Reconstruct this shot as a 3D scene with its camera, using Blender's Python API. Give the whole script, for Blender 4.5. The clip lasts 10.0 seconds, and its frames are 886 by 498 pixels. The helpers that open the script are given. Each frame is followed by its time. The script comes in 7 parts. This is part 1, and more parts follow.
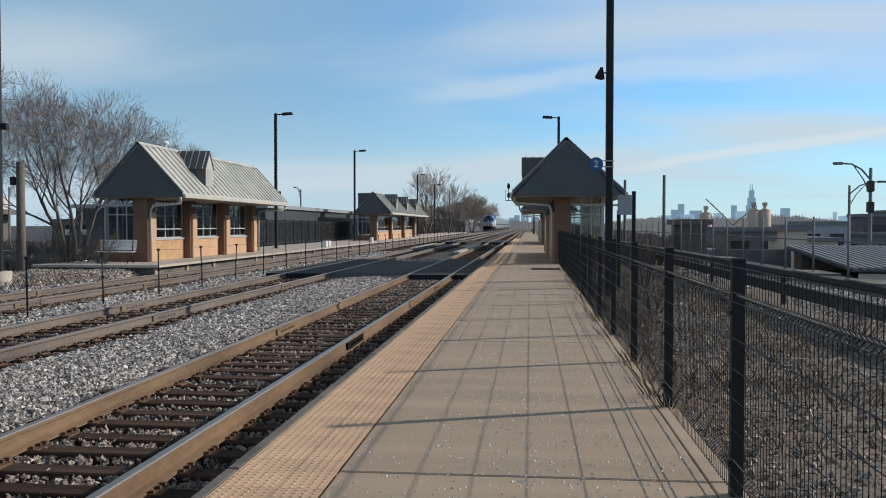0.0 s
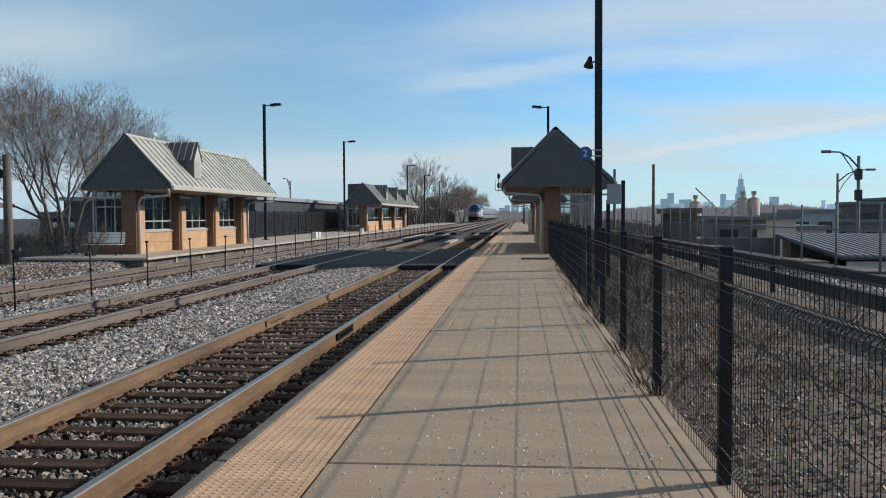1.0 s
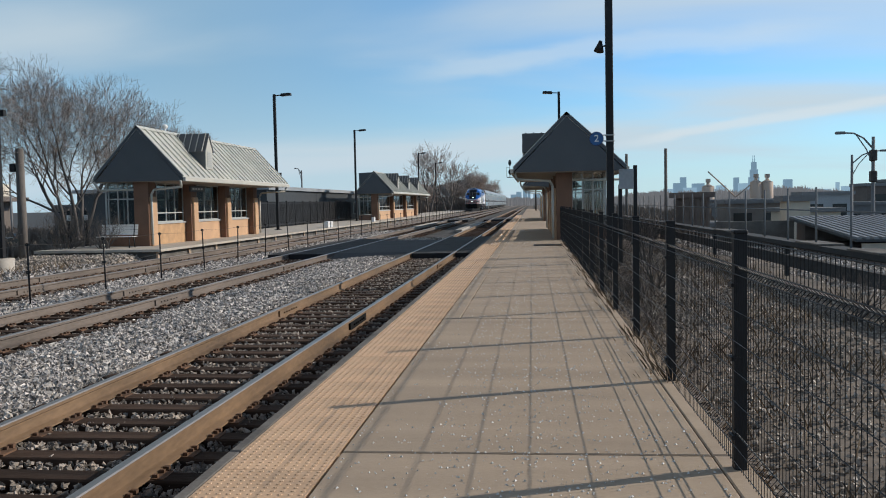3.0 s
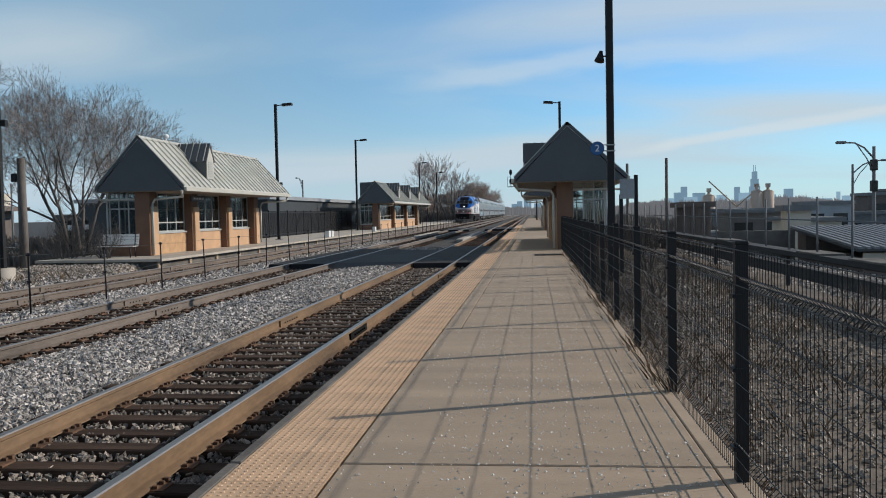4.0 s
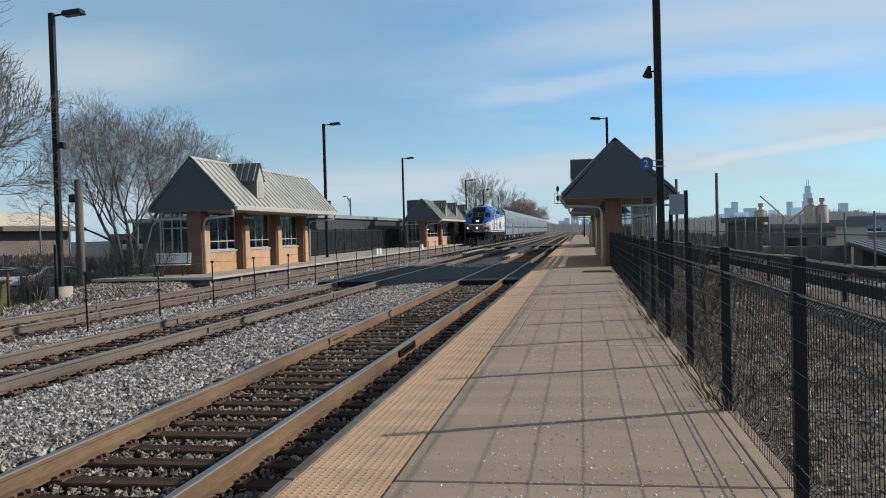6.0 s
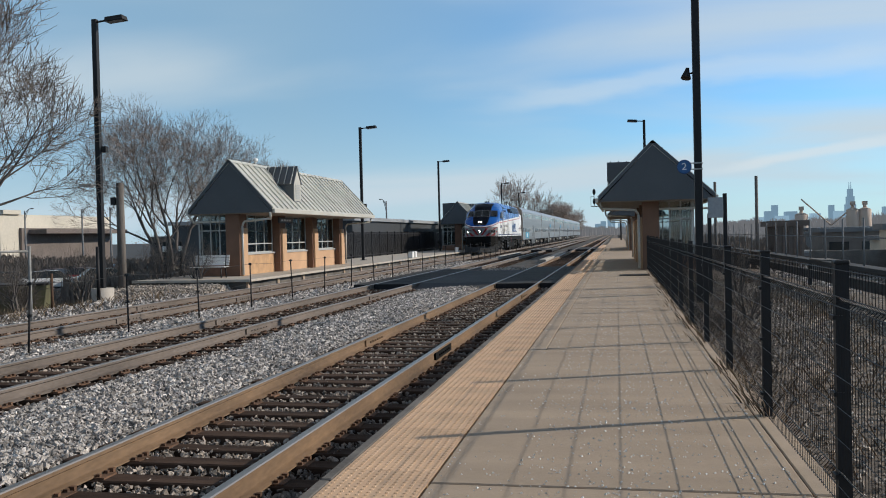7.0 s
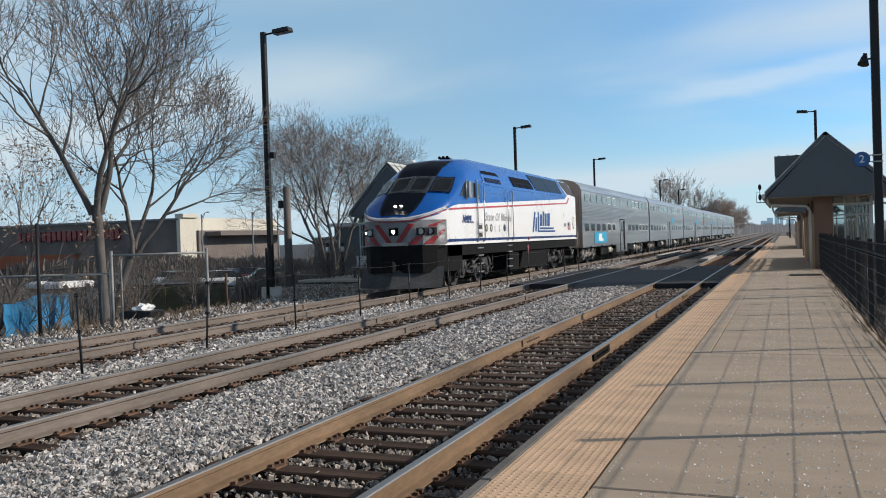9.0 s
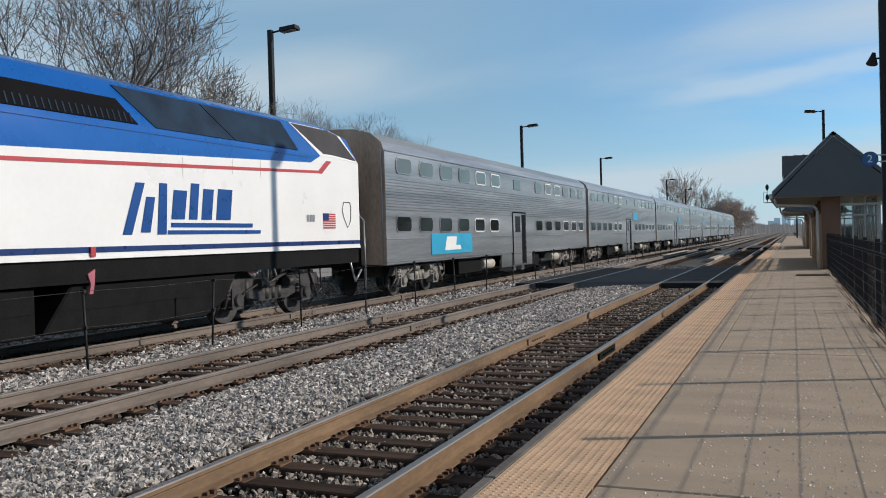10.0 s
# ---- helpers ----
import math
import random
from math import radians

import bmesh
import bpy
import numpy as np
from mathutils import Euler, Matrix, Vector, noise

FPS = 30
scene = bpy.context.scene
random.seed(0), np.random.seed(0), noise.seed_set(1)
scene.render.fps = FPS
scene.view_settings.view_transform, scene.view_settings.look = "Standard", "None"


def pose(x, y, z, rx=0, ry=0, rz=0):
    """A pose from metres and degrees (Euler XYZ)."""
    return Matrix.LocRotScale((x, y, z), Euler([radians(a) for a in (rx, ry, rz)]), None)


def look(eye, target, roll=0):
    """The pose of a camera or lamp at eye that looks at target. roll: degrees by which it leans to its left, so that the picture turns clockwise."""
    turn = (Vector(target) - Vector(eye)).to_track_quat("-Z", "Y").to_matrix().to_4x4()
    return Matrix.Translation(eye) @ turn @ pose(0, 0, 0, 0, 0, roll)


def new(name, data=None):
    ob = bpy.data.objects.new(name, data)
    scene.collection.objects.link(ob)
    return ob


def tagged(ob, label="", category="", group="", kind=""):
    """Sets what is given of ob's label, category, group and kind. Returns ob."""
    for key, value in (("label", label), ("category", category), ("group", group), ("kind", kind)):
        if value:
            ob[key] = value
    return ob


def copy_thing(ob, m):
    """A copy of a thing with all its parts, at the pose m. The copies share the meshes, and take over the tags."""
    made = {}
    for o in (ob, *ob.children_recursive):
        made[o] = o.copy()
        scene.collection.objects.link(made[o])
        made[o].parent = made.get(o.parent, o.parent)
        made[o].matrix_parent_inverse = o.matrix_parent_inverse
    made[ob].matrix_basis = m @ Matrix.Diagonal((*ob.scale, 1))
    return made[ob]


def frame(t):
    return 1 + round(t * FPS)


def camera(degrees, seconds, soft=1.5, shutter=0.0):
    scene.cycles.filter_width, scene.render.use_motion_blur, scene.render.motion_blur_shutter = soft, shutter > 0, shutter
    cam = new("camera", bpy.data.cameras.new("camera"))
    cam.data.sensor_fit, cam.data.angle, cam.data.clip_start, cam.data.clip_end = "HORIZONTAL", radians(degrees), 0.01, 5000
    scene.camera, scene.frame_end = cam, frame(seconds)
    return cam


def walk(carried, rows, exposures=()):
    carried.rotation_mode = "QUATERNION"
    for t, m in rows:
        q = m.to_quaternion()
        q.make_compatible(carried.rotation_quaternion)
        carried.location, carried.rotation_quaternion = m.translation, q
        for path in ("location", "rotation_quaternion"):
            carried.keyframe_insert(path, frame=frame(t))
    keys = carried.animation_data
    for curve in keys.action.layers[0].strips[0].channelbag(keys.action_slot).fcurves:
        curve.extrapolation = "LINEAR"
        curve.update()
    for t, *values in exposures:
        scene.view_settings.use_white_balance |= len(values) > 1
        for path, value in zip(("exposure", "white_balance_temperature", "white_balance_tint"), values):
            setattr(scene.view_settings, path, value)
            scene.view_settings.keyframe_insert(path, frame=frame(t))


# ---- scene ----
cam = camera(54.0, 10.0, soft=1.0)
PATH = [
    (0, pose(0.001, -0.035, 1.482, 88.46, -0.05, 5.72)),
    (0.5, pose(0.014, -0.044, 1.496, 87.94, 0.14, 5.67)),
    (1, pose(0.017, -0.012, 1.479, 87.83, 0.30, 5.08)),
    (1.5, pose(0.028, -0.006, 1.481, 87.43, 0.52, 5.53)),
    (2, pose(0.023, 0.008, 1.470, 86.98, 0.73, 5.66)),
    (2.5, pose(0.021, 0.011, 1.473, 86.91, 1.04, 5.76)),
    (4, pose(0.023, 0.024, 1.486, 87.65, 1.14, 5.91)),
    (4.5, pose(0.019, 0.013, 1.480, 87.96, 1.22, 6.18)),
    (5, pose(0.014, 0.025, 1.483, 88.13, 1.55, 7.14)),
    (6.5, pose(-0.002, 0.007, 1.486, 89.11, 1.38, 9.97)),
    (7, pose(-0.006, 0.003, 1.484, 89.12, 1.39, 11.32)),
    (7.5, pose(-0.017, 0.005, 1.482, 89.15, 1.37, 13.34)),
    (8, pose(-0.020, 0.011, 1.498, 89.24, 1.60, 15.76)),
    (8.5, pose(-0.026, -0.002, 1.497, 89.27, 1.69, 19.24)),
    (9, pose(-0.031, -0.004, 1.496, 89.36, 1.81, 21.49)),
    (9.5, pose(-0.030, -0.001, 1.491, 89.41, 1.72, 21.98)),
    (10, pose(-0.029, 0.010, 1.486, 89.29, 1.55, 21.90)),
]
# the clip's camera meters a little as it turns and as the white train passes
walk(cam, PATH, [(0, -0.08), (2.5, -0.08), (4.5, -0.18), (6.5, -0.12), (7.5, -0.08), (8.5, -0.04), (9.0, 0.04), (9.5, -0.05), (10, -0.15)])

# ---- world, sun, exposure ----
SUN_TURN, SUN_HEIGHT = radians(69.0), radians(25.2)   # clockwise from +y; above the horizon
world = bpy.data.worlds.new("sky")
scene.world = world
world.use_nodes = True


def sky_nodes():
    nt = world.node_tree
    nt.nodes.clear()
    N, L = nt.nodes.new, nt.links.new
    out, bg = N("ShaderNodeOutputWorld"), N("ShaderNodeBackground")
    sky = N("ShaderNodeTexSky")
    sky.sky_type = "NISHITA"
    sky.sun_disc = False
    sky.sun_elevation, sky.sun_rotation = SUN_HEIGHT, SUN_TURN
    sky.air_density, sky.dust_density, sky.ozone_density = 1.0, 0.0, 4.0
    co = N("ShaderNodeTexCoord")
    # thin streaked cloud: direction divided by height gives a flat cloud layer
    sep = N("ShaderNodeSeparateXYZ")
    L(co.outputs["Generated"], sep.inputs[0])
    up = N("ShaderNodeMath"); up.operation = "MAXIMUM"; up.inputs[1].default_value = 0.0
    L(sep.outputs["Z"], up.inputs[0])
    add = N("ShaderNodeMath"); add.inputs[1].default_value = 0.16
    L(up.outputs[0], add.inputs[0])
    div = N("ShaderNodeVectorMath"); div.operation = "DIVIDE"
    comb = N("ShaderNodeCombineXYZ")
    for i in range(3):
        L(add.outputs[0], comb.inputs[i])
    L(co.outputs["Generated"], div.inputs[0]); L(comb.outputs[0], div.inputs[1])
    mp = N("ShaderNodeMapping")
    mp.inputs["Rotation"].default_value = (0, 0, radians(-28))
    mp.inputs["Scale"].default_value = (0.5, 1.25, 0.0)
    mp.inputs["Location"].default_value = (1.85, 0.35, 0.0)
    L(div.outputs[0], mp.inputs[0])
    n1 = N("ShaderNodeTexNoise"); n1.inputs["Scale"].default_value = 0.8; n1.inputs["Detail"].default_value = 5; n1.inputs["Roughness"].default_value = 0.42
    n1.inputs["Distortion"].default_value = 0.35
    L(mp.outputs[0], n1.inputs["Vector"])
    ramp = N("ShaderNodeMapRange"); ramp.interpolation_type = "SMOOTHSTEP"
    ramp.inputs["From Min"].default_value, ramp.inputs["From Max"].default_value = 0.37, 0.70
    L(n1.outputs["Fac"], ramp.inputs["Value"])
    # cloud thins out overhead; a grey veil hangs away from the sun
    thin = N("ShaderNodeMapRange"); thin.interpolation_type = "SMOOTHSTEP"
    thin.inputs["From Min"].default_value, thin.inputs["From Max"].default_value = 0.75, 0.35
    L(sep.outputs["Z"], thin.inputs["Value"])
    veil = N("ShaderNodeMapRange"); veil.inputs["From Min"].default_value, veil.inputs["From Max"].default_value = 0.15, -0.35
    veil.inputs["To Min"].default_value, veil.inputs["To Max"].default_value = 0.10, 0.76
    L(sep.outputs["X"], veil.inputs["Value"])
    v2 = N("ShaderNodeMath"); v2.operation = "MULTIPLY"
    L(veil.outputs[0], v2.inputs[0]); L(thin.outputs[0], v2.inputs[1])
    sc = N("ShaderNodeMath"); sc.operation = "MULTIPLY"
    L(ramp.outputs[0], sc.inputs[0]); L(thin.outputs[0], sc.inputs[1])
    tint = N("ShaderNodeMix"); tint.data_type = "RGBA"; tint.blend_type = "MULTIPLY"; tint.inputs["Factor"].default_value = 1.0
    L(sky.outputs[0], tint.inputs["A"]); tint.inputs["B"].default_value = (0.78, 1.24, 1.52, 1)
    m1 = N("ShaderNodeMix"); m1.data_type = "RGBA"
    L(v2.outputs[0], m1.inputs["Factor"]); L(tint.outputs["Result"], m1.inputs["A"])
    m1.inputs["B"].default_value = (2.65, 4.1, 5.15, 1)
    mix = N("ShaderNodeMix"); mix.data_type = "RGBA"
    L(sc.outputs[0], mix.inputs["Factor"]); L(m1.outputs["Result"], mix.inputs["A"])
    mix.inputs["B"].default_value = (5.1, 5.95, 6.5, 1)
    # unseen grey cover added overhead, above the blue gap, to neutralise the fill light
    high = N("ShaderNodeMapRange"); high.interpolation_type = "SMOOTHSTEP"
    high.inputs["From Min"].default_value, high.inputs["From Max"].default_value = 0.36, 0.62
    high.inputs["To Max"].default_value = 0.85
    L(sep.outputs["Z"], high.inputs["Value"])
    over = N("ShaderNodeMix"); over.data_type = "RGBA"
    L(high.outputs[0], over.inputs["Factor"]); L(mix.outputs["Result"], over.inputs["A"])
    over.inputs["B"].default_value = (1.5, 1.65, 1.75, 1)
    # pale haze low over the horizon
    low = N("ShaderNodeMapRange"); low.interpolation_type = "SMOOTHSTEP"
    low.inputs["From Min"].default_value, low.inputs["From Max"].default_value = 0.16, -0.02
    low.inputs["To Max"].default_value = 0.72
    L(sep.outputs["Z"], low.inputs["Value"])
    pale = N("ShaderNodeMix"); pale.data_type = "RGBA"
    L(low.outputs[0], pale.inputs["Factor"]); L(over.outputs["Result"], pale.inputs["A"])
    pale.inputs["B"].default_value = (4.7, 6.0, 6.95, 1)
    # long streaks of cloud lying in the same layer
    grain = N("ShaderNodeTexNoise"); grain.inputs["Scale"].default_value = 3.0; grain.inputs["Detail"].default_value = 5
    L(div.outputs[0], grain.inputs["Vector"])
    last = pale.outputs["Result"]
    for (nx, ny, off), (cx, cy), half, length, amount in STREAKS:
        dot = N("ShaderNodeVectorMath"); dot.operation = "DOT_PRODUCT"; dot.inputs[1].default_value = (nx, ny, 0)
        L(div.outputs[0], dot.inputs[0])
        wob = N("ShaderNodeMath"); wob.operation = "MULTIPLY_ADD"; wob.inputs[1].default_value = half * 2.2
        L(grain.outputs["Fac"], wob.inputs[0]); L(dot.outputs["Value"], wob.inputs[2])
        ab = N("ShaderNodeMath"); ab.operation = "SUBTRACT"; ab.inputs[1].default_value = off + half * 1.1
        L(wob.outputs[0], ab.inputs[0])
        ab2 = N("ShaderNodeMath"); ab2.operation = "ABSOLUTE"; L(ab.outputs[0], ab2.inputs[0])
        across = N("ShaderNodeMapRange"); across.interpolation_type = "SMOOTHSTEP"
        across.inputs["From Min"].default_value, across.inputs["From Max"].default_value = half * 1.25, half * 0.2
        L(ab2.outputs[0], across.inputs["Value"])
        away = N("ShaderNodeVectorMath"); away.operation = "DISTANCE"; away.inputs[1].default_value = (cx, cy, 0)
        flat = N("ShaderNodeVectorMath"); flat.operation = "MULTIPLY"; flat.inputs[1].default_value = (1, 1, 0)
        L(div.outputs[0], flat.inputs[0]); L(flat.outputs[0], away.inputs[0])
        along = N("ShaderNodeMapRange"); along.interpolation_type = "SMOOTHSTEP"
        along.inputs["From Min"].default_value, along.inputs["From Max"].default_value = length, length * 0.55
        along.inputs["To Max"].default_value = amount
        L(away.outputs["Value"], along.inputs["Value"])
        pr = N("ShaderNodeMath"); pr.operation = "MULTIPLY"
        L(across.outputs[0], pr.inputs[0]); L(along.outputs[0], pr.inputs[1])
        mx = N("ShaderNodeMix"); mx.data_type = "RGBA"
        L(pr.outputs[0], mx.inputs["Factor"]); L(last, mx.inputs["A"]); mx.inputs["B"].default_value = (6.0, 6.7, 7.1, 1)
        last = mx.outputs["Result"]
    L(last, bg.inputs["Color"])
    bg.inputs["Strength"].default_value = 0.12
    L(bg.outputs[0], out.inputs[0])


# cloud streaks: line (normal, offset) and middle in the cloud layer, half width, half length, density
STREAKS = (((0.681, 0.732, 3.59), (1.10, 3.87), 0.10, 1.05, 0.70), ((0.270, 0.963, 2.98), (0.25, 3.03), 0.13, 0.85, 0.38))
sky_nodes()
sun = new("sun", bpy.data.lights.new("sun", "SUN"))
sun.data.energy, sun.data.angle, sun.data.color = 4.1, radians(0.53), (1.0, 0.91, 0.79)
sd = Vector((math.sin(SUN_TURN) * math.cos(SUN_HEIGHT), math.cos(SUN_TURN) * math.cos(SUN_HEIGHT), math.sin(SUN_HEIGHT)))
sun.matrix_world = look(sd * 60, (0, 0, 0))

# ---- materials ----
def mat(name, base, rough=0.7, metal=0.0, vary=0.25, scale=3.0, fine=40.0, bump=0.15, dark=None, per=0.0, spec=0.5, streak=None, emit=0.0, bump_scale=None):
    """A surface with stains (scale, cycles a metre), grain (fine) and relief. per: how far single pieces differ."""
    m = bpy.data.materials.new(name)
    m.use_nodes = True
    nt = m.node_tree
    N, L = nt.nodes.new, nt.links.new
    bs = nt.nodes["Principled BSDF"]
    co = N("ShaderNodeTexCoord")
    src = co.outputs["Object"]
    if streak:
        mp = N("ShaderNodeMapping"); mp.inputs["Scale"].default_value = streak
        L(src, mp.inputs[0]); src = mp.outputs[0]
    a, b = N("ShaderNodeTexNoise"), N("ShaderNodeTexNoise")
    a.inputs["Scale"].default_value, a.inputs["Detail"].default_value = scale, 6
    b.inputs["Scale"].default_value, b.inputs["Detail"].default_value = fine, 3
    L(src, a.inputs["Vector"]); L(src, b.inputs["Vector"])
    sm = N("ShaderNodeMath"); sm.operation = "MULTIPLY_ADD"; sm.inputs[1].default_value = 0.45
    L(b.outputs["Fac"], sm.inputs[0]); L(a.outputs["Fac"], sm.inputs[2])
    rg = N("ShaderNodeMapRange"); rg.inputs["From Min"].default_value, rg.inputs["From Max"].default_value = 0.45, 1.0
    L(sm.outputs[0], rg.inputs["Value"])
    d = dark or tuple(c * (1 - 1.6 * vary) if vary < 0.6 else c * 0.1 for c in base)
    l = tuple(min(1, c * (1 + 0.6 * vary)) for c in base)
    mix = N("ShaderNodeMix"); mix.data_type = "RGBA"
    mix.inputs["A"].default_value, mix.inputs["B"].default_value = (*d, 1), (*l, 1)
    L(rg.outputs[0], mix.inputs["Factor"])
    col = mix.outputs["Result"]
    if per:
        oi = N("ShaderNodeObjectInfo"); ge = N("ShaderNodeNewGeometry")
        ad = N("ShaderNodeMath"); L(oi.outputs["Random"], ad.inputs[0]); L(ge.outputs["Random Per Island"], ad.inputs[1])
        fr = N("ShaderNodeMath"); fr.operation = "FRACT"; L(ad.outputs[0], fr.inputs[0])
        mr = N("ShaderNodeMapRange"); mr.inputs["To Min"].default_value, mr.inputs["To Max"].default_value = 1 - per, 1 + per
        L(fr.outputs[0], mr.inputs["Value"])
        hs = N("ShaderNodeHueSaturation"); L(mr.outputs[0], hs.inputs["Value"]); L(col, hs.inputs["Color"])
        col = hs.outputs["Color"]
    L(col, bs.inputs["Base Color"])
    bs.inputs["Metallic"].default_value = metal
    bs.inputs["Specular IOR Level"].default_value = spec
    rr = N("ShaderNodeMapRange"); rr.inputs["To Min"].default_value, rr.inputs["To Max"].default_value = max(0.03, rough - 0.12), min(1, rough + 0.12)
    L(a.outputs["Fac"], rr.inputs["Value"]); L(rr.outputs[0], bs.inputs["Roughness"])
    if bump:
        bp = N("ShaderNodeBump"); bp.inputs["Strength"].default_value = bump; bp.inputs["Distance"].default_value = 0.02
        L(sm.outputs[0], bp.inputs["Height"]); L(bp.outputs[0], bs.inputs["Normal"])
    if emit:
        bs.inputs["Emission Color"].default_value, bs.inputs["Emission Strength"].default_value = (1, 0.95, 0.85, 1), emit
    return m


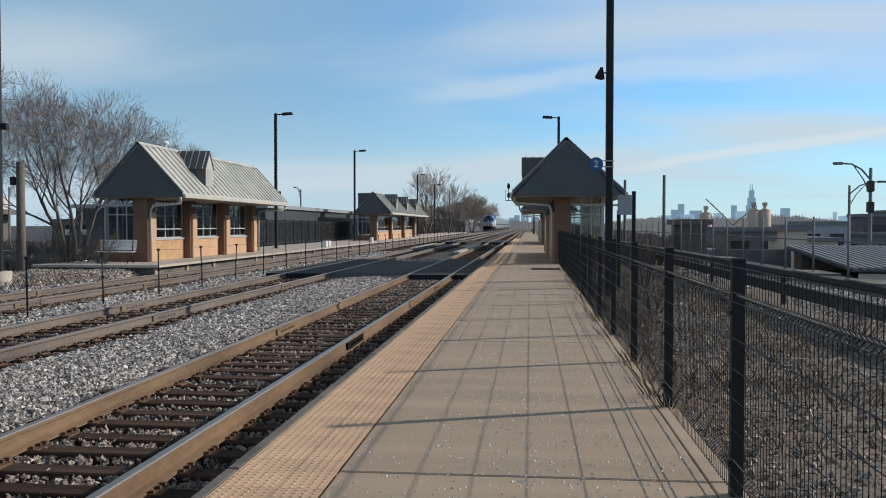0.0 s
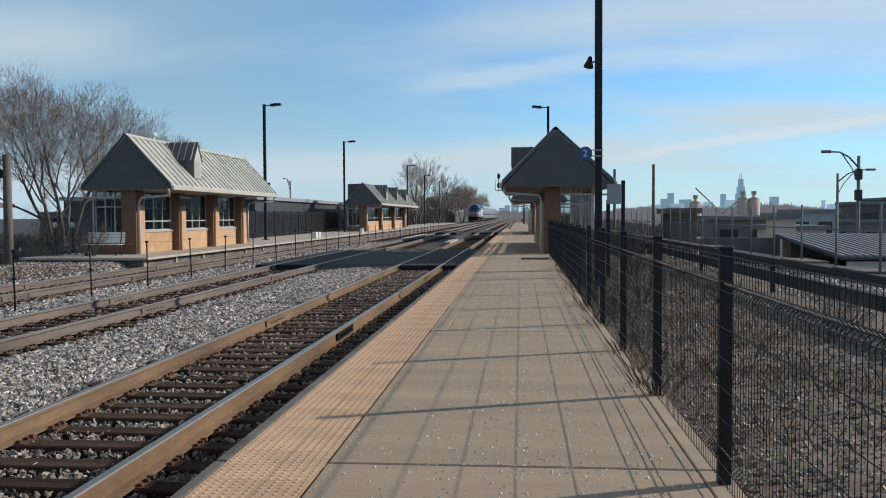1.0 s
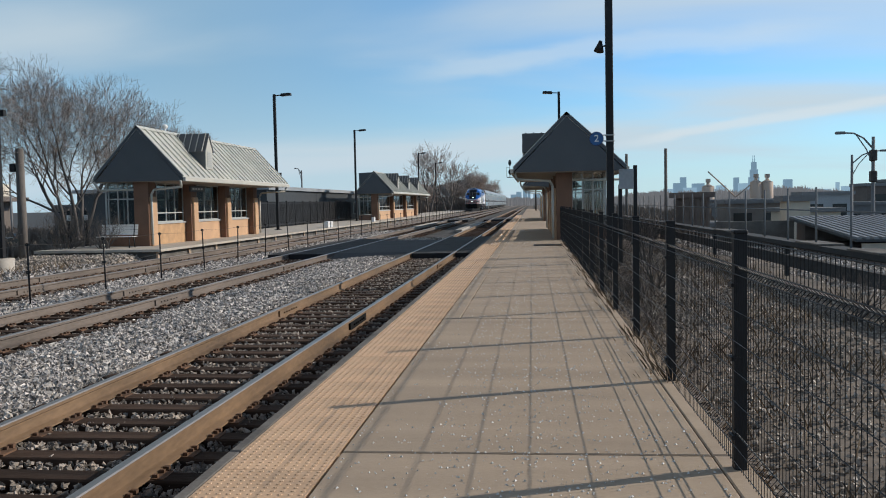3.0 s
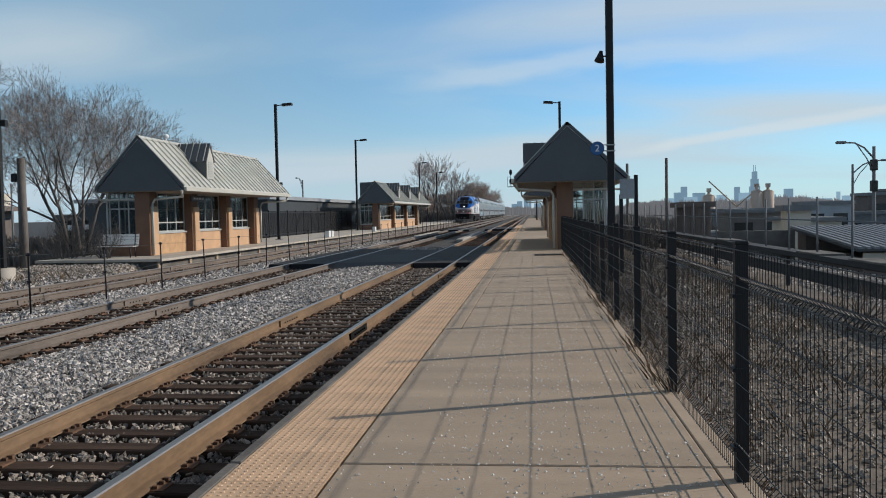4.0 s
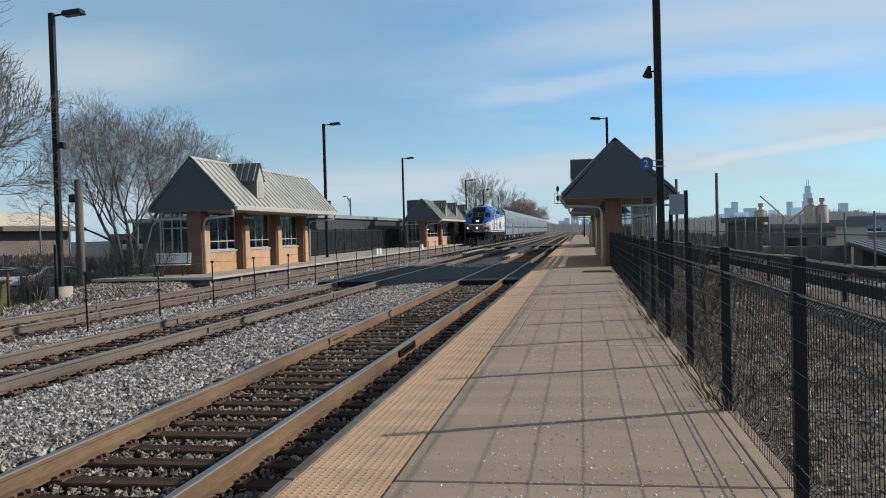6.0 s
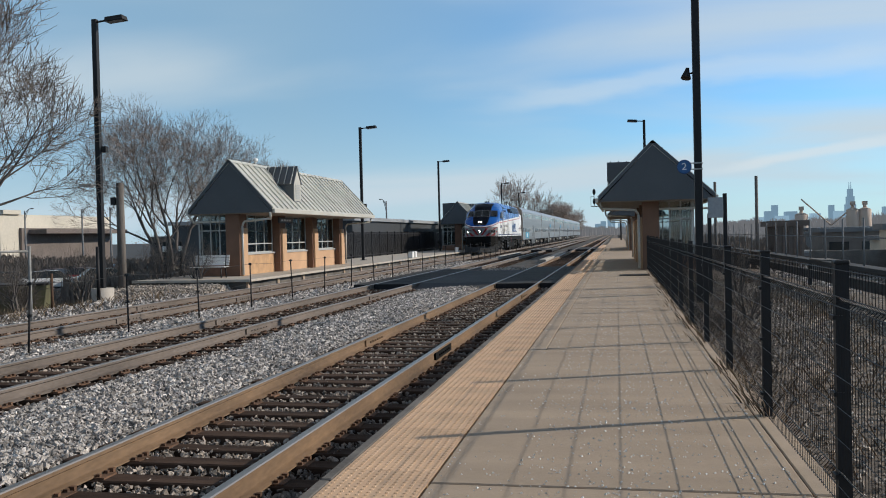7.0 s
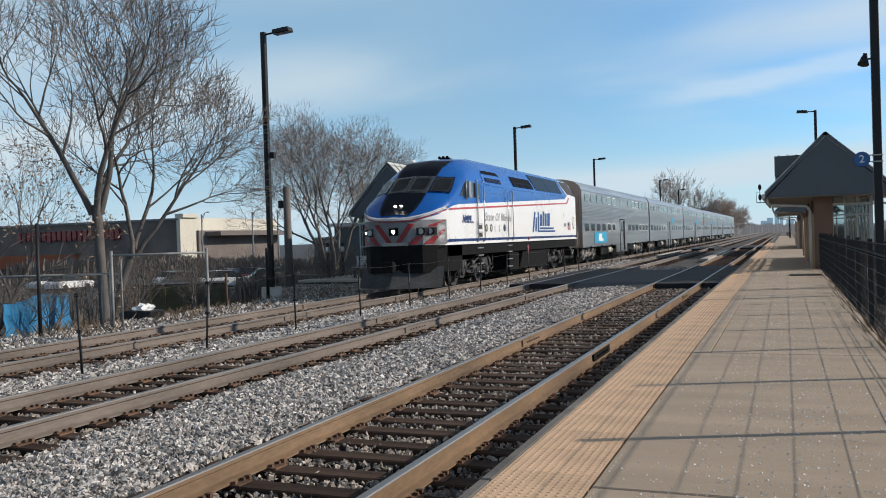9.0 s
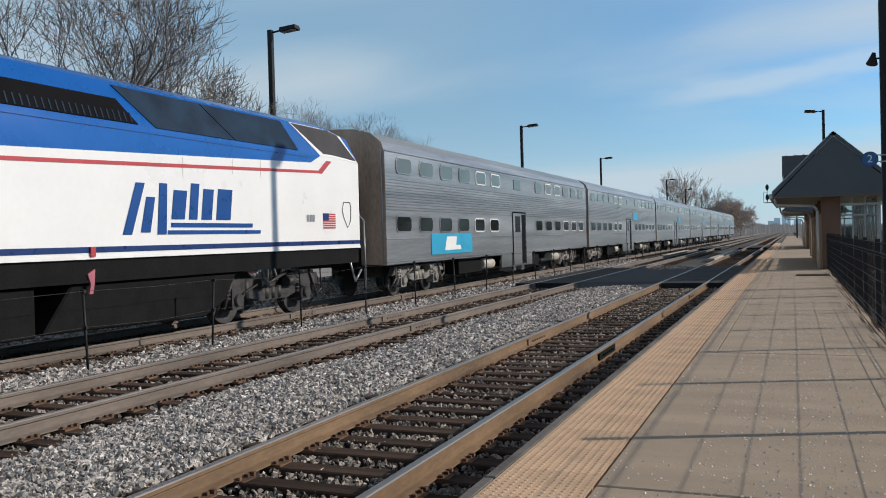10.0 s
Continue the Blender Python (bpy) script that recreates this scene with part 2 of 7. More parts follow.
M = dict(
    ballast=mat("ballast", (0.465, 0.43, 0.40), 0.9, vary=0.45, scale=6, fine=60, bump=0.6, per=0.7),
    ballast_mid=mat("ballast_mid", (0.35, 0.30, 0.255), 0.95, vary=0.4, scale=6, fine=60, bump=0.6, per=0.6),
    # bed under the stones, its near-black standing in for shade in the gaps
    ballast_gap_shade=mat("ballast_gap_shade", (0.075, 0.068, 0.062), 0.95, vary=0.55, scale=1.2, fine=28, bump=1.0),
    ballast_rust=mat("ballast_rust", (0.23, 0.17, 0.13), 0.95, vary=0.4, scale=3, fine=35, bump=0.9, per=0.5),
    gravel=mat("gravel", (0.42, 0.37, 0.32), 0.92, vary=0.4, scale=6, fine=60, bump=0.5, per=0.5),
    dirt=mat("dirt", (0.185, 0.15, 0.12), 0.95, vary=0.45, scale=0.5, fine=9, bump=0.9),
    asphalt=mat("asphalt", (0.055, 0.056, 0.06), 0.85, vary=0.3, scale=0.6, fine=50, bump=0.4),
    concrete=mat("concrete", (0.43, 0.33, 0.24), 0.85, vary=0.16, scale=1.1, fine=70, bump=0.25, per=0.05, streak=(0.3, 2.0, 1)),
    concrete_pale=mat("concrete_pale", (0.50, 0.45, 0.39), 0.85, vary=0.2, scale=1.5, fine=50, bump=0.3),
    concrete_dark=mat("concrete_dark", (0.16, 0.145, 0.13), 0.9, vary=0.4, scale=1.5, fine=30, bump=0.4),
    tactile=mat("tactile", (0.69, 0.455, 0.285), 0.7, vary=0.18, scale=2, fine=40, bump=0.1, per=0.05),
    rail_side=mat("rail_side", (0.215, 0.135, 0.075), 0.75, vary=0.35, scale=2, fine=30, bump=0.25, streak=(1, 0.25, 1)),
    rail_grey=mat("rail_grey", (0.18, 0.145, 0.12), 0.75, vary=0.3, scale=2, fine=30, bump=0.25, streak=(1, 0.25, 1)),
    rail_head=mat("rail_head", (0.31, 0.285, 0.265), 0.42, 0.8, vary=0.2, scale=2, fine=30, bump=0.03, streak=(1, 0.1, 1)),
    tie=mat("tie", (0.075, 0.048, 0.035), 0.92, vary=0.45, scale=4, fine=40, bump=0.6, per=0.35, spec=0.15, streak=(0.25, 1.6, 1)),
    rust=mat("rust", (0.14, 0.075, 0.042), 0.85, vary=0.4, scale=8, fine=50, bump=0.3, per=0.3),
    rubber=mat("rubber", (0.015, 0.015, 0.017), 0.85, vary=0.3, scale=2, fine=60, bump=0.3),
    black_steel=mat("black_steel", (0.016, 0.016, 0.018), 0.55, 0.0, vary=0.25, scale=3, fine=30, bump=0.05, spec=0.3),
    grey_steel=mat("grey_steel", (0.42, 0.42, 0.41), 0.45, 0.6, vary=0.2, scale=3, fine=40, bump=0.05),
    roof_metal=mat("roof_metal", (0.60, 0.59, 0.53), 0.38, 0.1, vary=0.12, scale=0.8, fine=20, bump=0.05),
    # dark copy of the roof metal: shade of the dormer slopes put into the colour
    dormer_shade_metal=mat("dormer_shade_metal", (0.11, 0.115, 0.12), 0.5, 0.0, vary=0.15, scale=1, fine=20, bump=0.05),
    roof_gable=mat("roof_gable", (0.085, 0.095, 0.105), 0.6, vary=0.12, scale=1, fine=25, bump=0.08),
    fascia=mat("fascia", (0.52, 0.50, 0.44), 0.5, vary=0.1, scale=1, fine=25, bump=0.05),
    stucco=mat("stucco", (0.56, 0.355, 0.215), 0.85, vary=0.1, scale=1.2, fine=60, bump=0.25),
    brick=mat("brick_brown", (0.27, 0.15, 0.10), 0.85, vary=0.25, scale=2, fine=30, bump=0.3),
    soffit=mat("soffit", (0.30, 0.26, 0.22), 0.8, vary=0.1, scale=1, fine=25, bump=0.1),
    frame_grey=mat("frame_grey", (0.42, 0.43, 0.42), 0.5, vary=0.1, bump=0.03),
    frame_dark=mat("frame_dark", (0.05, 0.055, 0.06), 0.5, vary=0.1, bump=0.03),
    white_paint=mat("white_paint", (0.80, 0.79, 0.77), 0.4, vary=0.05, scale=1.2, fine=12, bump=0.02),
    loco_white=mat("loco_white", (0.80, 0.79, 0.78), 0.3, vary=0.04, scale=0.8, fine=10, bump=0.01),
    loco_blue=mat("loco_blue", (0.003, 0.10, 0.39), 0.28, vary=0.10, scale=0.8, fine=10, bump=0.015),
    loco_navy=mat("loco_navy", (0.012, 0.035, 0.14), 0.3, vary=0.1, bump=0.01),
    loco_red=mat("loco_red", (0.48, 0.06, 0.065), 0.35, vary=0.1, bump=0.01),
    loco_silver=mat("loco_silver", (0.36, 0.37, 0.39), 0.35, 0.4, vary=0.1, bump=0.01),
    under=mat("underframe", (0.009, 0.009, 0.009), 0.75, vary=0.45, scale=3, fine=20, bump=0.3, spec=0.13),
    truck=mat("truck_steel", (0.055, 0.052, 0.05), 0.6, 0.2, vary=0.5, scale=4, fine=25, bump=0.3),
    stainless=mat("stainless", (0.375, 0.385, 0.40), 0.36, 0.65, vary=0.30, scale=0.9, fine=9, bump=0.05, streak=(1, 0.16, 3.5), per=0.06),
    car_end=mat("car_end", (0.50, 0.37, 0.28), 0.6, 0.3, vary=0.35, scale=1.5, fine=20, bump=0.1, streak=(1, 1, 0.3)),
    grille=mat("grille", (0.007, 0.007, 0.009), 0.7, vary=0.3, bump=0.1, spec=0.06),
    cyan=mat("cyan_panel", (0.03, 0.34, 0.55), 0.4, vary=0.08, bump=0.01),
    sign_blue=mat("sign_blue", (0.015, 0.10, 0.28), 0.4, vary=0.1, bump=0.01),
    lamp_on=mat("lamp_on", (1, 1, 1), 0.3, vary=0, bump=0, emit=22.0),
    pale_grey=mat("pale_grey", (0.50, 0.49, 0.48), 0.4, vary=0.05, bump=0),
    lens=mat("lens", (0.35, 0.35, 0.36), 0.15, vary=0.1, bump=0),
    bark=mat("bark", (0.125, 0.11, 0.10), 0.9, vary=0.35, scale=5, fine=40, bump=0.5, streak=(1, 1, 0.3)),
    twig=mat("twig", (0.19, 0.155, 0.13), 0.9, vary=0.25, scale=1, fine=10, bump=0),
    # paler copies of twig by distance; the farthest has haze put into its colour
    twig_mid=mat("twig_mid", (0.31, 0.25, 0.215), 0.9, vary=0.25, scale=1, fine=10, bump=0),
    twig_far_haze=mat("twig_far_haze", (0.48, 0.40, 0.35), 0.95, vary=0.2, scale=0.5, fine=4, bump=0),
    dead_leaf=mat("dead_leaf", (0.36, 0.25, 0.17), 0.85, vary=0.3, scale=2, fine=15, bump=0, per=0.4),
    weed=mat("weed", (0.19, 0.135, 0.085), 0.9, vary=0.3, scale=1, fine=10, bump=0, per=0.35),
    wood_pole=mat("wood_pole", (0.17, 0.15, 0.135), 0.9, vary=0.4, scale=2, fine=30, bump=0.3, streak=(1, 1, 0.15)),
    parapet=mat("parapet", (0.036, 0.038, 0.041), 0.85, vary=0.3, scale=0.8, fine=20, bump=0.2),
    far_wall=mat("far_wall", (0.20, 0.175, 0.155), 0.9, vary=0.2, scale=0.2, fine=3, bump=0),
    far_brown=mat("far_brown", (0.17, 0.14, 0.125), 0.9, vary=0.25, scale=0.3, fine=4, bump=0),
    far_cream=mat("far_cream", (0.60, 0.55, 0.46), 0.9, vary=0.12, scale=0.2, fine=3, bump=0),
    far_orange=mat("far_orange", (0.34, 0.10, 0.045), 0.9, vary=0.2, scale=0.3, fine=4, bump=0),
    far_grey=mat("far_grey", (0.20, 0.21, 0.22), 0.85, vary=0.2, scale=0.2, fine=3, bump=0),
    far_woods=mat("far_woods", (0.12, 0.10, 0.095), 0.95, vary=0.3, scale=0.2, fine=2, bump=0),
    corrugated=mat("corrugated", (0.36, 0.38, 0.40), 0.5, 0.3, vary=0.2, scale=0.5, fine=12, bump=0.05),
    tarp=mat("blue_tarp", (0.03, 0.19, 0.38), 0.55, vary=0.25, scale=2, fine=15, bump=0.3),
    car_white=mat("car_white", (0.75, 0.75, 0.75), 0.25, vary=0.05, bump=0),
    car_grey=mat("car_grey", (0.12, 0.13, 0.14), 0.25, vary=0.05, bump=0),
    car_red=mat("car_red", (0.25, 0.03, 0.03), 0.25, vary=0.05, bump=0),
    tyre=mat("tyre", (0.02, 0.02, 0.02), 0.85, vary=0.1, bump=0.1),
    orange_wood=mat("orange_wood", (0.52, 0.32, 0.17), 0.7, vary=0.2, bump=0.1),
)


def glass(name, tint, rough=0.06):
    m = bpy.data.materials.new(name)
    m.use_nodes = True
    bs = m.node_tree.nodes["Principled BSDF"]
    bs.inputs["Base Color"].default_value = (*tint, 1)
    bs.inputs["Roughness"].default_value = rough
    bs.inputs["Transmission Weight"].default_value = 1.0
    bs.inputs["IOR"].default_value = 1.12
    return m


M["glass"] = glass("clear_glass", (0.62, 0.68, 0.69))
M["screen_glass"] = mat("screen_glass", (0.035, 0.042, 0.048), 0.06, vary=0.2, scale=1.5, fine=6, bump=0.01, spec=0.4)
M["faded"] = mat("faded_lettering", (0.70, 0.695, 0.69), 0.4, vary=0.1, scale=3, fine=20, bump=0)
M["nose_shield"] = mat("nose_shield", (0.007, 0.012, 0.028), 0.4, vary=0.2, scale=1, fine=10, bump=0.01, spec=0.25)
M["radiator"] = mat("radiator_mesh", (0.014, 0.034, 0.065), 0.5, vary=0.35, scale=2, fine=60, bump=0.2, spec=0.12)
M["rear_mesh"] = mat("rear_mesh", (0.055, 0.05, 0.05), 0.6, vary=0.3, scale=2, fine=50, bump=0.2, spec=0.25)
M["coach_truck"] = mat("coach_truck", (0.27, 0.25, 0.23), 0.6, 0.2, vary=0.5, scale=4, fine=25, bump=0.3)
M["faded_red"] = mat("faded_red", (0.42, 0.12, 0.16), 0.6, vary=0.2, scale=4, fine=20, bump=0.05)
M["plow_dust"] = mat("plow_dust", (0.07, 0.07, 0.07), 0.8, vary=0.35, scale=1.5, fine=12, bump=0.15, spec=0.2)
M["emblem_blue"] = mat("emblem_blue", (0.008, 0.062, 0.25), 0.3, vary=0.1, bump=0.01)
M["lettering_grey"] = mat("lettering_grey", (0.46, 0.44, 0.45), 0.4, vary=0.1, scale=3, fine=20, bump=0)
M["crest_gold"] = mat("crest_gold", (0.55, 0.50, 0.33), 0.4, vary=0.4, scale=12, fine=30, bump=0)
M["asphalt_worn"] = mat("asphalt_worn", (0.055, 0.058, 0.064), 0.9, vary=0.3, scale=0.8, fine=50, bump=0.4)
M["shed_rib"] = mat("shed_rib", (0.21, 0.225, 0.24), 0.55, 0.2, vary=0.2, scale=0.5, fine=12, bump=0.05)
# darker than the stucco: shade on the pier sides put into the colour
M["pier_shade_brown"] = mat("pier_shade_brown", (0.20, 0.112, 0.074), 0.88, vary=0.18, scale=1.5, fine=40, bump=0.3)
M["olive"] = mat("olive_paint", (0.115, 0.11, 0.055), 0.7, vary=0.3, scale=1.5, fine=15, bump=0.1)
M["nose_silver"] = mat("nose_silver", (0.36, 0.365, 0.38), 0.4, vary=0.08, bump=0)
M["salt"] = mat("salt", (0.78, 0.75, 0.71), 0.95, vary=0.15, scale=20, fine=60, bump=0, spec=0.1, per=0.3)
M["galvanised"] = mat("galvanised", (0.27, 0.27, 0.26), 0.6, 0.2, vary=0.3, scale=3, fine=30, bump=0.08)
M["lower_glass"] = mat("lower_glass", (0.012, 0.013, 0.014), 0.08, vary=0.3, scale=1, bump=0.01, spec=0.12)
# paler than the other panes: the sky's reflection put into the colour
M["upper_glass_sky"] = mat("upper_glass_sky", (0.10, 0.12, 0.115), 0.08, vary=0.2, scale=0.6, bump=0.01, spec=0.6)
M["train_glass"] = mat("train_glass", (0.03, 0.036, 0.04), 0.10, vary=0.15, scale=1, bump=0.01, spec=0.3)


# ---- mesh helpers ----
def box(bm, x0, x1, y0, y1, z0, z1, mi=0):
    v = [bm.verts.new((x, y, z)) for z in (z0, z1) for y in (y0, y1) for x in (x0, x1)]
    for q in ((0, 2, 3, 1), (4, 5, 7, 6), (0, 1, 5, 4), (2, 6, 7, 3), (0, 4, 6, 2), (1, 3, 7, 5)):
        bm.faces.new([v[i] for i in q]).material_index = mi
    return v


def rod(bm, a, b, r0, r1=None, n=6, mi=0, caps=True, smooth=True):
    """A tapered round bar from a to b."""
    r1 = r0 if r1 is None else r1
    a, b = Vector(a), Vector(b)
    q = (b - a).to_track_quat("Z", "Y")
    ring = [[bm.verts.new(p + q @ Vector((r * math.cos(2 * math.pi * i / n), r * math.sin(2 * math.pi * i / n), 0))) for i in range(n)] for p, r in ((a, r0), (b, r1))]
    for i in range(n):
        f = bm.faces.new((ring[0][i], ring[0][(i + 1) % n], ring[1][(i + 1) % n], ring[1][i]))
        f.smooth, f.material_index = smooth and n > 5, mi
    if caps:
        bm.faces.new(ring[0][::-1]).material_index = mi
        bm.faces.new(ring[1]).material_index = mi


def prism(bm, pts, y0, y1, axis="y", mi=0, smooth=False):
    """A closed outline pushed along an axis. pts: (x, z) for y, (y, z) for x, (x, y) for z."""
    put = {"y": lambda p, t: (p[0], t, p[1]), "x": lambda p, t: (t, p[0], p[1]), "z": lambda p, t: (p[0], p[1], t)}[axis]
    A, B = [bm.verts.new(put(p, y0)) for p in pts], [bm.verts.new(put(p, y1)) for p in pts]
    n = len(pts)
    for i in range(n):
        f = bm.faces.new((A[i], A[(i + 1) % n], B[(i + 1) % n], B[i]))
        f.material_index, f.smooth = mi, smooth
    bm.faces.new(A[::-1]).material_index = mi
    bm.faces.new(B).material_index = mi


def bent(bm, pts, r, n=6, mi=0):
    for a, b in zip(pts, pts[1:]):
        rod(bm, a, b, r, r, n, mi)


def mesh_of(name, bm, mats):
    bmesh.ops.recalc_face_normals(bm, faces=bm.faces)
    me = bpy.data.meshes.new(name)
    bm.to_mesh(me)
    bm.free()
    for m in (mats if isinstance(mats, (list, tuple)) else [mats]):
        me.materials.append(m)
    return me


def part(name, bm, material, parent=None, label="", at=None, bevel=0.0):
    """Links a bmesh (or a ready mesh) as one object, under parent where given."""
    if bevel and not isinstance(bm, bpy.types.Mesh):
        bmesh.ops.bevel(bm, geom=list(bm.edges), offset=bevel, segments=1, affect="EDGES", clamp_overlap=True)
    me = bm if isinstance(bm, bpy.types.Mesh) else mesh_of(name, bm, material)
    ob = new(name, me)
    if parent:
        ob.parent = parent
    if at is not None:
        ob.matrix_basis = at if isinstance(at, Matrix) else Matrix.Translation(at)
    if label:
        ob["label"] = label
    return ob


def thing(name, label, category, at=(0, 0, 0), group="", kind=""):
    ob = new(name)
    ob.empty_display_size = 0.2
    ob.matrix_basis = at if isinstance(at, Matrix) else Matrix.Translation(at)
    return tagged(ob, label, category, group, kind)


def letters(text, size, depth=0.004):
    """A mesh of flat lettering in the xy plane, centred."""
    cu = bpy.data.curves.new("letters", "FONT")
    cu.shear = 0.3 if len(text) > 2 else 0.0
    cu.space_character = 1.16 if len(text) > 2 else 1.0
    cu.body, cu.size, cu.extrude, cu.align_x, cu.align_y = text, size, depth, "CENTER", "CENTER"
    tmp = bpy.data.objects.new("letters", cu)
    me = bpy.data.meshes.new_from_object(tmp)
    bpy.data.objects.remove(tmp)
    return me


BM = bmesh.new


def soup(name, verts, faces, materials, midx=None):
    """A mesh from numpy arrays: verts (n, 3), quads or triangles (m, k)."""
    me = bpy.data.meshes.new(name)
    n, k = len(faces), faces.shape[1]
    me.vertices.add(len(verts)); me.vertices.foreach_set("co", verts.astype(np.float32).ravel())
    me.loops.add(n * k); me.loops.foreach_set("vertex_index", faces.astype(np.int32).ravel())
    me.polygons.add(n)
    me.polygons.foreach_set("loop_start", np.arange(0, n * k, k, dtype=np.int32))
    if midx is not None:
        me.polygons.foreach_set("material_index", midx.astype(np.int32))
    me.polygons.foreach_set("use_smooth", np.zeros(n, bool))
    me.update(calc_edges=True)
    for m in materials:
        me.materials.append(m)
    return me

# ---- ground ----
TRACKS = (-3.45, -7.9, -12.05)     # track centres
RAIL_TOP = -0.20


def ground_height(x):
    prof = ((-4000, -3.0), (-60, -2.2), (-24, -1.5), (-19, -0.85), (-16.5, -0.5), (-14.3, -0.49), (-13.6, -0.48), (-1.85, -0.48), (-1.6, -0.6), (0.9, -0.6),
            (1.15, -0.20), (5.4, -0.36), (9.6, -0.50), (11.6, -4.6), (60, -5.0), (4000, -6.0))
    for (a, za), (b, zb) in zip(prof, prof[1:]):
        if a <= x <= b:
            return za + (zb - za) * (x - a) / (b - a)
    return -3


def build_ground():
    xs = [-4000, -1500, -500, -200, -100, -60, -40, -30, -24] + [-22 + 0.75 * i for i in range(45)] + [12, 14, 20, 40, 60, 200, 500, 1500, 4000]
    ys = [-200, -60, -20, -8] + [-5 + 1.5 * i for i in range(50)] + [75, 90, 120, 160, 220, 320, 500, 900, 1800, 4500]
    xs = sorted(set(xs + [-14.3, -13.6, -1.85, -1.6, 0.9, 1.15, 5.4, 9.6, 11.6]))
    V, F, mi = [], [], []
    for y in ys:
        for x in xs:
            z = ground_height(x)
            if x < -17 or x > 6:
                z += 0.10 * noise.noise((x * 0.35, y * 0.35, 0)) * (abs(x) < 60)
            V.append((x, y, z))
    n = len(xs)
    for j in range(len(ys) - 1):
        for i in range(n - 1):
            F.append((j * n + i, j * n + i + 1, (j + 1) * n + i + 1, (j + 1) * n + i))
            x = (xs[i] + xs[i + 1]) / 2
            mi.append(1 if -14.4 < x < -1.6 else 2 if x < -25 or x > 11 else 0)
    me = soup("ground", np.array(V), np.array(F), [M["dirt"], M["ballast_gap_shade"], M["asphalt"]], np.array(mi))
    tagged(new("ground", me), "brown dirt, stone bed with gap shade in its colour, dark asphalt ground", "ground", kind="structure")


build_ground()


def stones(name, count, area, size, materials, label, seed, top=-0.38, hump=0.0, avoid=(), slope=0.0, bed=None):
    """Crushed stone: many small uneven blocks, each turned its own way."""
    rng = np.random.default_rng(seed)
    x0, x1, y0, y1 = area
    u = rng.random(count) ** 1.7
    y = y0 + (y1 - y0) * u
    x = rng.uniform(x0, x1, count)
    keep = np.ones(count, bool)
    for a, b in avoid:
        keep &= ~((x > a) & (x < b))
    x, y = x[keep], y[keep]
    n = len(x)
    s = rng.uniform(*size, n) * (1 + 0.035 * np.maximum(0, y - 8))
    z = top + hump * (0.5 + 0.5 * np.sin(x * 1.9 + 0.7 * np.sin(y * 0.8))) + rng.uniform(-0.012, 0.02, n)
    if slope:
        z += slope * (x - x0)
    if bed:
        z = np.array([bed(a, b) for a, b in zip(x, y)]) + rng.uniform(-0.01, 0.03, n)
    cube = np.array([(a, b, c) for c in (-1, 1) for b in (-1, 1) for a in (-1, 1)], float) * 0.5
    P = cube[None] * (1 + rng.uniform(-0.75, 0.45, (n, 8, 3)))
    P *= np.stack([np.ones(n), rng.uniform(0.45, 1.0, n), rng.uniform(0.35, 0.8, n)], 1)[:, None, :]
    q = rng.normal(size=(n, 4)); q /= np.linalg.norm(q, axis=1)[:, None]
    w, i, j, k = q.T
    R = np.stack([np.stack([1 - 2 * (j * j + k * k), 2 * (i * j - k * w), 2 * (i * k + j * w)], 1),
                  np.stack([2 * (i * j + k * w), 1 - 2 * (i * i + k * k), 2 * (j * k - i * w)], 1),
                  np.stack([2 * (i * k - j * w), 2 * (j * k + i * w), 1 - 2 * (i * i + j * j)], 1)], 1)
    P = np.einsum("nab,nvb->nva", R, P) * s[:, None, None] + np.stack([x, y, z], 1)[:, None, :]
    quad = np.array(((0, 2, 3, 1), (4, 5, 7, 6), (0, 1, 5, 4), (2, 6, 7, 3), (0, 4, 6, 2), (1, 3, 7, 5)))
    F = (quad[None] + 8 * np.arange(n)[:, None, None]).reshape(-1, 4)
    me = soup(name, P.reshape(-1, 3), F, materials)
    return tagged(new(name, me), label, "gravel", kind="stuff")


stones("ballast", 78000, (-6.75, -4.75, 2.0, 46), (0.030, 0.064), [M["ballast"]], "pale grey crushed stone ballast heaped between the tracks", 1, -0.44, 0.07)
stones("ballast", 30000, (-11.0, -9.1, 5.0, 60), (0.04, 0.08), [M["ballast"]], "pale grey crushed stone ballast heaped between the tracks", 2, -0.44, 0.06)
stones("ballast", 30000, (-4.75, -2.1, 2.2, 40), (0.025, 0.052), [M["ballast_mid"]], "grey ballast stones packed between the wooden ties", 3, -0.425)
stones("ballast", 18000, (-9.1, -6.75, 4.0, 50), (0.03, 0.06), [M["ballast_mid"]], "grey ballast stones packed between the wooden ties", 4, -0.435)
stones("ballast", 11000, (-13.3, -11.0, 6.0, 60), (0.04, 0.075), [M["ballast_rust"]], "brown stained ballast stones between the rails", 5, -0.42)
stones("ballast", 6000, (-2.15, -1.88, 2.5, 40), (0.03, 0.07), [M["ballast_rust"]], "dark brown ballast stones beside the platform edge", 6, -0.45)
stones("ballast", 7000, (-16.8, -12.8, 8.0, 32), (0.04, 0.09), [M["ballast"]], "loose grey ballast stones on the bank", 7, -0.45)
stones("gravel", 20000, (1.25, 5.4, 2.0, 30), (0.018, 0.045), [M["gravel"]], "loose grey gravel on the strip behind the fence", 8, -0.20, slope=-0.038)


stones("gravel", 16000, (6.2, 9.5, 4.0, 60), (0.03, 0.07), [M["ballast"]], "pale loose gravel beyond the guard wall", 18, -0.40, slope=-0.033)


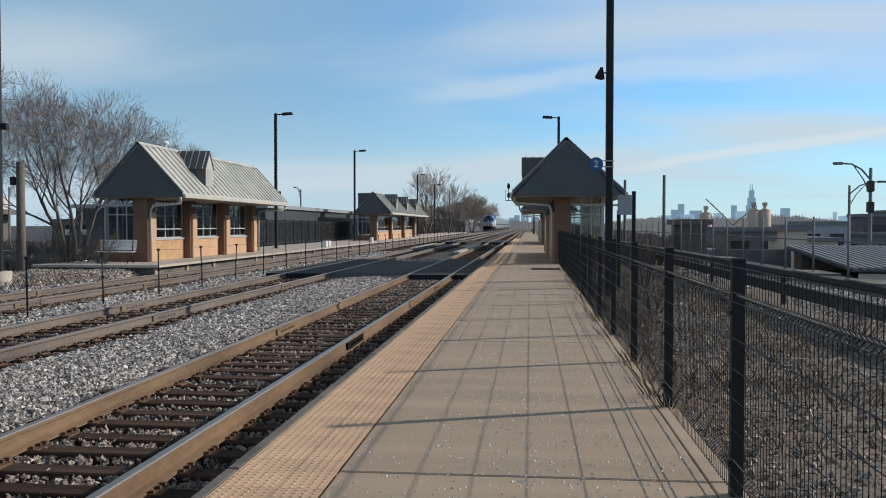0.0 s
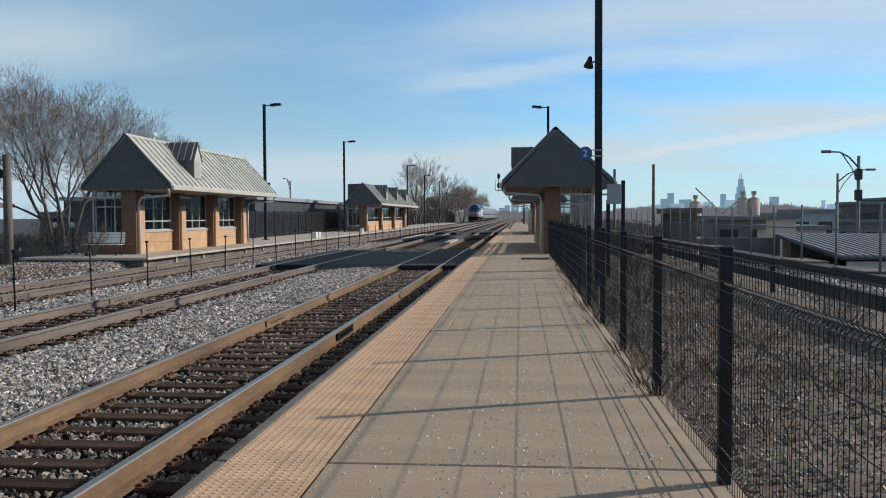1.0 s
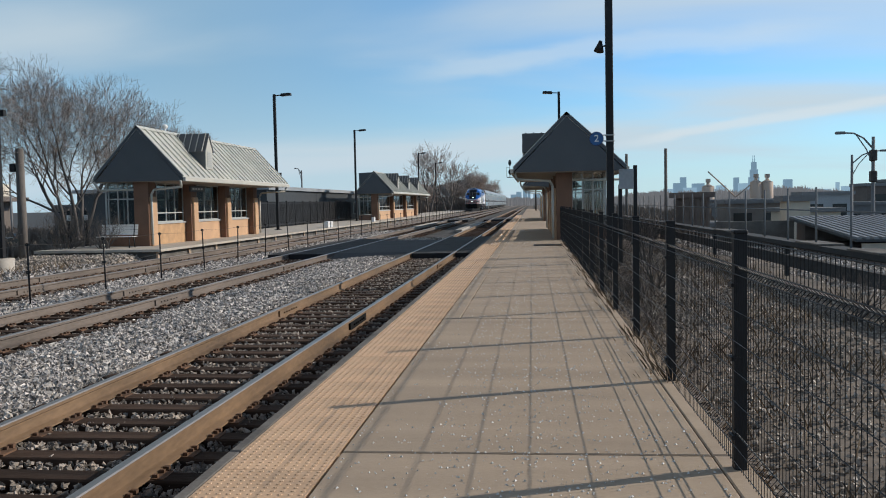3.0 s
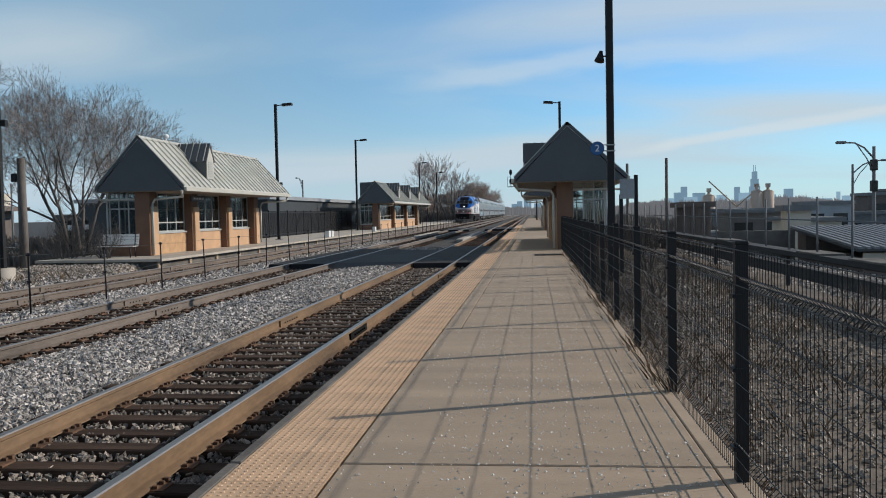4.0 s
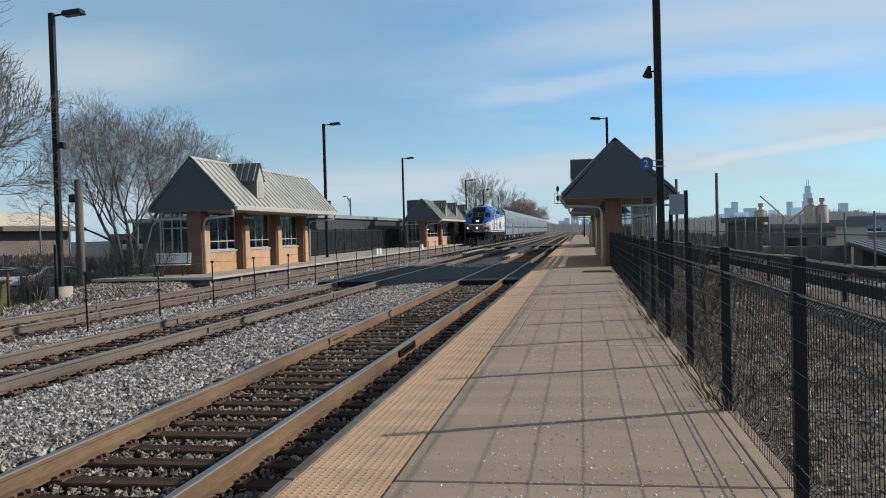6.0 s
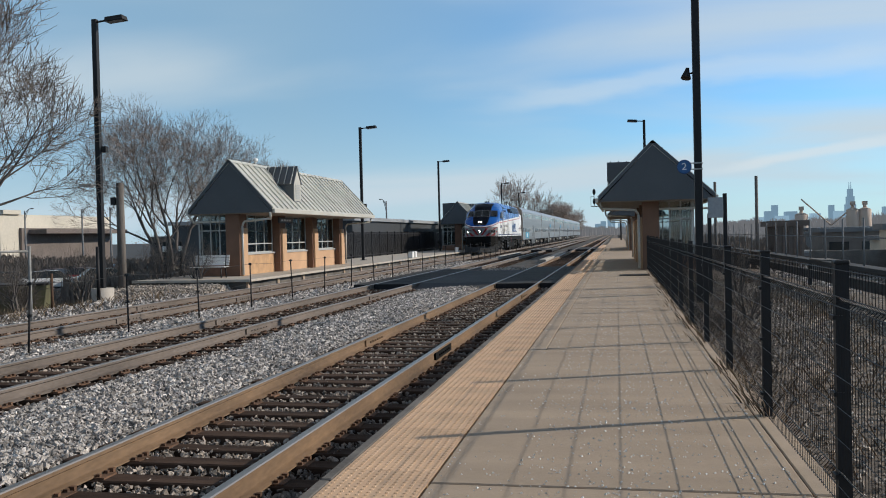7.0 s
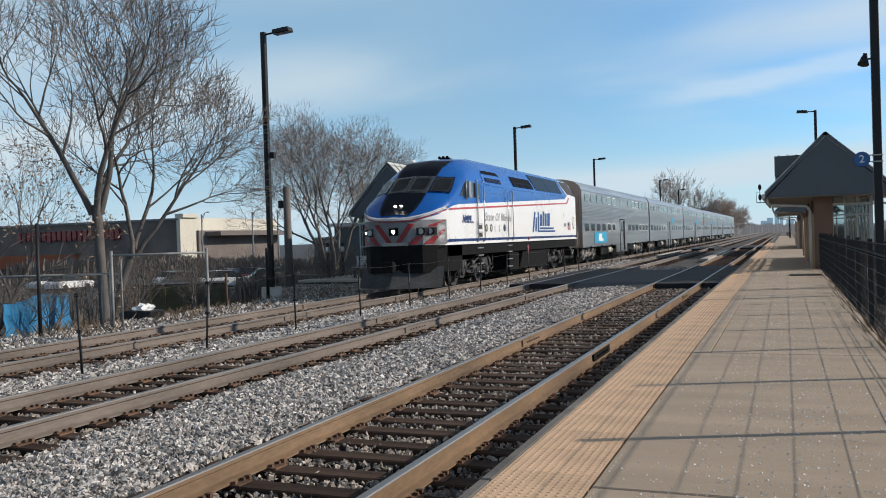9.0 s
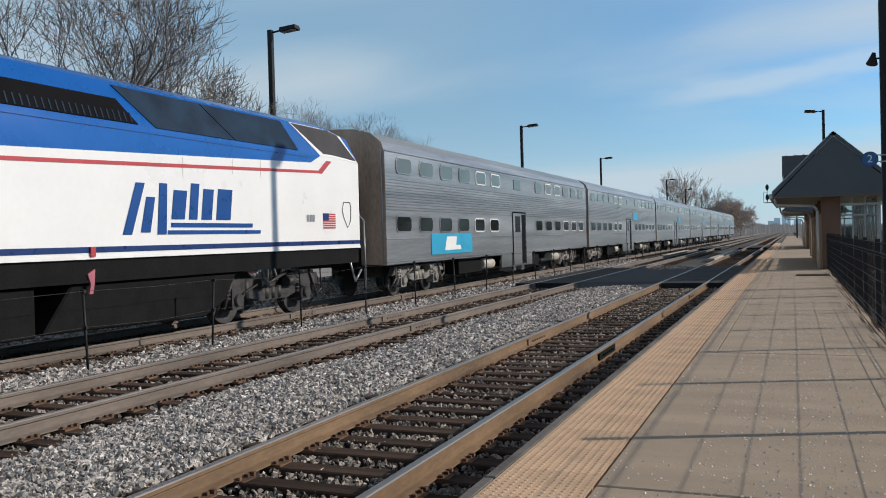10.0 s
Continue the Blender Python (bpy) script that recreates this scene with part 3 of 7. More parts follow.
# ---- tracks ----
def rail_mesh(y0, y1, side):
    bm = BM()
    out = ((-0.075, 0), (0.075, 0), (0.075, 0.014), (0.014, 0.035), (0.010, 0.125), (0.037, 0.140), (0.037, 0.168), (0.030, 0.178), (-0.030, 0.178), (-0.037, 0.168), (-0.037, 0.140), (-0.010, 0.125), (-0.014, 0.035), (-0.075, 0.014))
    prism(bm, [(x, z - 0.178) for x, z in out], y0, y1)
    for f in bm.faces:
        c = f.calc_center_median()
        if c.z > -0.013 and abs(c.x) < 0.036:
            f.material_index = 1
    return mesh_of("rail", bm, [side, M["rail_head"]])


def tie_mesh():
    bm = BM()
    box(bm, -1.3, 1.3, -0.11, 0.11, -0.17, 0)
    bmesh.ops.bevel(bm, geom=list(bm.edges), offset=0.012, segments=1, affect="EDGES")
    return mesh_of("tie", bm, M["tie"])


def plate_mesh():
    """Tie plate with four spikes and a rail anchor."""
    bm = BM()
    box(bm, -0.17, 0.17, -0.09, 0.09, -0.012, 0.010)
    for sx in (-1, 1):
        for sy in (-0.055, 0.055):
            box(bm, sx * 0.10 - 0.018, sx * 0.10 + 0.018, sy - 0.014, sy + 0.014, 0.01, 0.032)
        box(bm, sx * 0.095 - 0.022, sx * 0.095 + 0.022, 0.125, 0.16, -0.03, 0.03)
    return mesh_of("tie_plate", bm, M["rust"])


def build_tracks():
    tm, pm = tie_mesh(), plate_mesh()
    rng = random.Random(5)
    for k, cx in enumerate(TRACKS):
        tr = thing("railway_track", ("rusty rails on dark wooden ties beside the platform", "rusty rails on dark wooden ties between the other tracks", "brown rails on wooden ties along the far platform")[k],
                   "railway track", (cx, 0, 0), "parallel railway tracks")
        rm = rail_mesh(-30, 700, M["rail_side"] if k == 0 else M["rail_grey"])
        for s in (-1, 1):
            part("rail", rm, None, tr, "rust-brown rail with a polished head", (s * 0.7525, 0, RAIL_TOP))
        n_part = (123, 113, 93)[k]
        y, i, rest = -4.37 + 0.13 * k, 0, []
        while y < 190:
            if i < n_part:
                part("tie", tm, None, tr, at=pose(rng.uniform(-0.05, 0.05), y, -0.385 + rng.uniform(-0.008, 0.008), 0, 0, rng.uniform(-1.2, 1.2)))
                if k == 0 or i < 73:
                    for s in (-1, 1):
                        part("tie_plate", pm, None, tr, at=(s * 0.7525, y, -0.383))
            else:
                rest.append(y)
            y += 0.505 + rng.uniform(-0.02, 0.02)
            i += 1
        bm = BM()
        for y in rest:
            box(bm, -1.3, 1.3, y - 0.11, y + 0.11, -0.55, -0.385)
        tagged(part("tie_row", bm, M["tie"], tr, "dark wooden ties"), kind="stuff")
        # joint bars bolted over the rail ends
        for s, y in ((1, (13.1, 16.4, 18.6)[k]), (-1, (14.6, 18.2, 22.0)[k]), (1, 13.1 + 11.9), (-1, 30.2)):
            bm = BM()
            for t in (-1, 1):
                box(bm, s * 0.7525 + t * 0.026 - 0.016, s * 0.7525 + t * 0.026 + 0.016, y - 0.6, y + 0.6, RAIL_TOP - 0.155, RAIL_TOP - 0.042)
                for b in (-0.36, -0.22, -0.08, 0.08, 0.22, 0.36):
                    rod(bm, (s * 0.7525 + t * 0.04, y + b, RAIL_TOP - 0.095), (s * 0.7525 + t * 0.065, y + b, RAIL_TOP - 0.095), 0.017, n=6)
            part("joint_bar", bm, M["under"] if k == 0 and s > 0 and y < 14 else M["rail_side"] if k == 0 else M["rail_grey"], tr, "dark bolted joint bar")


build_tracks()


def build_crossing():
    """Pedestrian crossing: dark rubber panels in the tracks, asphalt between them."""
    cr = thing("track_crossing", "dark rubber and asphalt foot crossing over two tracks", "level crossing")
    for cx, y0, y1, sides in ((-3.45, 29.6, 44.0, (1,)), (-7.9, 30.0, 43.0, (-1,)), (-3.45, 88, 100, (-1, 1)), (-7.9, 88, 100, (-1, 1))):
        n = int((y1 - y0) / 1.8)
        for i in range(n):
            a = y0 + (y1 - y0) * i / n
            bm = BM()
            box(bm, cx - 0.68, cx + 0.68, a, a + (y1 - y0) / n - 0.02, -0.40, RAIL_TOP - 0.005)
            part("rubber_panel", bm, M["rubber"], cr, bevel=0.012)
            for s in sides:
                bm = BM()
                box(bm, cx + s * 1.13 - 0.30, cx + s * 1.13 + 0.30, a, a + (y1 - y0) / n - 0.02, -0.40, RAIL_TOP - 0.005)
                part("rubber_panel", bm, M["rubber"], cr, bevel=0.012)
    bm = BM()
    prism(bm, [(29.4, -0.42), (30.8, RAIL_TOP - 0.02), (41.0, RAIL_TOP - 0.02), (42.4, -0.42)], -7.03, -4.30, axis="x")
    part("asphalt_strip", bm, M["asphalt_worn"], cr, "worn blue-grey asphalt between the tracks")
    for x0, x1, y0, y1 in ((-5.05, -4.6, 57, 80), (-9.4, -8.95, 68, 83)):
        bm = BM()
        box(bm, x0, x1, y0, y1, -0.42, -0.235)
        part("concrete_walkway", bm, M["concrete_pale"], cr, "pale concrete walkway slab", bevel=0.02)


build_crossing()


# ---- platforms ----
def slab(name, parent, x0, x1, y0, y1, z1, mat_, z0=-0.12):
    bm = BM()
    box(bm, x0, x1, y0, y1, z0, z1)
    return part(name, bm, mat_, parent, bevel=0.008)


def tactile_mesh():
    bm = BM()
    box(bm, -0.3, 0.3, -0.3, 0.3, -0.03, 0)
    k = 11
    for i in range(k):
        for j in range(k):
            x, y = -0.3 + 0.6 * (i + 0.5) / k, -0.3 + 0.6 * (j + 0.5) / k
            lo = [bm.verts.new((x + 0.015 * math.cos(a), y + 0.015 * math.sin(a), 0.0005)) for a in (0.4, 1.45, 2.5, 3.54, 4.6, 5.6)]
            hi = [bm.verts.new((x + 0.010 * math.cos(a), y + 0.010 * math.sin(a), 0.0042)) for a in (0.4, 1.45, 2.5, 3.54, 4.6, 5.6)]
            for a in range(6):
                bm.faces.new((lo[a], lo[(a + 1) % 6], hi[(a + 1) % 6], hi[a]))
            bm.faces.new(hi)
    return mesh_of("tactile_tile", bm, M["tactile"])


def build_platform():
    pf = thing("platform_1", "tan concrete station platform with an orange tactile edge strip", "platform", kind="structure")
    bm = BM()
    prism(bm, [(-1.70, -0.75), (-1.70, -0.13), (1.05, -0.13), (1.05, -0.75)], -12, 190)
    part("foundation", bm, M["concrete_dark"], pf, "dark weathered concrete foundation wall")
    y = -0.9 - 6.0
    while y < 190:
        slab("nosing", pf, -1.84, -1.765, y, y + 5.972, 0.0, M["concrete_dark"], -0.2)
        slab("slab", pf, (-1.14 if y < 10 else -0.92), 1.03, y, y + 5.972, 0.0, M["concrete"])
        if y >= 10:
            slab("slab", pf, -1.145, -0.928, y, y + 5.972, 0.0, M["concrete"])
        slab("kerb", pf, 1.036, 1.20, y, y + 5.972, 0.002, M["concrete"], -0.3)
        y += 6.0
    tm = tactile_mesh()
    y = -6.456
    while y < 100:
        part("tactile_tile", tm, None, pf, at=(-1.455, y, 0.0))
        y += 0.604
    bm = BM()
    box(bm, 0.05, 1.0, 29.4, 30.3, 0.003, 0.014)
    for i in range(14):
        box(bm, 0.08 + i * 0.066, 0.115 + i * 0.066, 29.43, 30.27, 0.012, 0.02)
    tagged(part("drain_grate", bm, M["black_steel"]), "dark steel drain grate set in the platform", "grate")
    # the far platform
    p3 = thing("platform_2", "long pale concrete station platform on a dark base", "platform", kind="structure")
    bm = BM()
    prism(bm, [(-18.6, -0.8), (-18.6, -0.10), (-14.0, -0.10), (-14.0, -0.8)], 31.2, 190)
    part("foundation", bm, M["concrete_dark"], p3, "dark brown block foundation wall")
    y = 31.0
    while y < 190:
        slab("slab", p3, -18.7, -13.75, y, y + 2.98, 0.0, M["concrete_pale"], -0.1)
        bm = BM()
        box(bm, -13.99, -13.93, y + 0.2, y + 0.42, -0.6, -0.11)
        part("pier", bm, M["concrete"], p3)
        y += 3.0


build_platform()


def scattered_salt():
    """White de-icing grains on the slabs."""
    rng = np.random.default_rng(11)
    n = 5200
    y = 3 + 30 * rng.random(n) ** 2.0
    x = np.clip(rng.normal(0.0, 0.55, n), -1.1, 0.98)
    s = rng.uniform(0.004, 0.0125, n)
    tet = np.array([(0.9, 0, 0), (-0.5, 0.8, 0), (-0.5, -0.8, 0), (0, 0, 0.9)])
    a = rng.uniform(0, 6.28, n)
    R = np.stack([np.stack([np.cos(a), -np.sin(a), 0 * a], 1), np.stack([np.sin(a), np.cos(a), 0 * a], 1), np.stack([0 * a, 0 * a, 1 + 0 * a], 1)], 1)
    P = np.einsum("nab,vb->nva", R, tet) * s[:, None, None] + np.stack([x, y, 0.001 + 0 * x], 1)[:, None, :]
    F = (np.array(((0, 2, 1), (0, 1, 3), (1, 2, 3), (2, 0, 3)))[None] + 4 * np.arange(n)[:, None, None]).reshape(-1, 3)
    tagged(new("salt_grains", soup("salt_grains", P.reshape(-1, 3), F, [M["salt"]])), "white de-icing salt grains strewn on the platform", "salt", kind="stuff")


scattered_salt()

# ---- platform fence ----
FENCE_X, BAY = 1.13, 2.37


def fence_panel_mesh():
    """Welded wire panel, 5 cm by 20 cm mesh, with folded ribs for stiffness."""
    bm = BM()
    H, r = 1.268, 0.0021
    # fold profile: (height, outward)
    prof = ((0.04, 0), (0.145, 0), (0.185, 0.035), (0.225, 0), (1.075, 0), (1.10, 0.024), (1.125, 0), (H, 0))
    n = 45
    for i in range(n + 1):
        y = 0.05 + (BAY - 0.1) * i / n
        for (za, xa), (zb, xb) in zip(prof, prof[1:]):
            rod(bm, (xa, y, za), (xb, y, zb), r, n=3, caps=False)
    for z, x in ((0.06, 0), (0.145, 0), (0.185, 0.035), (0.225, 0), (0.39, 0), (0.555, 0), (0.715, 0), (0.88, 0), (1.075, 0), (1.10, 0.024), (1.125, 0), (1.262, 0)):
        rod(bm, (x - 0.005, 0, z), (x - 0.005, BAY, z), 0.0030, n=4, caps=False)
    return mesh_of("mesh_panel", bm, M["black_steel"])


def build_fence():
    bm = BM()
    box(bm, -0.033, 0.033, -0.035, 0.035, -0.3, 1.285)
    post = mesh_of("post", bm, M["black_steel"])
    bm = BM()
    box(bm, -0.038, 0.038, -0.040, 0.040, 1.285, 1.307)
    bmesh.ops.bevel(bm, geom=list(bm.edges), offset=0.006, segments=1, affect="EDGES")
    cap = mesh_of("cap", bm, M["black_steel"])
    bm = BM()
    box(bm, -0.052, 0.0, -0.042, 0.042, 0, 0.022)
    clamp = mesh_of("clamp", bm, M["black_steel"])
    panel = fence_panel_mesh()
    fe = thing("platform_fence", "black welded wire mesh fence with square steel posts along the platform", "fence", (FENCE_X, 0, 0))
    for i in range(-2, 13):
        y = 4.84 + BAY * i
        p = part("post", post, None, fe, at=(0, y, 0))
        part("cap", cap, None, p)
        for z in (0.17, 0.60, 1.0):
            part("clamp", clamp, None, p, at=(0, 0, z))
        part("mesh_panel", panel, None, fe, at=(-0.038, y, 0))


build_fence()


# ---- lamp posts ----
def lamp_post(at, height, arm=(1, 0), base=False, box_at=5.0, label="tall black steel lamp post with a flat shoebox head"):
    lp = thing("lamp_post", label, "lamp post", at, "platform lamp posts")
    bm = BM()
    w = 0.085
    prism(bm, [(-w, -w), (w, -w), (w, w), (-w, w)], 0.35 if base else 0, height, axis="z")
    part("pole", bm, M["black_steel"], lp, bevel=0.01)
    bm = BM()
    if base:
        rod(bm, (0, 0, -0.6), (0, 0, 0.35), 0.36, n=20)
        part("footing", bm, M["concrete_pale"], lp, "pale round concrete footing")
    else:
        box(bm, -0.19, 0.19, -0.19, 0.19, 0, 0.03)
        part("base_plate", bm, M["black_steel"], lp)
    ax, ay = arm
    bm = BM()
    rod(bm, (0, 0, height - 0.10), (ax * 0.45, ay * 0.45, height - 0.06), 0.035, n=8)
    part("arm", bm, M["black_steel"], lp)
    bm = BM()
    box(bm, -0.34, 0.34, -0.19, 0.19, -0.07, 0.09)
    for v in bm.verts:
        if v.co.z > 0:
            v.co.x *= 0.92; v.co.y *= 0.86
    head = part("lamp_head", bm, M["black_steel"], lp, at=pose(ax * 0.78, ay * 0.78, height - 0.05, 0, -4, math.degrees(math.atan2(ay, ax))), bevel=0.012)
    bm = BM()
    box(bm, -0.28, 0.28, -0.14, 0.14, -0.08, -0.068)
    part("lens", bm, M["lens"], head)
    if box_at:
        bm = BM()
        box(bm, 0.09, 0.16, -0.03, 0.03, box_at - 0.06, box_at + 0.02)
        box(bm, 0.14, 0.32, -0.09, 0.09, box_at - 0.10, box_at + 0.10)
        part("speaker", bm, M["black_steel"], lp, bevel=0.01)
    return lp


lamp_post((-17.0, 26.4, -0.35), 9.35, base=True, box_at=5.0)
for y in (55.2, 83.0):
    lamp_post((-16.45 if y < 60 else -16.92, y, 0), 8.75 if y < 60 else 8.75, box_at=3.6 if y < 60 else 0)
for y in (127.0, 150.0, 178.0):
    lamp_post((-16.5, y, 0), 9.0 if y < 130 else 8.6, box_at=0)
lamp_post((1.95, 61.0, 0), 9.05, arm=(-1, 0), box_at=0)
lamp_post((1.4, 93.0, 0), 8.4, arm=(-1, 0), box_at=0)


def sign_pole():
    lp = thing("sign_pole", "tall black lamp pole with a round blue track number sign", "lamp post", (1.87, 21.0, -0.23))
    bm = BM()
    prism(bm, [(-0.085, -0.085), (0.085, -0.085), (0.085, 0.085), (-0.085, 0.085)], 0, 9.6, axis="z")
    part("pole", bm, M["black_steel"], lp, bevel=0.01)
    bm = BM()
    box(bm, -1.0, -0.2, -0.19, 0.19, 9.5, 9.66)
    part("lamp_head", bm, M["black_steel"], lp, bevel=0.01)
    disc = BM()
    rod(disc, (0, 0.012, 0), (0, -0.012, 0), 0.165, n=32)
    d = part("sign_disc", disc, M["sign_blue"], lp, "round blue sign with a white 2", (-0.32, -0.12, 3.17))
    rim = BM()
    for i in range(32):
        a, b = 2 * math.pi * i / 32, 2 * math.pi * (i + 1) / 32
        rod(rim, (0.16 * math.cos(a), -0.013, 0.16 * math.sin(a)), (0.16 * math.cos(b), -0.013, 0.16 * math.sin(b)), 0.006, n=4)
    part("rim", rim, M["loco_navy"], d)
    me = letters("2", 0.23)
    me.materials.append(M["white_paint"])
    part("numeral", me, None, d, "white numeral", pose(0, -0.017, 0, 90, 0, 0))
    bm = BM()
    for z in (3.1, 3.24):
        box(bm, -0.1, 0.1, -0.1, 0.1, z, z + 0.025)
        box(bm, -0.34, 0.0, -0.112, -0.09, z, z + 0.025)
    part("bracket", bm, M["grey_steel"], lp)
    bm = BM()
    rod(bm, (-0.06, 0, 5.35), (-0.2, 0, 5.33), 0.02)
    rod(bm, (-0.20, 0, 5.42), (-0.24, -0.05, 5.22), 0.05, 0.12, n=14)
    rod(bm, (-0.20, 0, 5.42), (-0.19, 0.0, 5.47), 0.05, 0.04, n=14)
    part("horn_speaker", bm, M["black_steel"], lp, "dark horn loudspeaker")


sign_pole()


def info_board():
    ib = thing("notice_board", "grey notice board on two dark posts behind the fence", "notice board", (2.3, 24.0, -0.3))
    for x in (0.1, 0.5):
        bm = BM()
        box(bm, x - 0.05, x + 0.05, -0.05, 0.05, 0, 2.72 if x > 0.3 else 2.2)
        part("post", bm, M["black_steel"], ib, bevel=0.008)
    bm = BM()
    box(bm, 0.06, 0.45, -0.09, -0.052, 2.08, 2.62)
    part("panel", bm, M["corrugated"], ib, bevel=0.01)


info_board()


# ---- shelters ----
def shelter(at, side, bays, bay, label, dormers, end_glass=True, boarded=True, back_dormers=()):
    """Platform shelter. side: +1 when the track lies towards +x. Local y runs away from its near gable; x = 0 is the track-side wall."""
    sh = thing("platform_shelter", label, "shelter", at, "platform shelters")
    s = side
    L_ = bays * bay + 0.75
    eave_t, eave_b, ridge = 1.62 * s, (-2.1 if s > 0 else -2.6) * s, (-0.24 if s > 0 else -0.40) * s
    ez, rz, y0, y1 = 2.78, 4.80, (-0.35 if s > 0 else -0.75), L_ + 0.55
    back = -1.95 * s
    # roof slopes with standing seams
    for name, xe in (("roof_slope", eave_t), ("roof_slope", eave_b)):
        bm = BM()
        prism(bm, [(xe, ez), (ridge, rz), (ridge, rz - 0.12), (xe, ez - 0.12)], y0, y1)
        part(name, bm, M["roof_metal"], sh, "grey-green standing seam metal roof")
        bm = BM()
        n = int((y1 - y0) / 0.56)
        for i in range(n + 1):
            y = y0 + 0.03 + (y1 - y0 - 0.06) * i / n
            dx, dz = (ridge - xe), (rz - ez)
            k = math.hypot(dx, dz)
            nx, nz = -dz / k * (1 if dx > 0 else -1), abs(dx) / k
            prism(bm, [(xe, ez), (ridge, rz), (ridge + nx * 0.055, rz + nz * 0.055), (xe + nx * 0.055, ez + nz * 0.055)], y - 0.018, y + 0.018)
        part("seams", bm, M["roof_metal"], sh)
        bm = BM()
        box(bm, min(xe, xe + 0.12 * s * (1 if xe == eave_t else -1)), max(xe, xe + 0.12 * s * (1 if xe == eave_t else -1)), y0, y1, ez - 0.20, ez - 0.03)
        part("gutter", bm, M["fascia"], sh, "pale metal gutter", bevel=0.015)
    bm = BM()
    prism(bm, [(ridge - 0.14, rz - 0.08), (ridge, rz + 0.05), (ridge + 0.14, rz - 0.08)], y0 - 0.02, y1 + 0.02)
    part("ridge_cap", bm, M["roof_metal"], sh)
    for y in (y0 + 0.02, y1 - 0.08):
        bm = BM()
        prism(bm, [(eave_t - 0.04 * s, ez - 0.16), (ridge, rz - 0.1), (eave_b + 0.04 * s, ez - 0.16)], y, y + 0.06)
        part("gable", bm, M["roof_gable"], sh, "dark slate-grey gable face")
        bm = BM()
        for xe in (eave_t, eave_b):
            prism(bm, [(xe, ez + 0.03), (ridge, rz + 0.05), (ridge, rz - 0.1), (xe, ez - 0.14)], y - (0.04 if y < 1 else -0.06), y + (0.0 if y < 1 else 0.1))
        part("verge", bm, M["roof_gable"], sh)
    bm = BM()
    box(bm, min(eave_t, eave_b) + 0.06, max(eave_t, eave_b) - 0.06, y0 + 0.09, y1 - 0.1, ez - 0.19, ez - 0.15)
    part("soffit", bm, M["soffit"], sh)
    for dy in back_dormers:
        bm = BM()
        prism(bm, [(ridge, rz - 0.05), (eave_b + 0.25 * s, rz - 0.10), (eave_b + 0.25 * s, ez + 0.1), (ridge, ez + 0.3)], dy - 0.9, dy + 0.9)
        part("dormer", bm, M["roof_gable"], sh, "dark boxed dormer on the rear slope")
    # dormers with louvred fronts
    for dy in dormers:
        xf = 1.26 * s
        bm = BM()
        zt, zb = (4.02, 3.15) if s > 0 else (3.66, 2.95)
        xr = ridge + 0.4 * s
        pts = [(dy - 0.42, zb), (dy + 0.42, zb), (dy + 0.42, zt), (dy, zt + 0.64), (dy - 0.42, zt)]
        prism(bm, pts, min(xf, xr), max(xf, xr), axis="x")
        d = part("dormer", bm, M["roof_gable"], sh, "small gabled dormer with a louvred vent")
        bm = BM()
        prism(bm, [(dy - 0.48, zt - 0.08), (dy, zt + 0.66), (dy, zt + 0.76), (dy - 0.54, zt - 0.07)], min(xf + 0.06 * s, ridge), max(xf + 0.06 * s, ridge), axis="x")
        prism(bm, [(dy + 0.48, zt - 0.08), (dy, zt + 0.66), (dy, zt + 0.76), (dy + 0.54, zt - 0.07)], min(xf + 0.06 * s, ridge), max(xf + 0.06 * s, ridge), axis="x")
        part("dormer_roof", bm, M["dormer_shade_metal"], d, "standing seam dormer roof with shade put into its colour")
        bm = BM()
        for i in range(5):
            xs_ = xf + (ridge - xf) * (i + 0.3) / 5
            for k in (-1, 1):
                prism(bm, [(dy + k * 0.545, zt - 0.06), (dy, zt + 0.765), (dy, zt + 0.80), (dy + k * 0.575, zt - 0.05)], xs_ - 0.016, xs_ + 0.016, axis="x")
        part("dormer_seam", bm, M["roof_metal"] if s > 0 else M["dormer_shade_metal"], d)
        bm = BM()
        prism(bm, [(dy - 0.40, zb + 0.05), (dy + 0.40, zb + 0.05), (dy + 0.40, zt), (dy, zt + 0.60), (dy - 0.40, zt)], min(xf, xf + 0.03 * s), max(xf, xf + 0.03 * s), axis="x")
        part("dormer_front", bm, M["fascia"], d)
        bm = BM()
        for i in range(9):
            z = zb + 0.14 + i * 0.075
            box(bm, min(xf + 0.03 * s, xf + 0.05 * s), max(xf + 0.03 * s, xf + 0.05 * s), dy - 0.24, dy + 0.24, z, z + 0.04)
        part("louvres", bm, M["frame_grey"], d)
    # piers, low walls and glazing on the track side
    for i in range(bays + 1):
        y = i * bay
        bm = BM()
        # pier shade sits in the brown; the tan buttress carries the sunlit strip
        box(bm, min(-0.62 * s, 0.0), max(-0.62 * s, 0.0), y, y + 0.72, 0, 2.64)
        part("pier", bm, M["pier_shade_brown"], sh, "masonry pier with shade put into its brown", bevel=0.015)
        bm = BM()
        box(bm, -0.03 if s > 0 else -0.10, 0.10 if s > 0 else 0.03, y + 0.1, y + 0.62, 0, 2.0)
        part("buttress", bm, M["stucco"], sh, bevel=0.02)
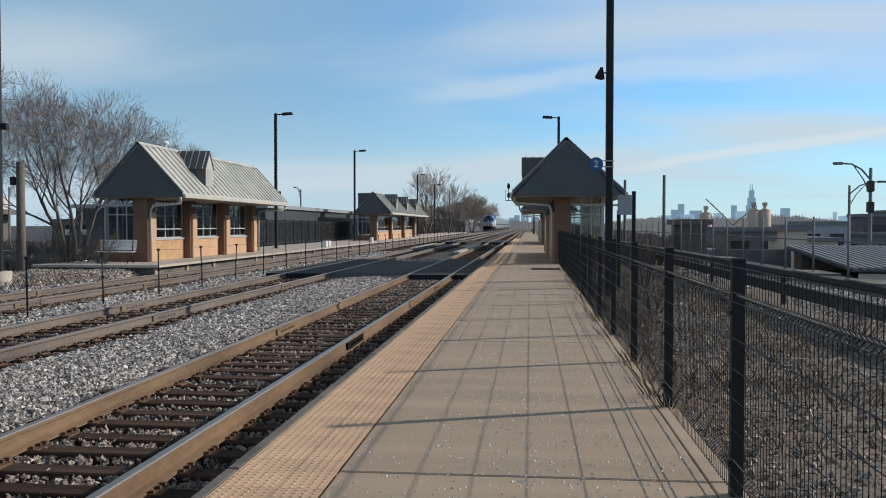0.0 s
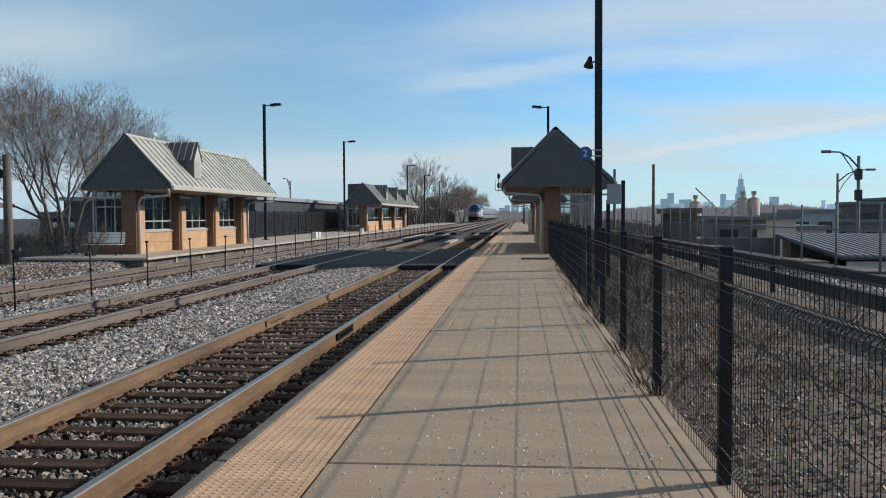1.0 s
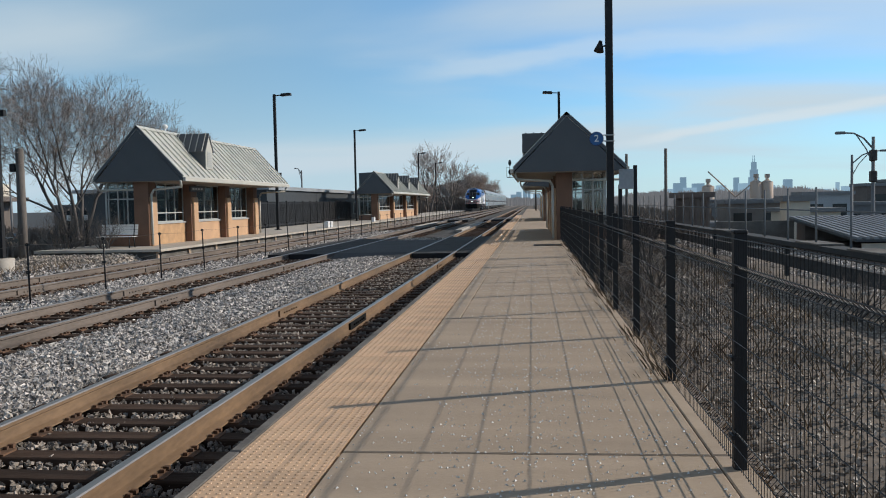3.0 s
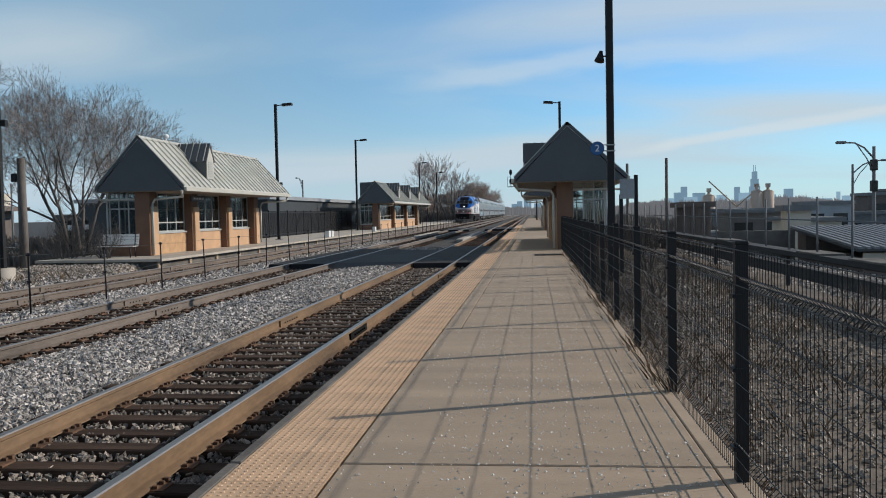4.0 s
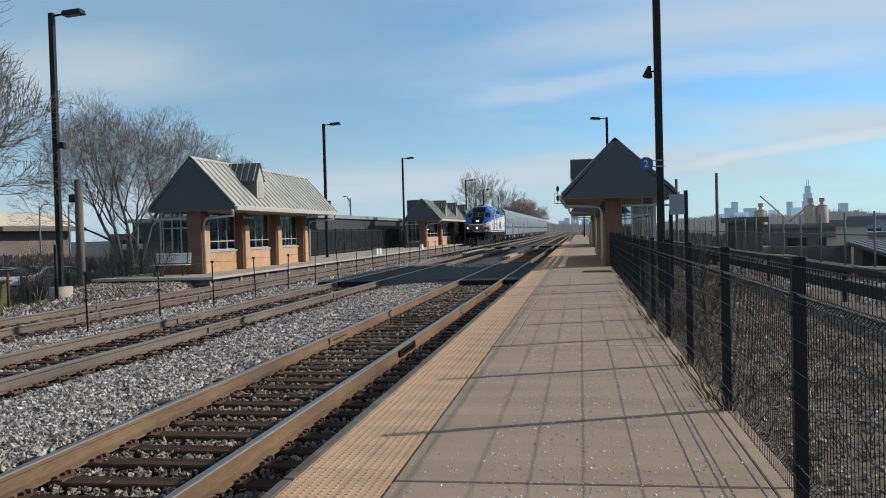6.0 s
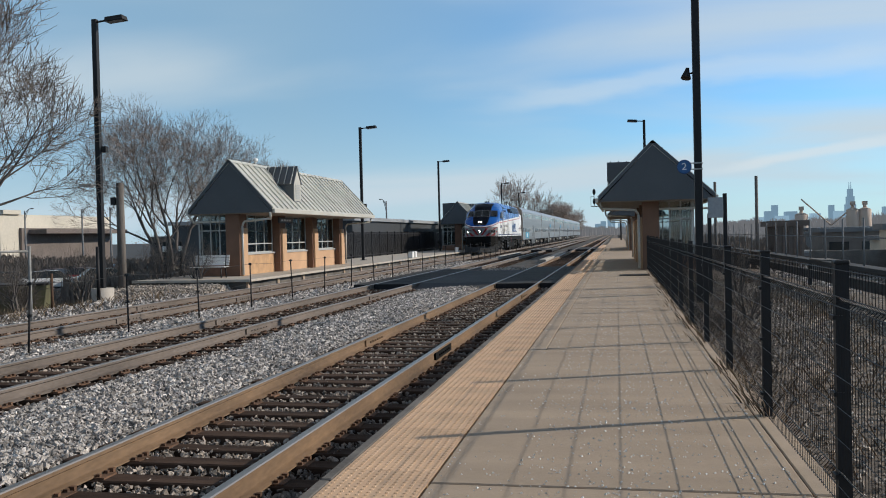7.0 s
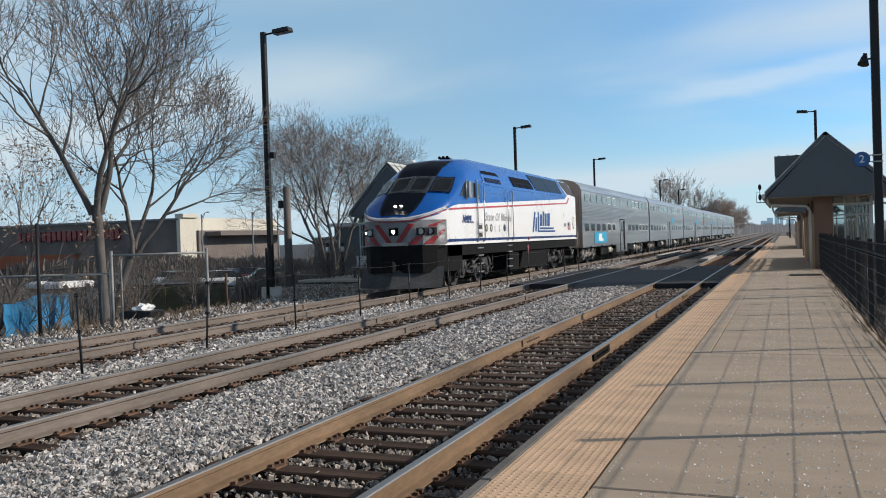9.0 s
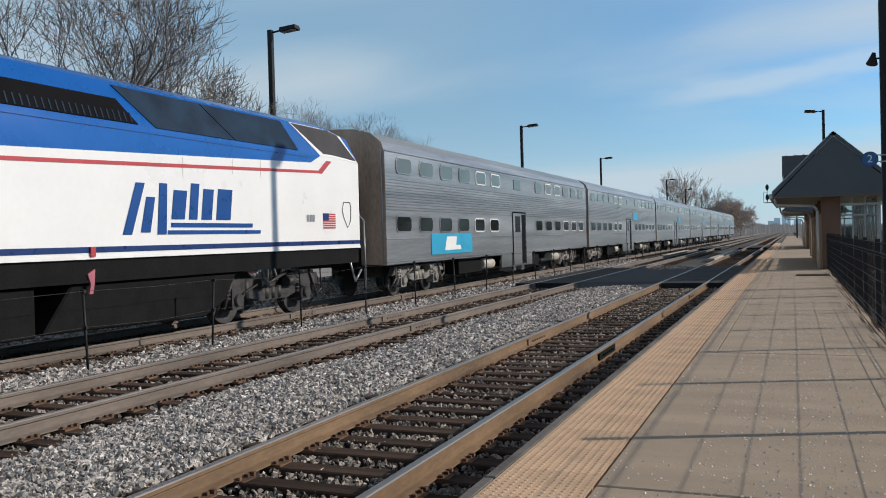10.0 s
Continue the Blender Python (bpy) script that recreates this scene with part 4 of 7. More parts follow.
    for i in range(bays):
        y = i * bay + 0.72
        w = bay - 0.72
        xw = -0.30 * s
        wall_z = 0.86
        bm = BM()
        box(bm, min(xw, xw - 0.16 * s), max(xw, xw - 0.16 * s), y, y + w, 0, wall_z)
        part("low_wall", bm, M["orange_wood"] if (i == 0 and boarded) else M["stucco"], sh, "orange boarded wall panel" if (i == 0 and boarded) else "tan stucco wall below the window")
        bm = BM()
        box(bm, min(xw + 0.05 * s, xw - 0.2 * s), max(xw + 0.05 * s, xw - 0.2 * s), y, y + w, wall_z, wall_z + 0.07)
        part("sill", bm, M["frame_grey"], sh)
        window(sh, xw - 0.1 * s, y, y + w, wall_z + 0.07, 2.6, 4, (1.3,), "x")
    # end walls and back wall
    for y, nm in ((0.25, 0), (L_ - 0.35, 1)):
        bm = BM()
        box(bm, min(back + 0.12 * s, -0.62 * s), max(back + 0.12 * s, -0.62 * s), y, y + 0.14, 0, 0.5)
        part("low_wall", bm, M["brick"], sh)
        window(sh, y + 0.06, min(back + 0.12 * s, -0.62 * s), max(back + 0.12 * s, -0.62 * s), 0.5, 2.62, 3, (1.9,), "y")
    bm = BM()
    box(bm, min(back, back + 0.12 * s), max(back, back + 0.12 * s), 0.2, L_, 0, 0.5)
    part("low_wall", bm, M["brick"], sh)
    window(sh, back + 0.06 * s, 0.2, L_, 0.5, 2.62, bays * 3, (1.9,), "x")
    # downpipes from the gutter to the corner piers
    for y, k in ((0.0, -1), (L_, 1)):
        bm = BM()
        bent(bm, [(eave_t - 0.05 * s, y + 0.45 * k, ez - 0.18), (eave_t - 0.1 * s, y + 0.3 * k, ez - 0.42), (0.25 * s, y, 2.28), (0.14 * s, y, 2.1), (0.14 * s, y, 0.06)], 0.045, 8)
        part("downpipe", bm, M["fascia"], sh, "pale metal downpipe")
        bm = BM()
        bent(bm, [(eave_b + 0.05 * s, y + 0.45 * k, ez - 0.18), (eave_b + 0.15 * s, y + 0.2 * k, ez - 0.5), (-0.62 * s, y, 2.3)], 0.045, 8)
        part("downpipe", bm, M["fascia"], sh)
    # name board under the eave
    if s > 0 and boarded:
        bm = BM()
        box(bm, 0.25, 0.31, 3.6, 5.3, 2.24, 2.5)
        b = part("name_board", bm, M["frame_dark"], sh)
        bm = BM()
        box(bm, 0.312, 0.316, 3.68, 5.22, 2.28, 2.46)
        part("name_panel", bm, M["far_grey"], b)
        bm = BM()
        for i in range(4):
            box(bm, 0.317, 0.321, 3.85 + i * 0.32, 4.08 + i * 0.32, 2.33, 2.41)
        part("lettering", bm, M["white_paint"], b)
    return sh


def window(parent, plane, a, b, z0, z1, cols, mids, axis, opaque=False):
    """A glazed frame of bars and panes lying in one plane. axis: the normal."""
    put = (lambda bm, u0, u1, z0, z1, t: box(bm, plane - t, plane + t, u0, u1, z0, z1)) if axis == "x" else (lambda bm, u0, u1, z0, z1, t: box(bm, u0, u1, plane - t, plane + t, z0, z1))
    bm = BM()
    for i in range(cols + 1):
        u = a + (b - a) * i / cols
        put(bm, u - 0.025, u + 0.025, z0, z1, 0.03)
    for z in (z0, *mids, z1 - 0.05):
        put(bm, a, b, z, z + 0.05, 0.028)
    fr = part("window_frame", bm, M["frame_grey"], parent, "grey metal window frame")
    for i in range(cols):
        u0, u1 = a + (b - a) * i / cols + 0.025, a + (b - a) * (i + 1) / cols - 0.025
        for za, zb in zip((z0, *mids), (*mids, z1)):
            bm = BM()
            put(bm, u0, u1, za + 0.05, zb, 0.004)
            p = part("pane", bm, M["glass"], fr)
            p.visible_shadow = opaque
    return fr


shelter((-15.4, 33.8, 0), 1, 3, 4.42, "tan stucco shelter with a grey-green metal gable roof and dormer", (3.45,))
shelter((0.95, 34.0, 0), -1, 3, 4.42, "tan stucco shelter with a dark gable end on the platform", (3.65,), boarded=False)
shelter((0.95, 68.0, 0), -1, 3, 4.42, "distant tan stucco shelter with a dark gable roof", (3.65,), boarded=False)
shelter((-15.2, 85.0, 0), 1, 3, 9.6, "long tan stucco shelter with three roof dormers", (5.5, 13.5, 21.5), boarded=False, back_dormers=(1.2, 13.5, 21.5))

# ---- train ----
TRAIN_X = TRACKS[2]
W = 1.55     # half width


def wheel_part(parent, x, y, r, s):
    bm = BM()
    rod(bm, (x - 0.06 * s, y, 0), (x + 0.06 * s, y, 0), r, n=24)
    rod(bm, (x + 0.06 * s, y, 0), (x + 0.12 * s, y, 0), r * 0.45, n=16)
    rod(bm, (x - 0.06 * s, y, 0), (x - 0.10 * s, y, 0), r + 0.025, n=24)
    for v in bm.verts:
        v.co.z += r
    return part("wheel", bm, M["truck"], parent)


def truck(parent, yc, base, r, label="dark greasy steel truck with coil springs", m=None):
    bm = BM()
    for s in (-1, 1):
        x = s * 1.06
        prism(bm, [(yc - base / 2 - 0.75, 0.62), (yc - base / 2 - 0.55, 0.95), (yc - 0.6, 0.92), (yc - 0.45, 0.68), (yc + 0.45, 0.68), (yc + 0.6, 0.92), (yc + base / 2 + 0.55, 0.95), (yc + base / 2 + 0.75, 0.62), (yc + base / 2 + 0.3, 0.70), (yc + 0.55, 0.42), (yc - 0.55, 0.42), (yc - base / 2 - 0.3, 0.70)],
              x - 0.07, x + 0.07, axis="x")
        for k in (-1, 1):
            y = yc + k * base / 2
            box(bm, x - 0.05 * s - 0.1, x - 0.05 * s + 0.14, y - 0.2, y + 0.2, r - 0.2, r + 0.24)
            rod(bm, (x, y, r), (x + 0.16 * s, y, r), 0.13, n=14)
            for d in (-0.36, 0.36):
                rod(bm, (x + 0.03 * s, y + d, 0.5), (x + 0.03 * s, y + d, 0.92), 0.085, n=10)
            rod(bm, (x + 0.1 * s, y + 0.5 * k, 0.35), (x + 0.1 * s, y + 0.15 * k, 1.05), 0.035, n=8)
        for d in (-0.25, 0.0, 0.25):
            rod(bm, (x + 0.02 * s, yc + d, 0.45), (x + 0.02 * s, yc + d, 0.72), 0.09, n=10)
        rod(bm, (x + 0.12 * s, yc - 0.4, 0.75), (x + 0.12 * s, yc + 0.5, 1.02), 0.04, n=8)
    box(bm, -1.0, 1.0, yc - 0.35, yc + 0.35, 0.5, 0.85)
    t = part("truck", bm, m or M["truck"], parent, label)
    for s in (-1, 1):
        for k in (-1, 1):
            bm = BM()
            rod(bm, (s * 1.22, yc + k * 0.72, 0.80), (s * 1.22, yc + k * 0.40, 0.80), 0.11, n=12)
            rod(bm, (s * 1.22, yc + k * 0.72, 0.80), (s * 1.20, yc + k * (base / 2 - 0.1), 0.62), 0.022, n=6)
            part("brake_cylinder", bm, m or M["truck"], t, "dusty brake cylinder")
            bm = BM()
            bent(bm, [(s * 1.2, yc + k * (base / 2 + 0.62), 1.05), (s * 1.2, yc + k * (base / 2 + 0.66), 0.55), (s * 0.9, yc + k * (base / 2 + 0.50), 0.14)], 0.022, 6)
            part("sand_pipe", bm, m or M["truck"], t, "thin sand pipe")
            for q in range(5):
                bm = BM()
                rod(bm, (s * 1.10, yc + k * base / 2 - 0.36, 0.53 + 0.08 * q), (s * 1.10, yc + k * base / 2 - 0.36, 0.565 + 0.08 * q), 0.105, n=12)
                part("spring_coil", bm, m or M["truck"], t)
    for k in (-1, 1):
        for s in (-1, 1):
            wheel_part(t, s * 0.76, yc + k * base / 2, r, s)
    return t


def side_plate(parent, name, pts, material, off=0.006, sides=(1, -1), label="", thick=0.004):
    """A flat plate on the body side: pts are (y, z)."""
    for s in sides:
        bm = BM()
        x = s * (W + off)
        prism(bm, pts, min(x, x + s * thick), max(x, x + s * thick), axis="x")
        part(name, bm, material, parent, label)


def band(y0, y1, z0, z1):
    return [(y0, z0), (y1, z0), (y1, z1), (y0, z1)]


def slanted_mark(parent, y, z, size, material, s=1):
    """A slanted wordless emblem: leaning blocks over two rules. y: its front end, z: its foot."""
    bm = BM()
    x = s * (W + 0.008)
    k = size
    def leaf(pts):
        prism(bm, [(y + p[0] * k, z + p[1] * k) for p in pts], min(x, x + s * 0.005), max(x, x + s * 0.005), axis="x")
    leaf(((0.0, 0), (0.24, 0), (0.62, 0.98), (0.38, 0.98)))
    leaf(((0.48, 0.04), (0.74, 0.04), (0.90, 0.72), (0.66, 0.72)))
    leaf(((0.94, 0.0), (1.20, 0.0), (1.26, 1.0), (1.04, 1.0)))
    for u, w, t in ((1.36, 0.40, 0.88), (1.90, 0.26, 1.04), (2.30, 0.34, 0.94), (2.80, 0.50, 0.96)):
        leaf(((u, 0.30), (u + w, 0.30), (u + w + 0.10, t), (u + 0.10, t)))
    leaf(((1.34, 0.14), (4.12, 0.14), (4.14, 0.23), (1.35, 0.23)))
    leaf(((1.24, 0.0), (4.44, 0.0), (4.46, 0.08), (1.245, 0.08)))
    part("emblem", bm, material, parent, "slanted blue emblem")


def build_locomotive():
    """Streamlined diesel, nose towards -y, rail level at z = 0; y = 0 at the front corner of the cab."""
    lo = thing("locomotive", "white and blue streamlined diesel locomotive with red nose chevrons", "locomotive")
    DECK, END = 1.57, 19.4
    # stations along the hull: y, half width, belt line, top of the upright side, shoulder half width and z, roof half width and z
    st = [(-0.62, 0.55, 2.36, 2.38, 0.52, 2.40, 0.42, 2.43), (-0.45, 1.00, 2.40, 2.45, 0.90, 2.50, 0.62, 2.59), (-0.05, 1.35, 2.52, 2.62, 1.20, 2.76, 0.72, 2.88), (0.4, 1.52, 2.72, 2.82, 1.36, 3.00, 0.75, 3.20),
          (0.9, W, 2.84, 3.04, 1.42, 3.18, 0.75, 3.54), (1.35, W, 2.885, 3.26, 1.40, 3.46, 0.76, 3.84), (1.9, W, 2.912, 3.62, 1.31, 3.88, 0.80, 4.20), (2.6, W, 2.94, 3.80, 1.29, 4.10, 0.88, 4.47), (3.3, W, 2.97, 3.82, 1.30, 4.28, 0.92, 4.61),
          (4.1, W, 3.005, 3.76, 1.29, 4.46, 0.90, 4.68), (4.6, W, 3.026, 3.70, 1.27, 4.52, 0.90, 4.68), (END - 1.2, W, 3.60, 3.74, 1.27, 4.48, 0.90, 4.64), (END, W, 3.64, 3.68, 1.20, 4.34, 0.85, 4.50)]
    belt_z = lambda y: 2.831 + 0.0425 * y
    red_z = lambda y: 2.69 + 0.038 * y
    bm = BM()
    rings = []
    for y, wb, belt, sz, sw, shz, tw, tz in st:
        pts = [(-wb, DECK - 0.05), (-wb, belt - 0.28), (-wb, belt), (-wb, sz), (-sw, shz), (-tw, tz), (0, tz + 0.05)]
        pts = pts + [(-x, z) for x, z in pts[-2::-1]]
        rings.append([bm.verts.new((x, y, z)) for x, z in pts])
    n = len(rings[0])
    for a, b in zip(rings, rings[1:]):
        for i in range(n - 1):
            f = bm.faces.new((a[i], a[i + 1], b[i + 1], b[i]))
            c = f.calc_center_median()
            f.smooth = True
            f.material_index = 0 if (i in (0, 1, n - 2, n - 3)) else 1
    bm.faces.new(rings[0][::-1])
    f = bm.faces.new(rings[-1])
    bmesh.ops.recalc_face_normals(bm, faces=bm.faces)
    hull = part("body", bm, [M["loco_white"], M["loco_blue"]], lo, "white lower body with a blue upper hood")
    me = hull.data
    sharp = me.attributes.new("sharp_edge", "BOOLEAN", "EDGE")
    for e in me.edges:
        a, b = (me.vertices[i].co for i in e.vertices)
        if abs(a.y - b.y) > 1.0:
            sharp.data[e.index].value = True
    # stripes
    def ribbon(y0, y1, line, w):
        return [(y0, line(y0) - w), (y1, line(y1) - w), (y1, line(y1) + w), (y0, line(y0) + w)]
    side_plate(lo, "red_stripe", ribbon(0.5, 17.35, red_z, 0.032), M["loco_red"], label="thin red stripe")
    side_plate(lo, "red_stripe", [(17.35, 3.315), (17.35, 3.385), (17.72, 3.64), (17.98, 3.64), (17.5, 3.315)], M["loco_red"], label="thin red stripe")
    side_plate(lo, "silver_tail", [(16.95, belt_z(16.95) - 0.02), (17.45, 3.738), (END - 1.2, 3.738), (END - 0.02, 3.68), (END - 0.02, 3.54)], M["loco_white"], off=0.003, thick=0.002)
    side_plate(lo, "navy_stripe", band(0.35, END, 1.605, 1.70), M["loco_navy"], label="navy sill stripe")
    side_plate(lo, "white_sill", band(0.0, END, 1.50, 1.545), M["loco_white"], off=0.01)
    # loose fittings below the sill
    side_plate(lo, "brake_handle", band(9.98, 10.08, 1.54, 1.70), M["loco_red"], off=0.014, thick=0.03, label="small red handle")
    side_plate(lo, "brake_handle", [(9.96, 1.26), (10.12, 1.34), (10.10, 1.1), (10.06, 0.94), (9.98, 0.94), (10.02, 1.1)], M["faded_red"], off=-0.05, thick=0.03, label="faded red hanging handle")
    # windscreens and the dark mask round them
    def nose_point(u, y, lift=0.012):
        """A point on the sloping nose at height station y: u in -1..1 across."""
        for a, b in zip(st, st[1:]):
            if a[0] <= y <= b[0]:
                t = (y - a[0]) / (b[0] - a[0])
                sw, shz, tw, tz = (a[k] + (b[k] - a[k]) * t for k in (4, 5, 6, 7))
                au = abs(u)
                x = tw * au / 0.8 if au < 0.8 else tw + (sw - tw) * (au - 0.8) / 0.2
                z = tz + 0.05 * (1 - au / 0.8) if au < 0.8 else tz + (shz - tz) * (au - 0.8) / 0.2
                return Vector((math.copysign(x, u), y - lift * 0.6, z + lift))
    def nose_patch(name, u0, u1, y0, y1, material, parent, lift, k=6, m=6, label="", skew=0.0):
        bm = BM()
        g = [[bm.verts.new(nose_point(u0 + (u1 - u0) * i / k, y0 + (y1 - y0) * j / m + skew * i / k, lift)) for i in range(k + 1)] for j in range(m + 1)]
        for j in range(m):
            for i in range(k):
                f = bm.faces.new((g[j][i], g[j][i + 1], g[j + 1][i + 1], g[j + 1][i]))
                f.smooth = True
        bmesh.ops.solidify(bm, geom=list(bm.faces), thickness=0.01)
        return part(name, bm, material, parent, label)
    # shield run wider and over the roof front, standing in for shade there
    nose_patch("nose_mask", -0.785, 0.785, -0.55, 2.9, M["nose_shield"], lo, 0.014, 10, 18, "dark navy glare shield, widened to darken the shaded nose")
    nose_patch("windscreen_frame", -0.79, 0.79, 0.50, 1.40, M["loco_silver"], lo, 0.022, 8, 6, label="grey windscreen frame")
    nose_patch("windscreen", -0.75, -0.035, 0.54, 1.36, M["screen_glass"], lo, 0.034, label="dark windscreen pane")
    nose_patch("windscreen", 0.035, 0.75, 0.54, 1.36, M["screen_glass"], lo, 0.034, label="dark windscreen pane")
    for a, b in ((0.80, 0.995), (-0.80, -0.995)):
        nose_patch("windscreen_frame", a, b, 0.54, 1.42, M["loco_navy"], lo, 0.016, 6, 6, "dark corner window frame", 0.44)
        nose_patch("windscreen", a * 1.018, b * 0.992, 0.60, 1.37, M["screen_glass"], lo, 0.030, 6, 6, "dark wrap-round corner windscreen", 0.43)
    # side cab windows: quarter light, sliding window, door
    side_plate(lo, "quarter_light", [(1.56, 3.19), (2.05, 3.17), (2.05, 3.66), (1.95, 3.62)], M["train_glass"], off=0.012, label="dark cab quarter window")
    side_plate(lo, "cab_window", band(2.42, 3.20, 3.16, 3.71), M["train_glass"], off=0.012, label="sliding cab side window")
    side_plate(lo, "window_bar", band(2.76, 2.80, 3.16, 3.71), M["loco_silver"], off=0.018)
    side_plate(lo, "window_bar", band(2.98, 3.18, 3.18, 3.69), M["grille"], off=0.017)
    for s in (1, -1):
        bm = BM()
        x = s * (W + 0.05)
        box(bm, min(x, x + 0.10 * s), max(x, x + 0.10 * s), 2.14, 2.36, 3.14, 3.72)
        rod(bm, (x, 2.09, 3.05), (x, 2.09, 3.8), 0.02)
        part("mirror", bm, M["loco_silver"], lo, "grey folding wind deflector")
    side_plate(lo, "cab_door", band(3.30, 3.90, 1.72, 3.82), M["loco_blue"], off=0.008)
    side_plate(lo, "door_lower", [(3.30, 1.72), (3.90, 1.72), (3.90, belt_z(3.9)), (3.30, belt_z(3.3))], M["loco_white"], off=0.014)
    side_plate(lo, "red_stripe", ribbon(3.30, 3.90, red_z, 0.032), M["loco_red"], off=0.02)
    side_plate(lo, "door_window", [(3.48, 3.15), (3.64, 3.15), (3.71, 3.23), (3.71, 3.62), (3.64, 3.69), (3.48, 3.69), (3.41, 3.62), (3.41, 3.23)], M["train_glass"], off=0.014, label="rounded door window")
    side_plate(lo, "door_latch", band(3.36, 3.62, 3.00, 3.07), M["loco_silver"], off=0.02)
    for z in (1.74, 2.03):
        side_plate(lo, "step_recess", band(3.36, 3.80, z, z + 0.15), M["rear_mesh"], off=0.02, label="dark step recess in the door")
    # raised panel round the intake, panel joints on the blue hood
    side_plate(lo, "panel_seam", band(6.92, 7.66, 3.50, 3.515), M["loco_navy"], off=0.003, thick=0.003)
    side_plate(lo, "panel_seam", band(3.95, 6.55, 3.40, 3.412), M["loco_navy"], off=0.003, thick=0.003)
    side_plate(lo, "panel_seam", band(7.7, 17.0, 3.66, 3.672), M["loco_navy"], off=0.003, thick=0.003)
    for s in (1, -1):
        for y in (3.23, 3.95, 6.94, 7.63):
            bm = BM()
            x = s * (W + 0.07)
            zt = 3.78 if y < 5 else 3.54
            bent(bm, [(s * W, y, 1.57), (x, y, 1.6), (x, y, zt), (s * W, y, zt + 0.05)], 0.02, 6)
            part("handrail", bm, M["loco_silver"], lo, "white vertical grab rail")
        for y in (3.3, 7.05):
            for z in (0.45, 0.75, 1.05, 1.32, 1.90, 2.20) if y < 5 else (0.5, 0.8, 1.1, 1.35):
                bm = BM()
                x = s * (W + 0.02)
                box(bm, min(x - 0.12 * s, x), max(x - 0.12 * s, x), y, y + (0.62 if y < 5 else 0.5), z, z + 0.035)
                part("step", bm, M["loco_silver"], lo, "white step edge")
    # intake grilles and long roof-side radiator windows, lying on the shoulder slope
    def shoulder_plate(name, y0, y1, f0, f1, material, label, cut=0.0, slant=(0.0, 0.0), lift=0.02):
        for s in (1, -1):
            bm = BM()
            def at(y, f, lift):
                k = next(i for i in range(len(st) - 1) if st[i][0] <= y <= st[i + 1][0])
                t = (y - st[k][0]) / (st[k + 1][0] - st[k][0])
                sz, sw, shz = (st[k][q] + (st[k + 1][q] - st[k][q]) * t for q in (3, 4, 5))
                x0_, z0_, x1_, z1_ = W, sz, sw, shz
                return Vector((s * (x0_ + (x1_ - x0_) * f + lift * 0.95), y, z0_ + (z1_ - z0_) * f + lift * 0.3))
            m = 4
            for j in range(m):
                a, b = y0 + (y1 - y0) * j / m, y0 + (y1 - y0) * (j + 1) / m
                fa = f1 - (cut if j == 0 else 0)
                fb = f1 - (cut if j == m - 1 else 0)
                sa, sb = (slant[0] + (slant[1] - slant[0]) * q / m for q in (j, j + 1))
                lo4 = [at(a, f0, 0.0), at(b, f0, 0.0), at(b + sb, fb, 0.0), at(a + sa, fa, 0.0)]
                hi4 = [at(a, f0, lift), at(b, f0, lift), at(b + sb, fb, lift), at(a + sa, fa, lift)]
                A, B = [bm.verts.new(p) for p in lo4], [bm.verts.new(p) for p in hi4]
                bm.faces.new(B)
                for q in range(4):
                    bm.faces.new((A[q], A[(q + 1) % 4], B[(q + 1) % 4], B[q]))
            part(name, bm, material, lo, label)
    shoulder_plate("intake_panel", 4.20, 6.58, -0.02, 0.50, M["loco_blue"], "raised blue intake panel", 0, (-0.1, 0.0), 0.012)
    shoulder_plate("intake_grille", 4.43, 6.38, 0.12, 0.33, M["grille"], "black slotted intake grille", lift=0.024)
    shoulder_plate("intake_grille", 4.36, 6.42, 0.50, 0.66, M["grille"], "black intake under the roof edge", 0, (-0.1, -0.3))
    for k in range(16):
        y = 4.53 + 0.118 * k
        shoulder_plate("grille_bar", y, y + 0.035, 0.13, 0.32, M["loco_navy"], "thin grille bar", lift=0.032)
    shoulder_plate("radiator_opening", 8.1, 11.22, 0.10, 0.62, M["grille"], "black radiator opening", 0, (-0.22, -0.38))
    for k in range(22):
        y = 8.22 + 0.135 * k
        shoulder_plate("grille_bar", y, y + 0.03, 0.12, 0.34, M["radiator"], "thin grille bar", lift=0.028)
    shoulder_plate("radiator_screen", 11.68, 14.02, 0.08, 0.93, M["radiator"], "dark blue-grey mesh radiator screen", 0, (-0.85, -0.85))
    shoulder_plate("radiator_screen", 14.06, 16.48, 0.08, 0.93, M["radiator"], "dark blue-grey mesh radiator screen", 0, (-0.85, -0.38))
    shoulder_plate("white_tail", 17.45, END - 0.02, 0.0, 0.97, M["loco_white"], "white slanted band behind the hood", 0, (-0.95, -0.35), 0.012)
    shoulder_plate("rear_screen", 17.62, END - 0.10, 0.08, 0.94, M["rear_mesh"], "dark grey rear screen", 0, (-1.05, -0.5), 0.024)
    # panel seams and weathered joints in the white side
    for y, z0, z1, w in ((12.35, 2.95, 3.33, 0.012), (13.9, 3.10, 3.40, 0.012), (14.9, 3.1, 3.44, 0.012)):
        side_plate(lo, "panel_seam", band(y, y + w, z0, z1), M["pale_grey"], off=0.002, thick=0.002, label="grey weathered panel joint")
    # roof: horns, fans, exhaust
    bm = BM()
    for k in range(3):
        rod(bm, (-0.16 + 0.16 * k, 4.4, 4.76), (-0.16 + 0.16 * k, 4.05, 4.80), 0.025, 0.06, n=10)
    box(bm, -0.2, 0.2, 4.35, 4.5, 4.6, 4.78)
    part("horn", bm, M["grille"], lo, "black three-chime air horn")
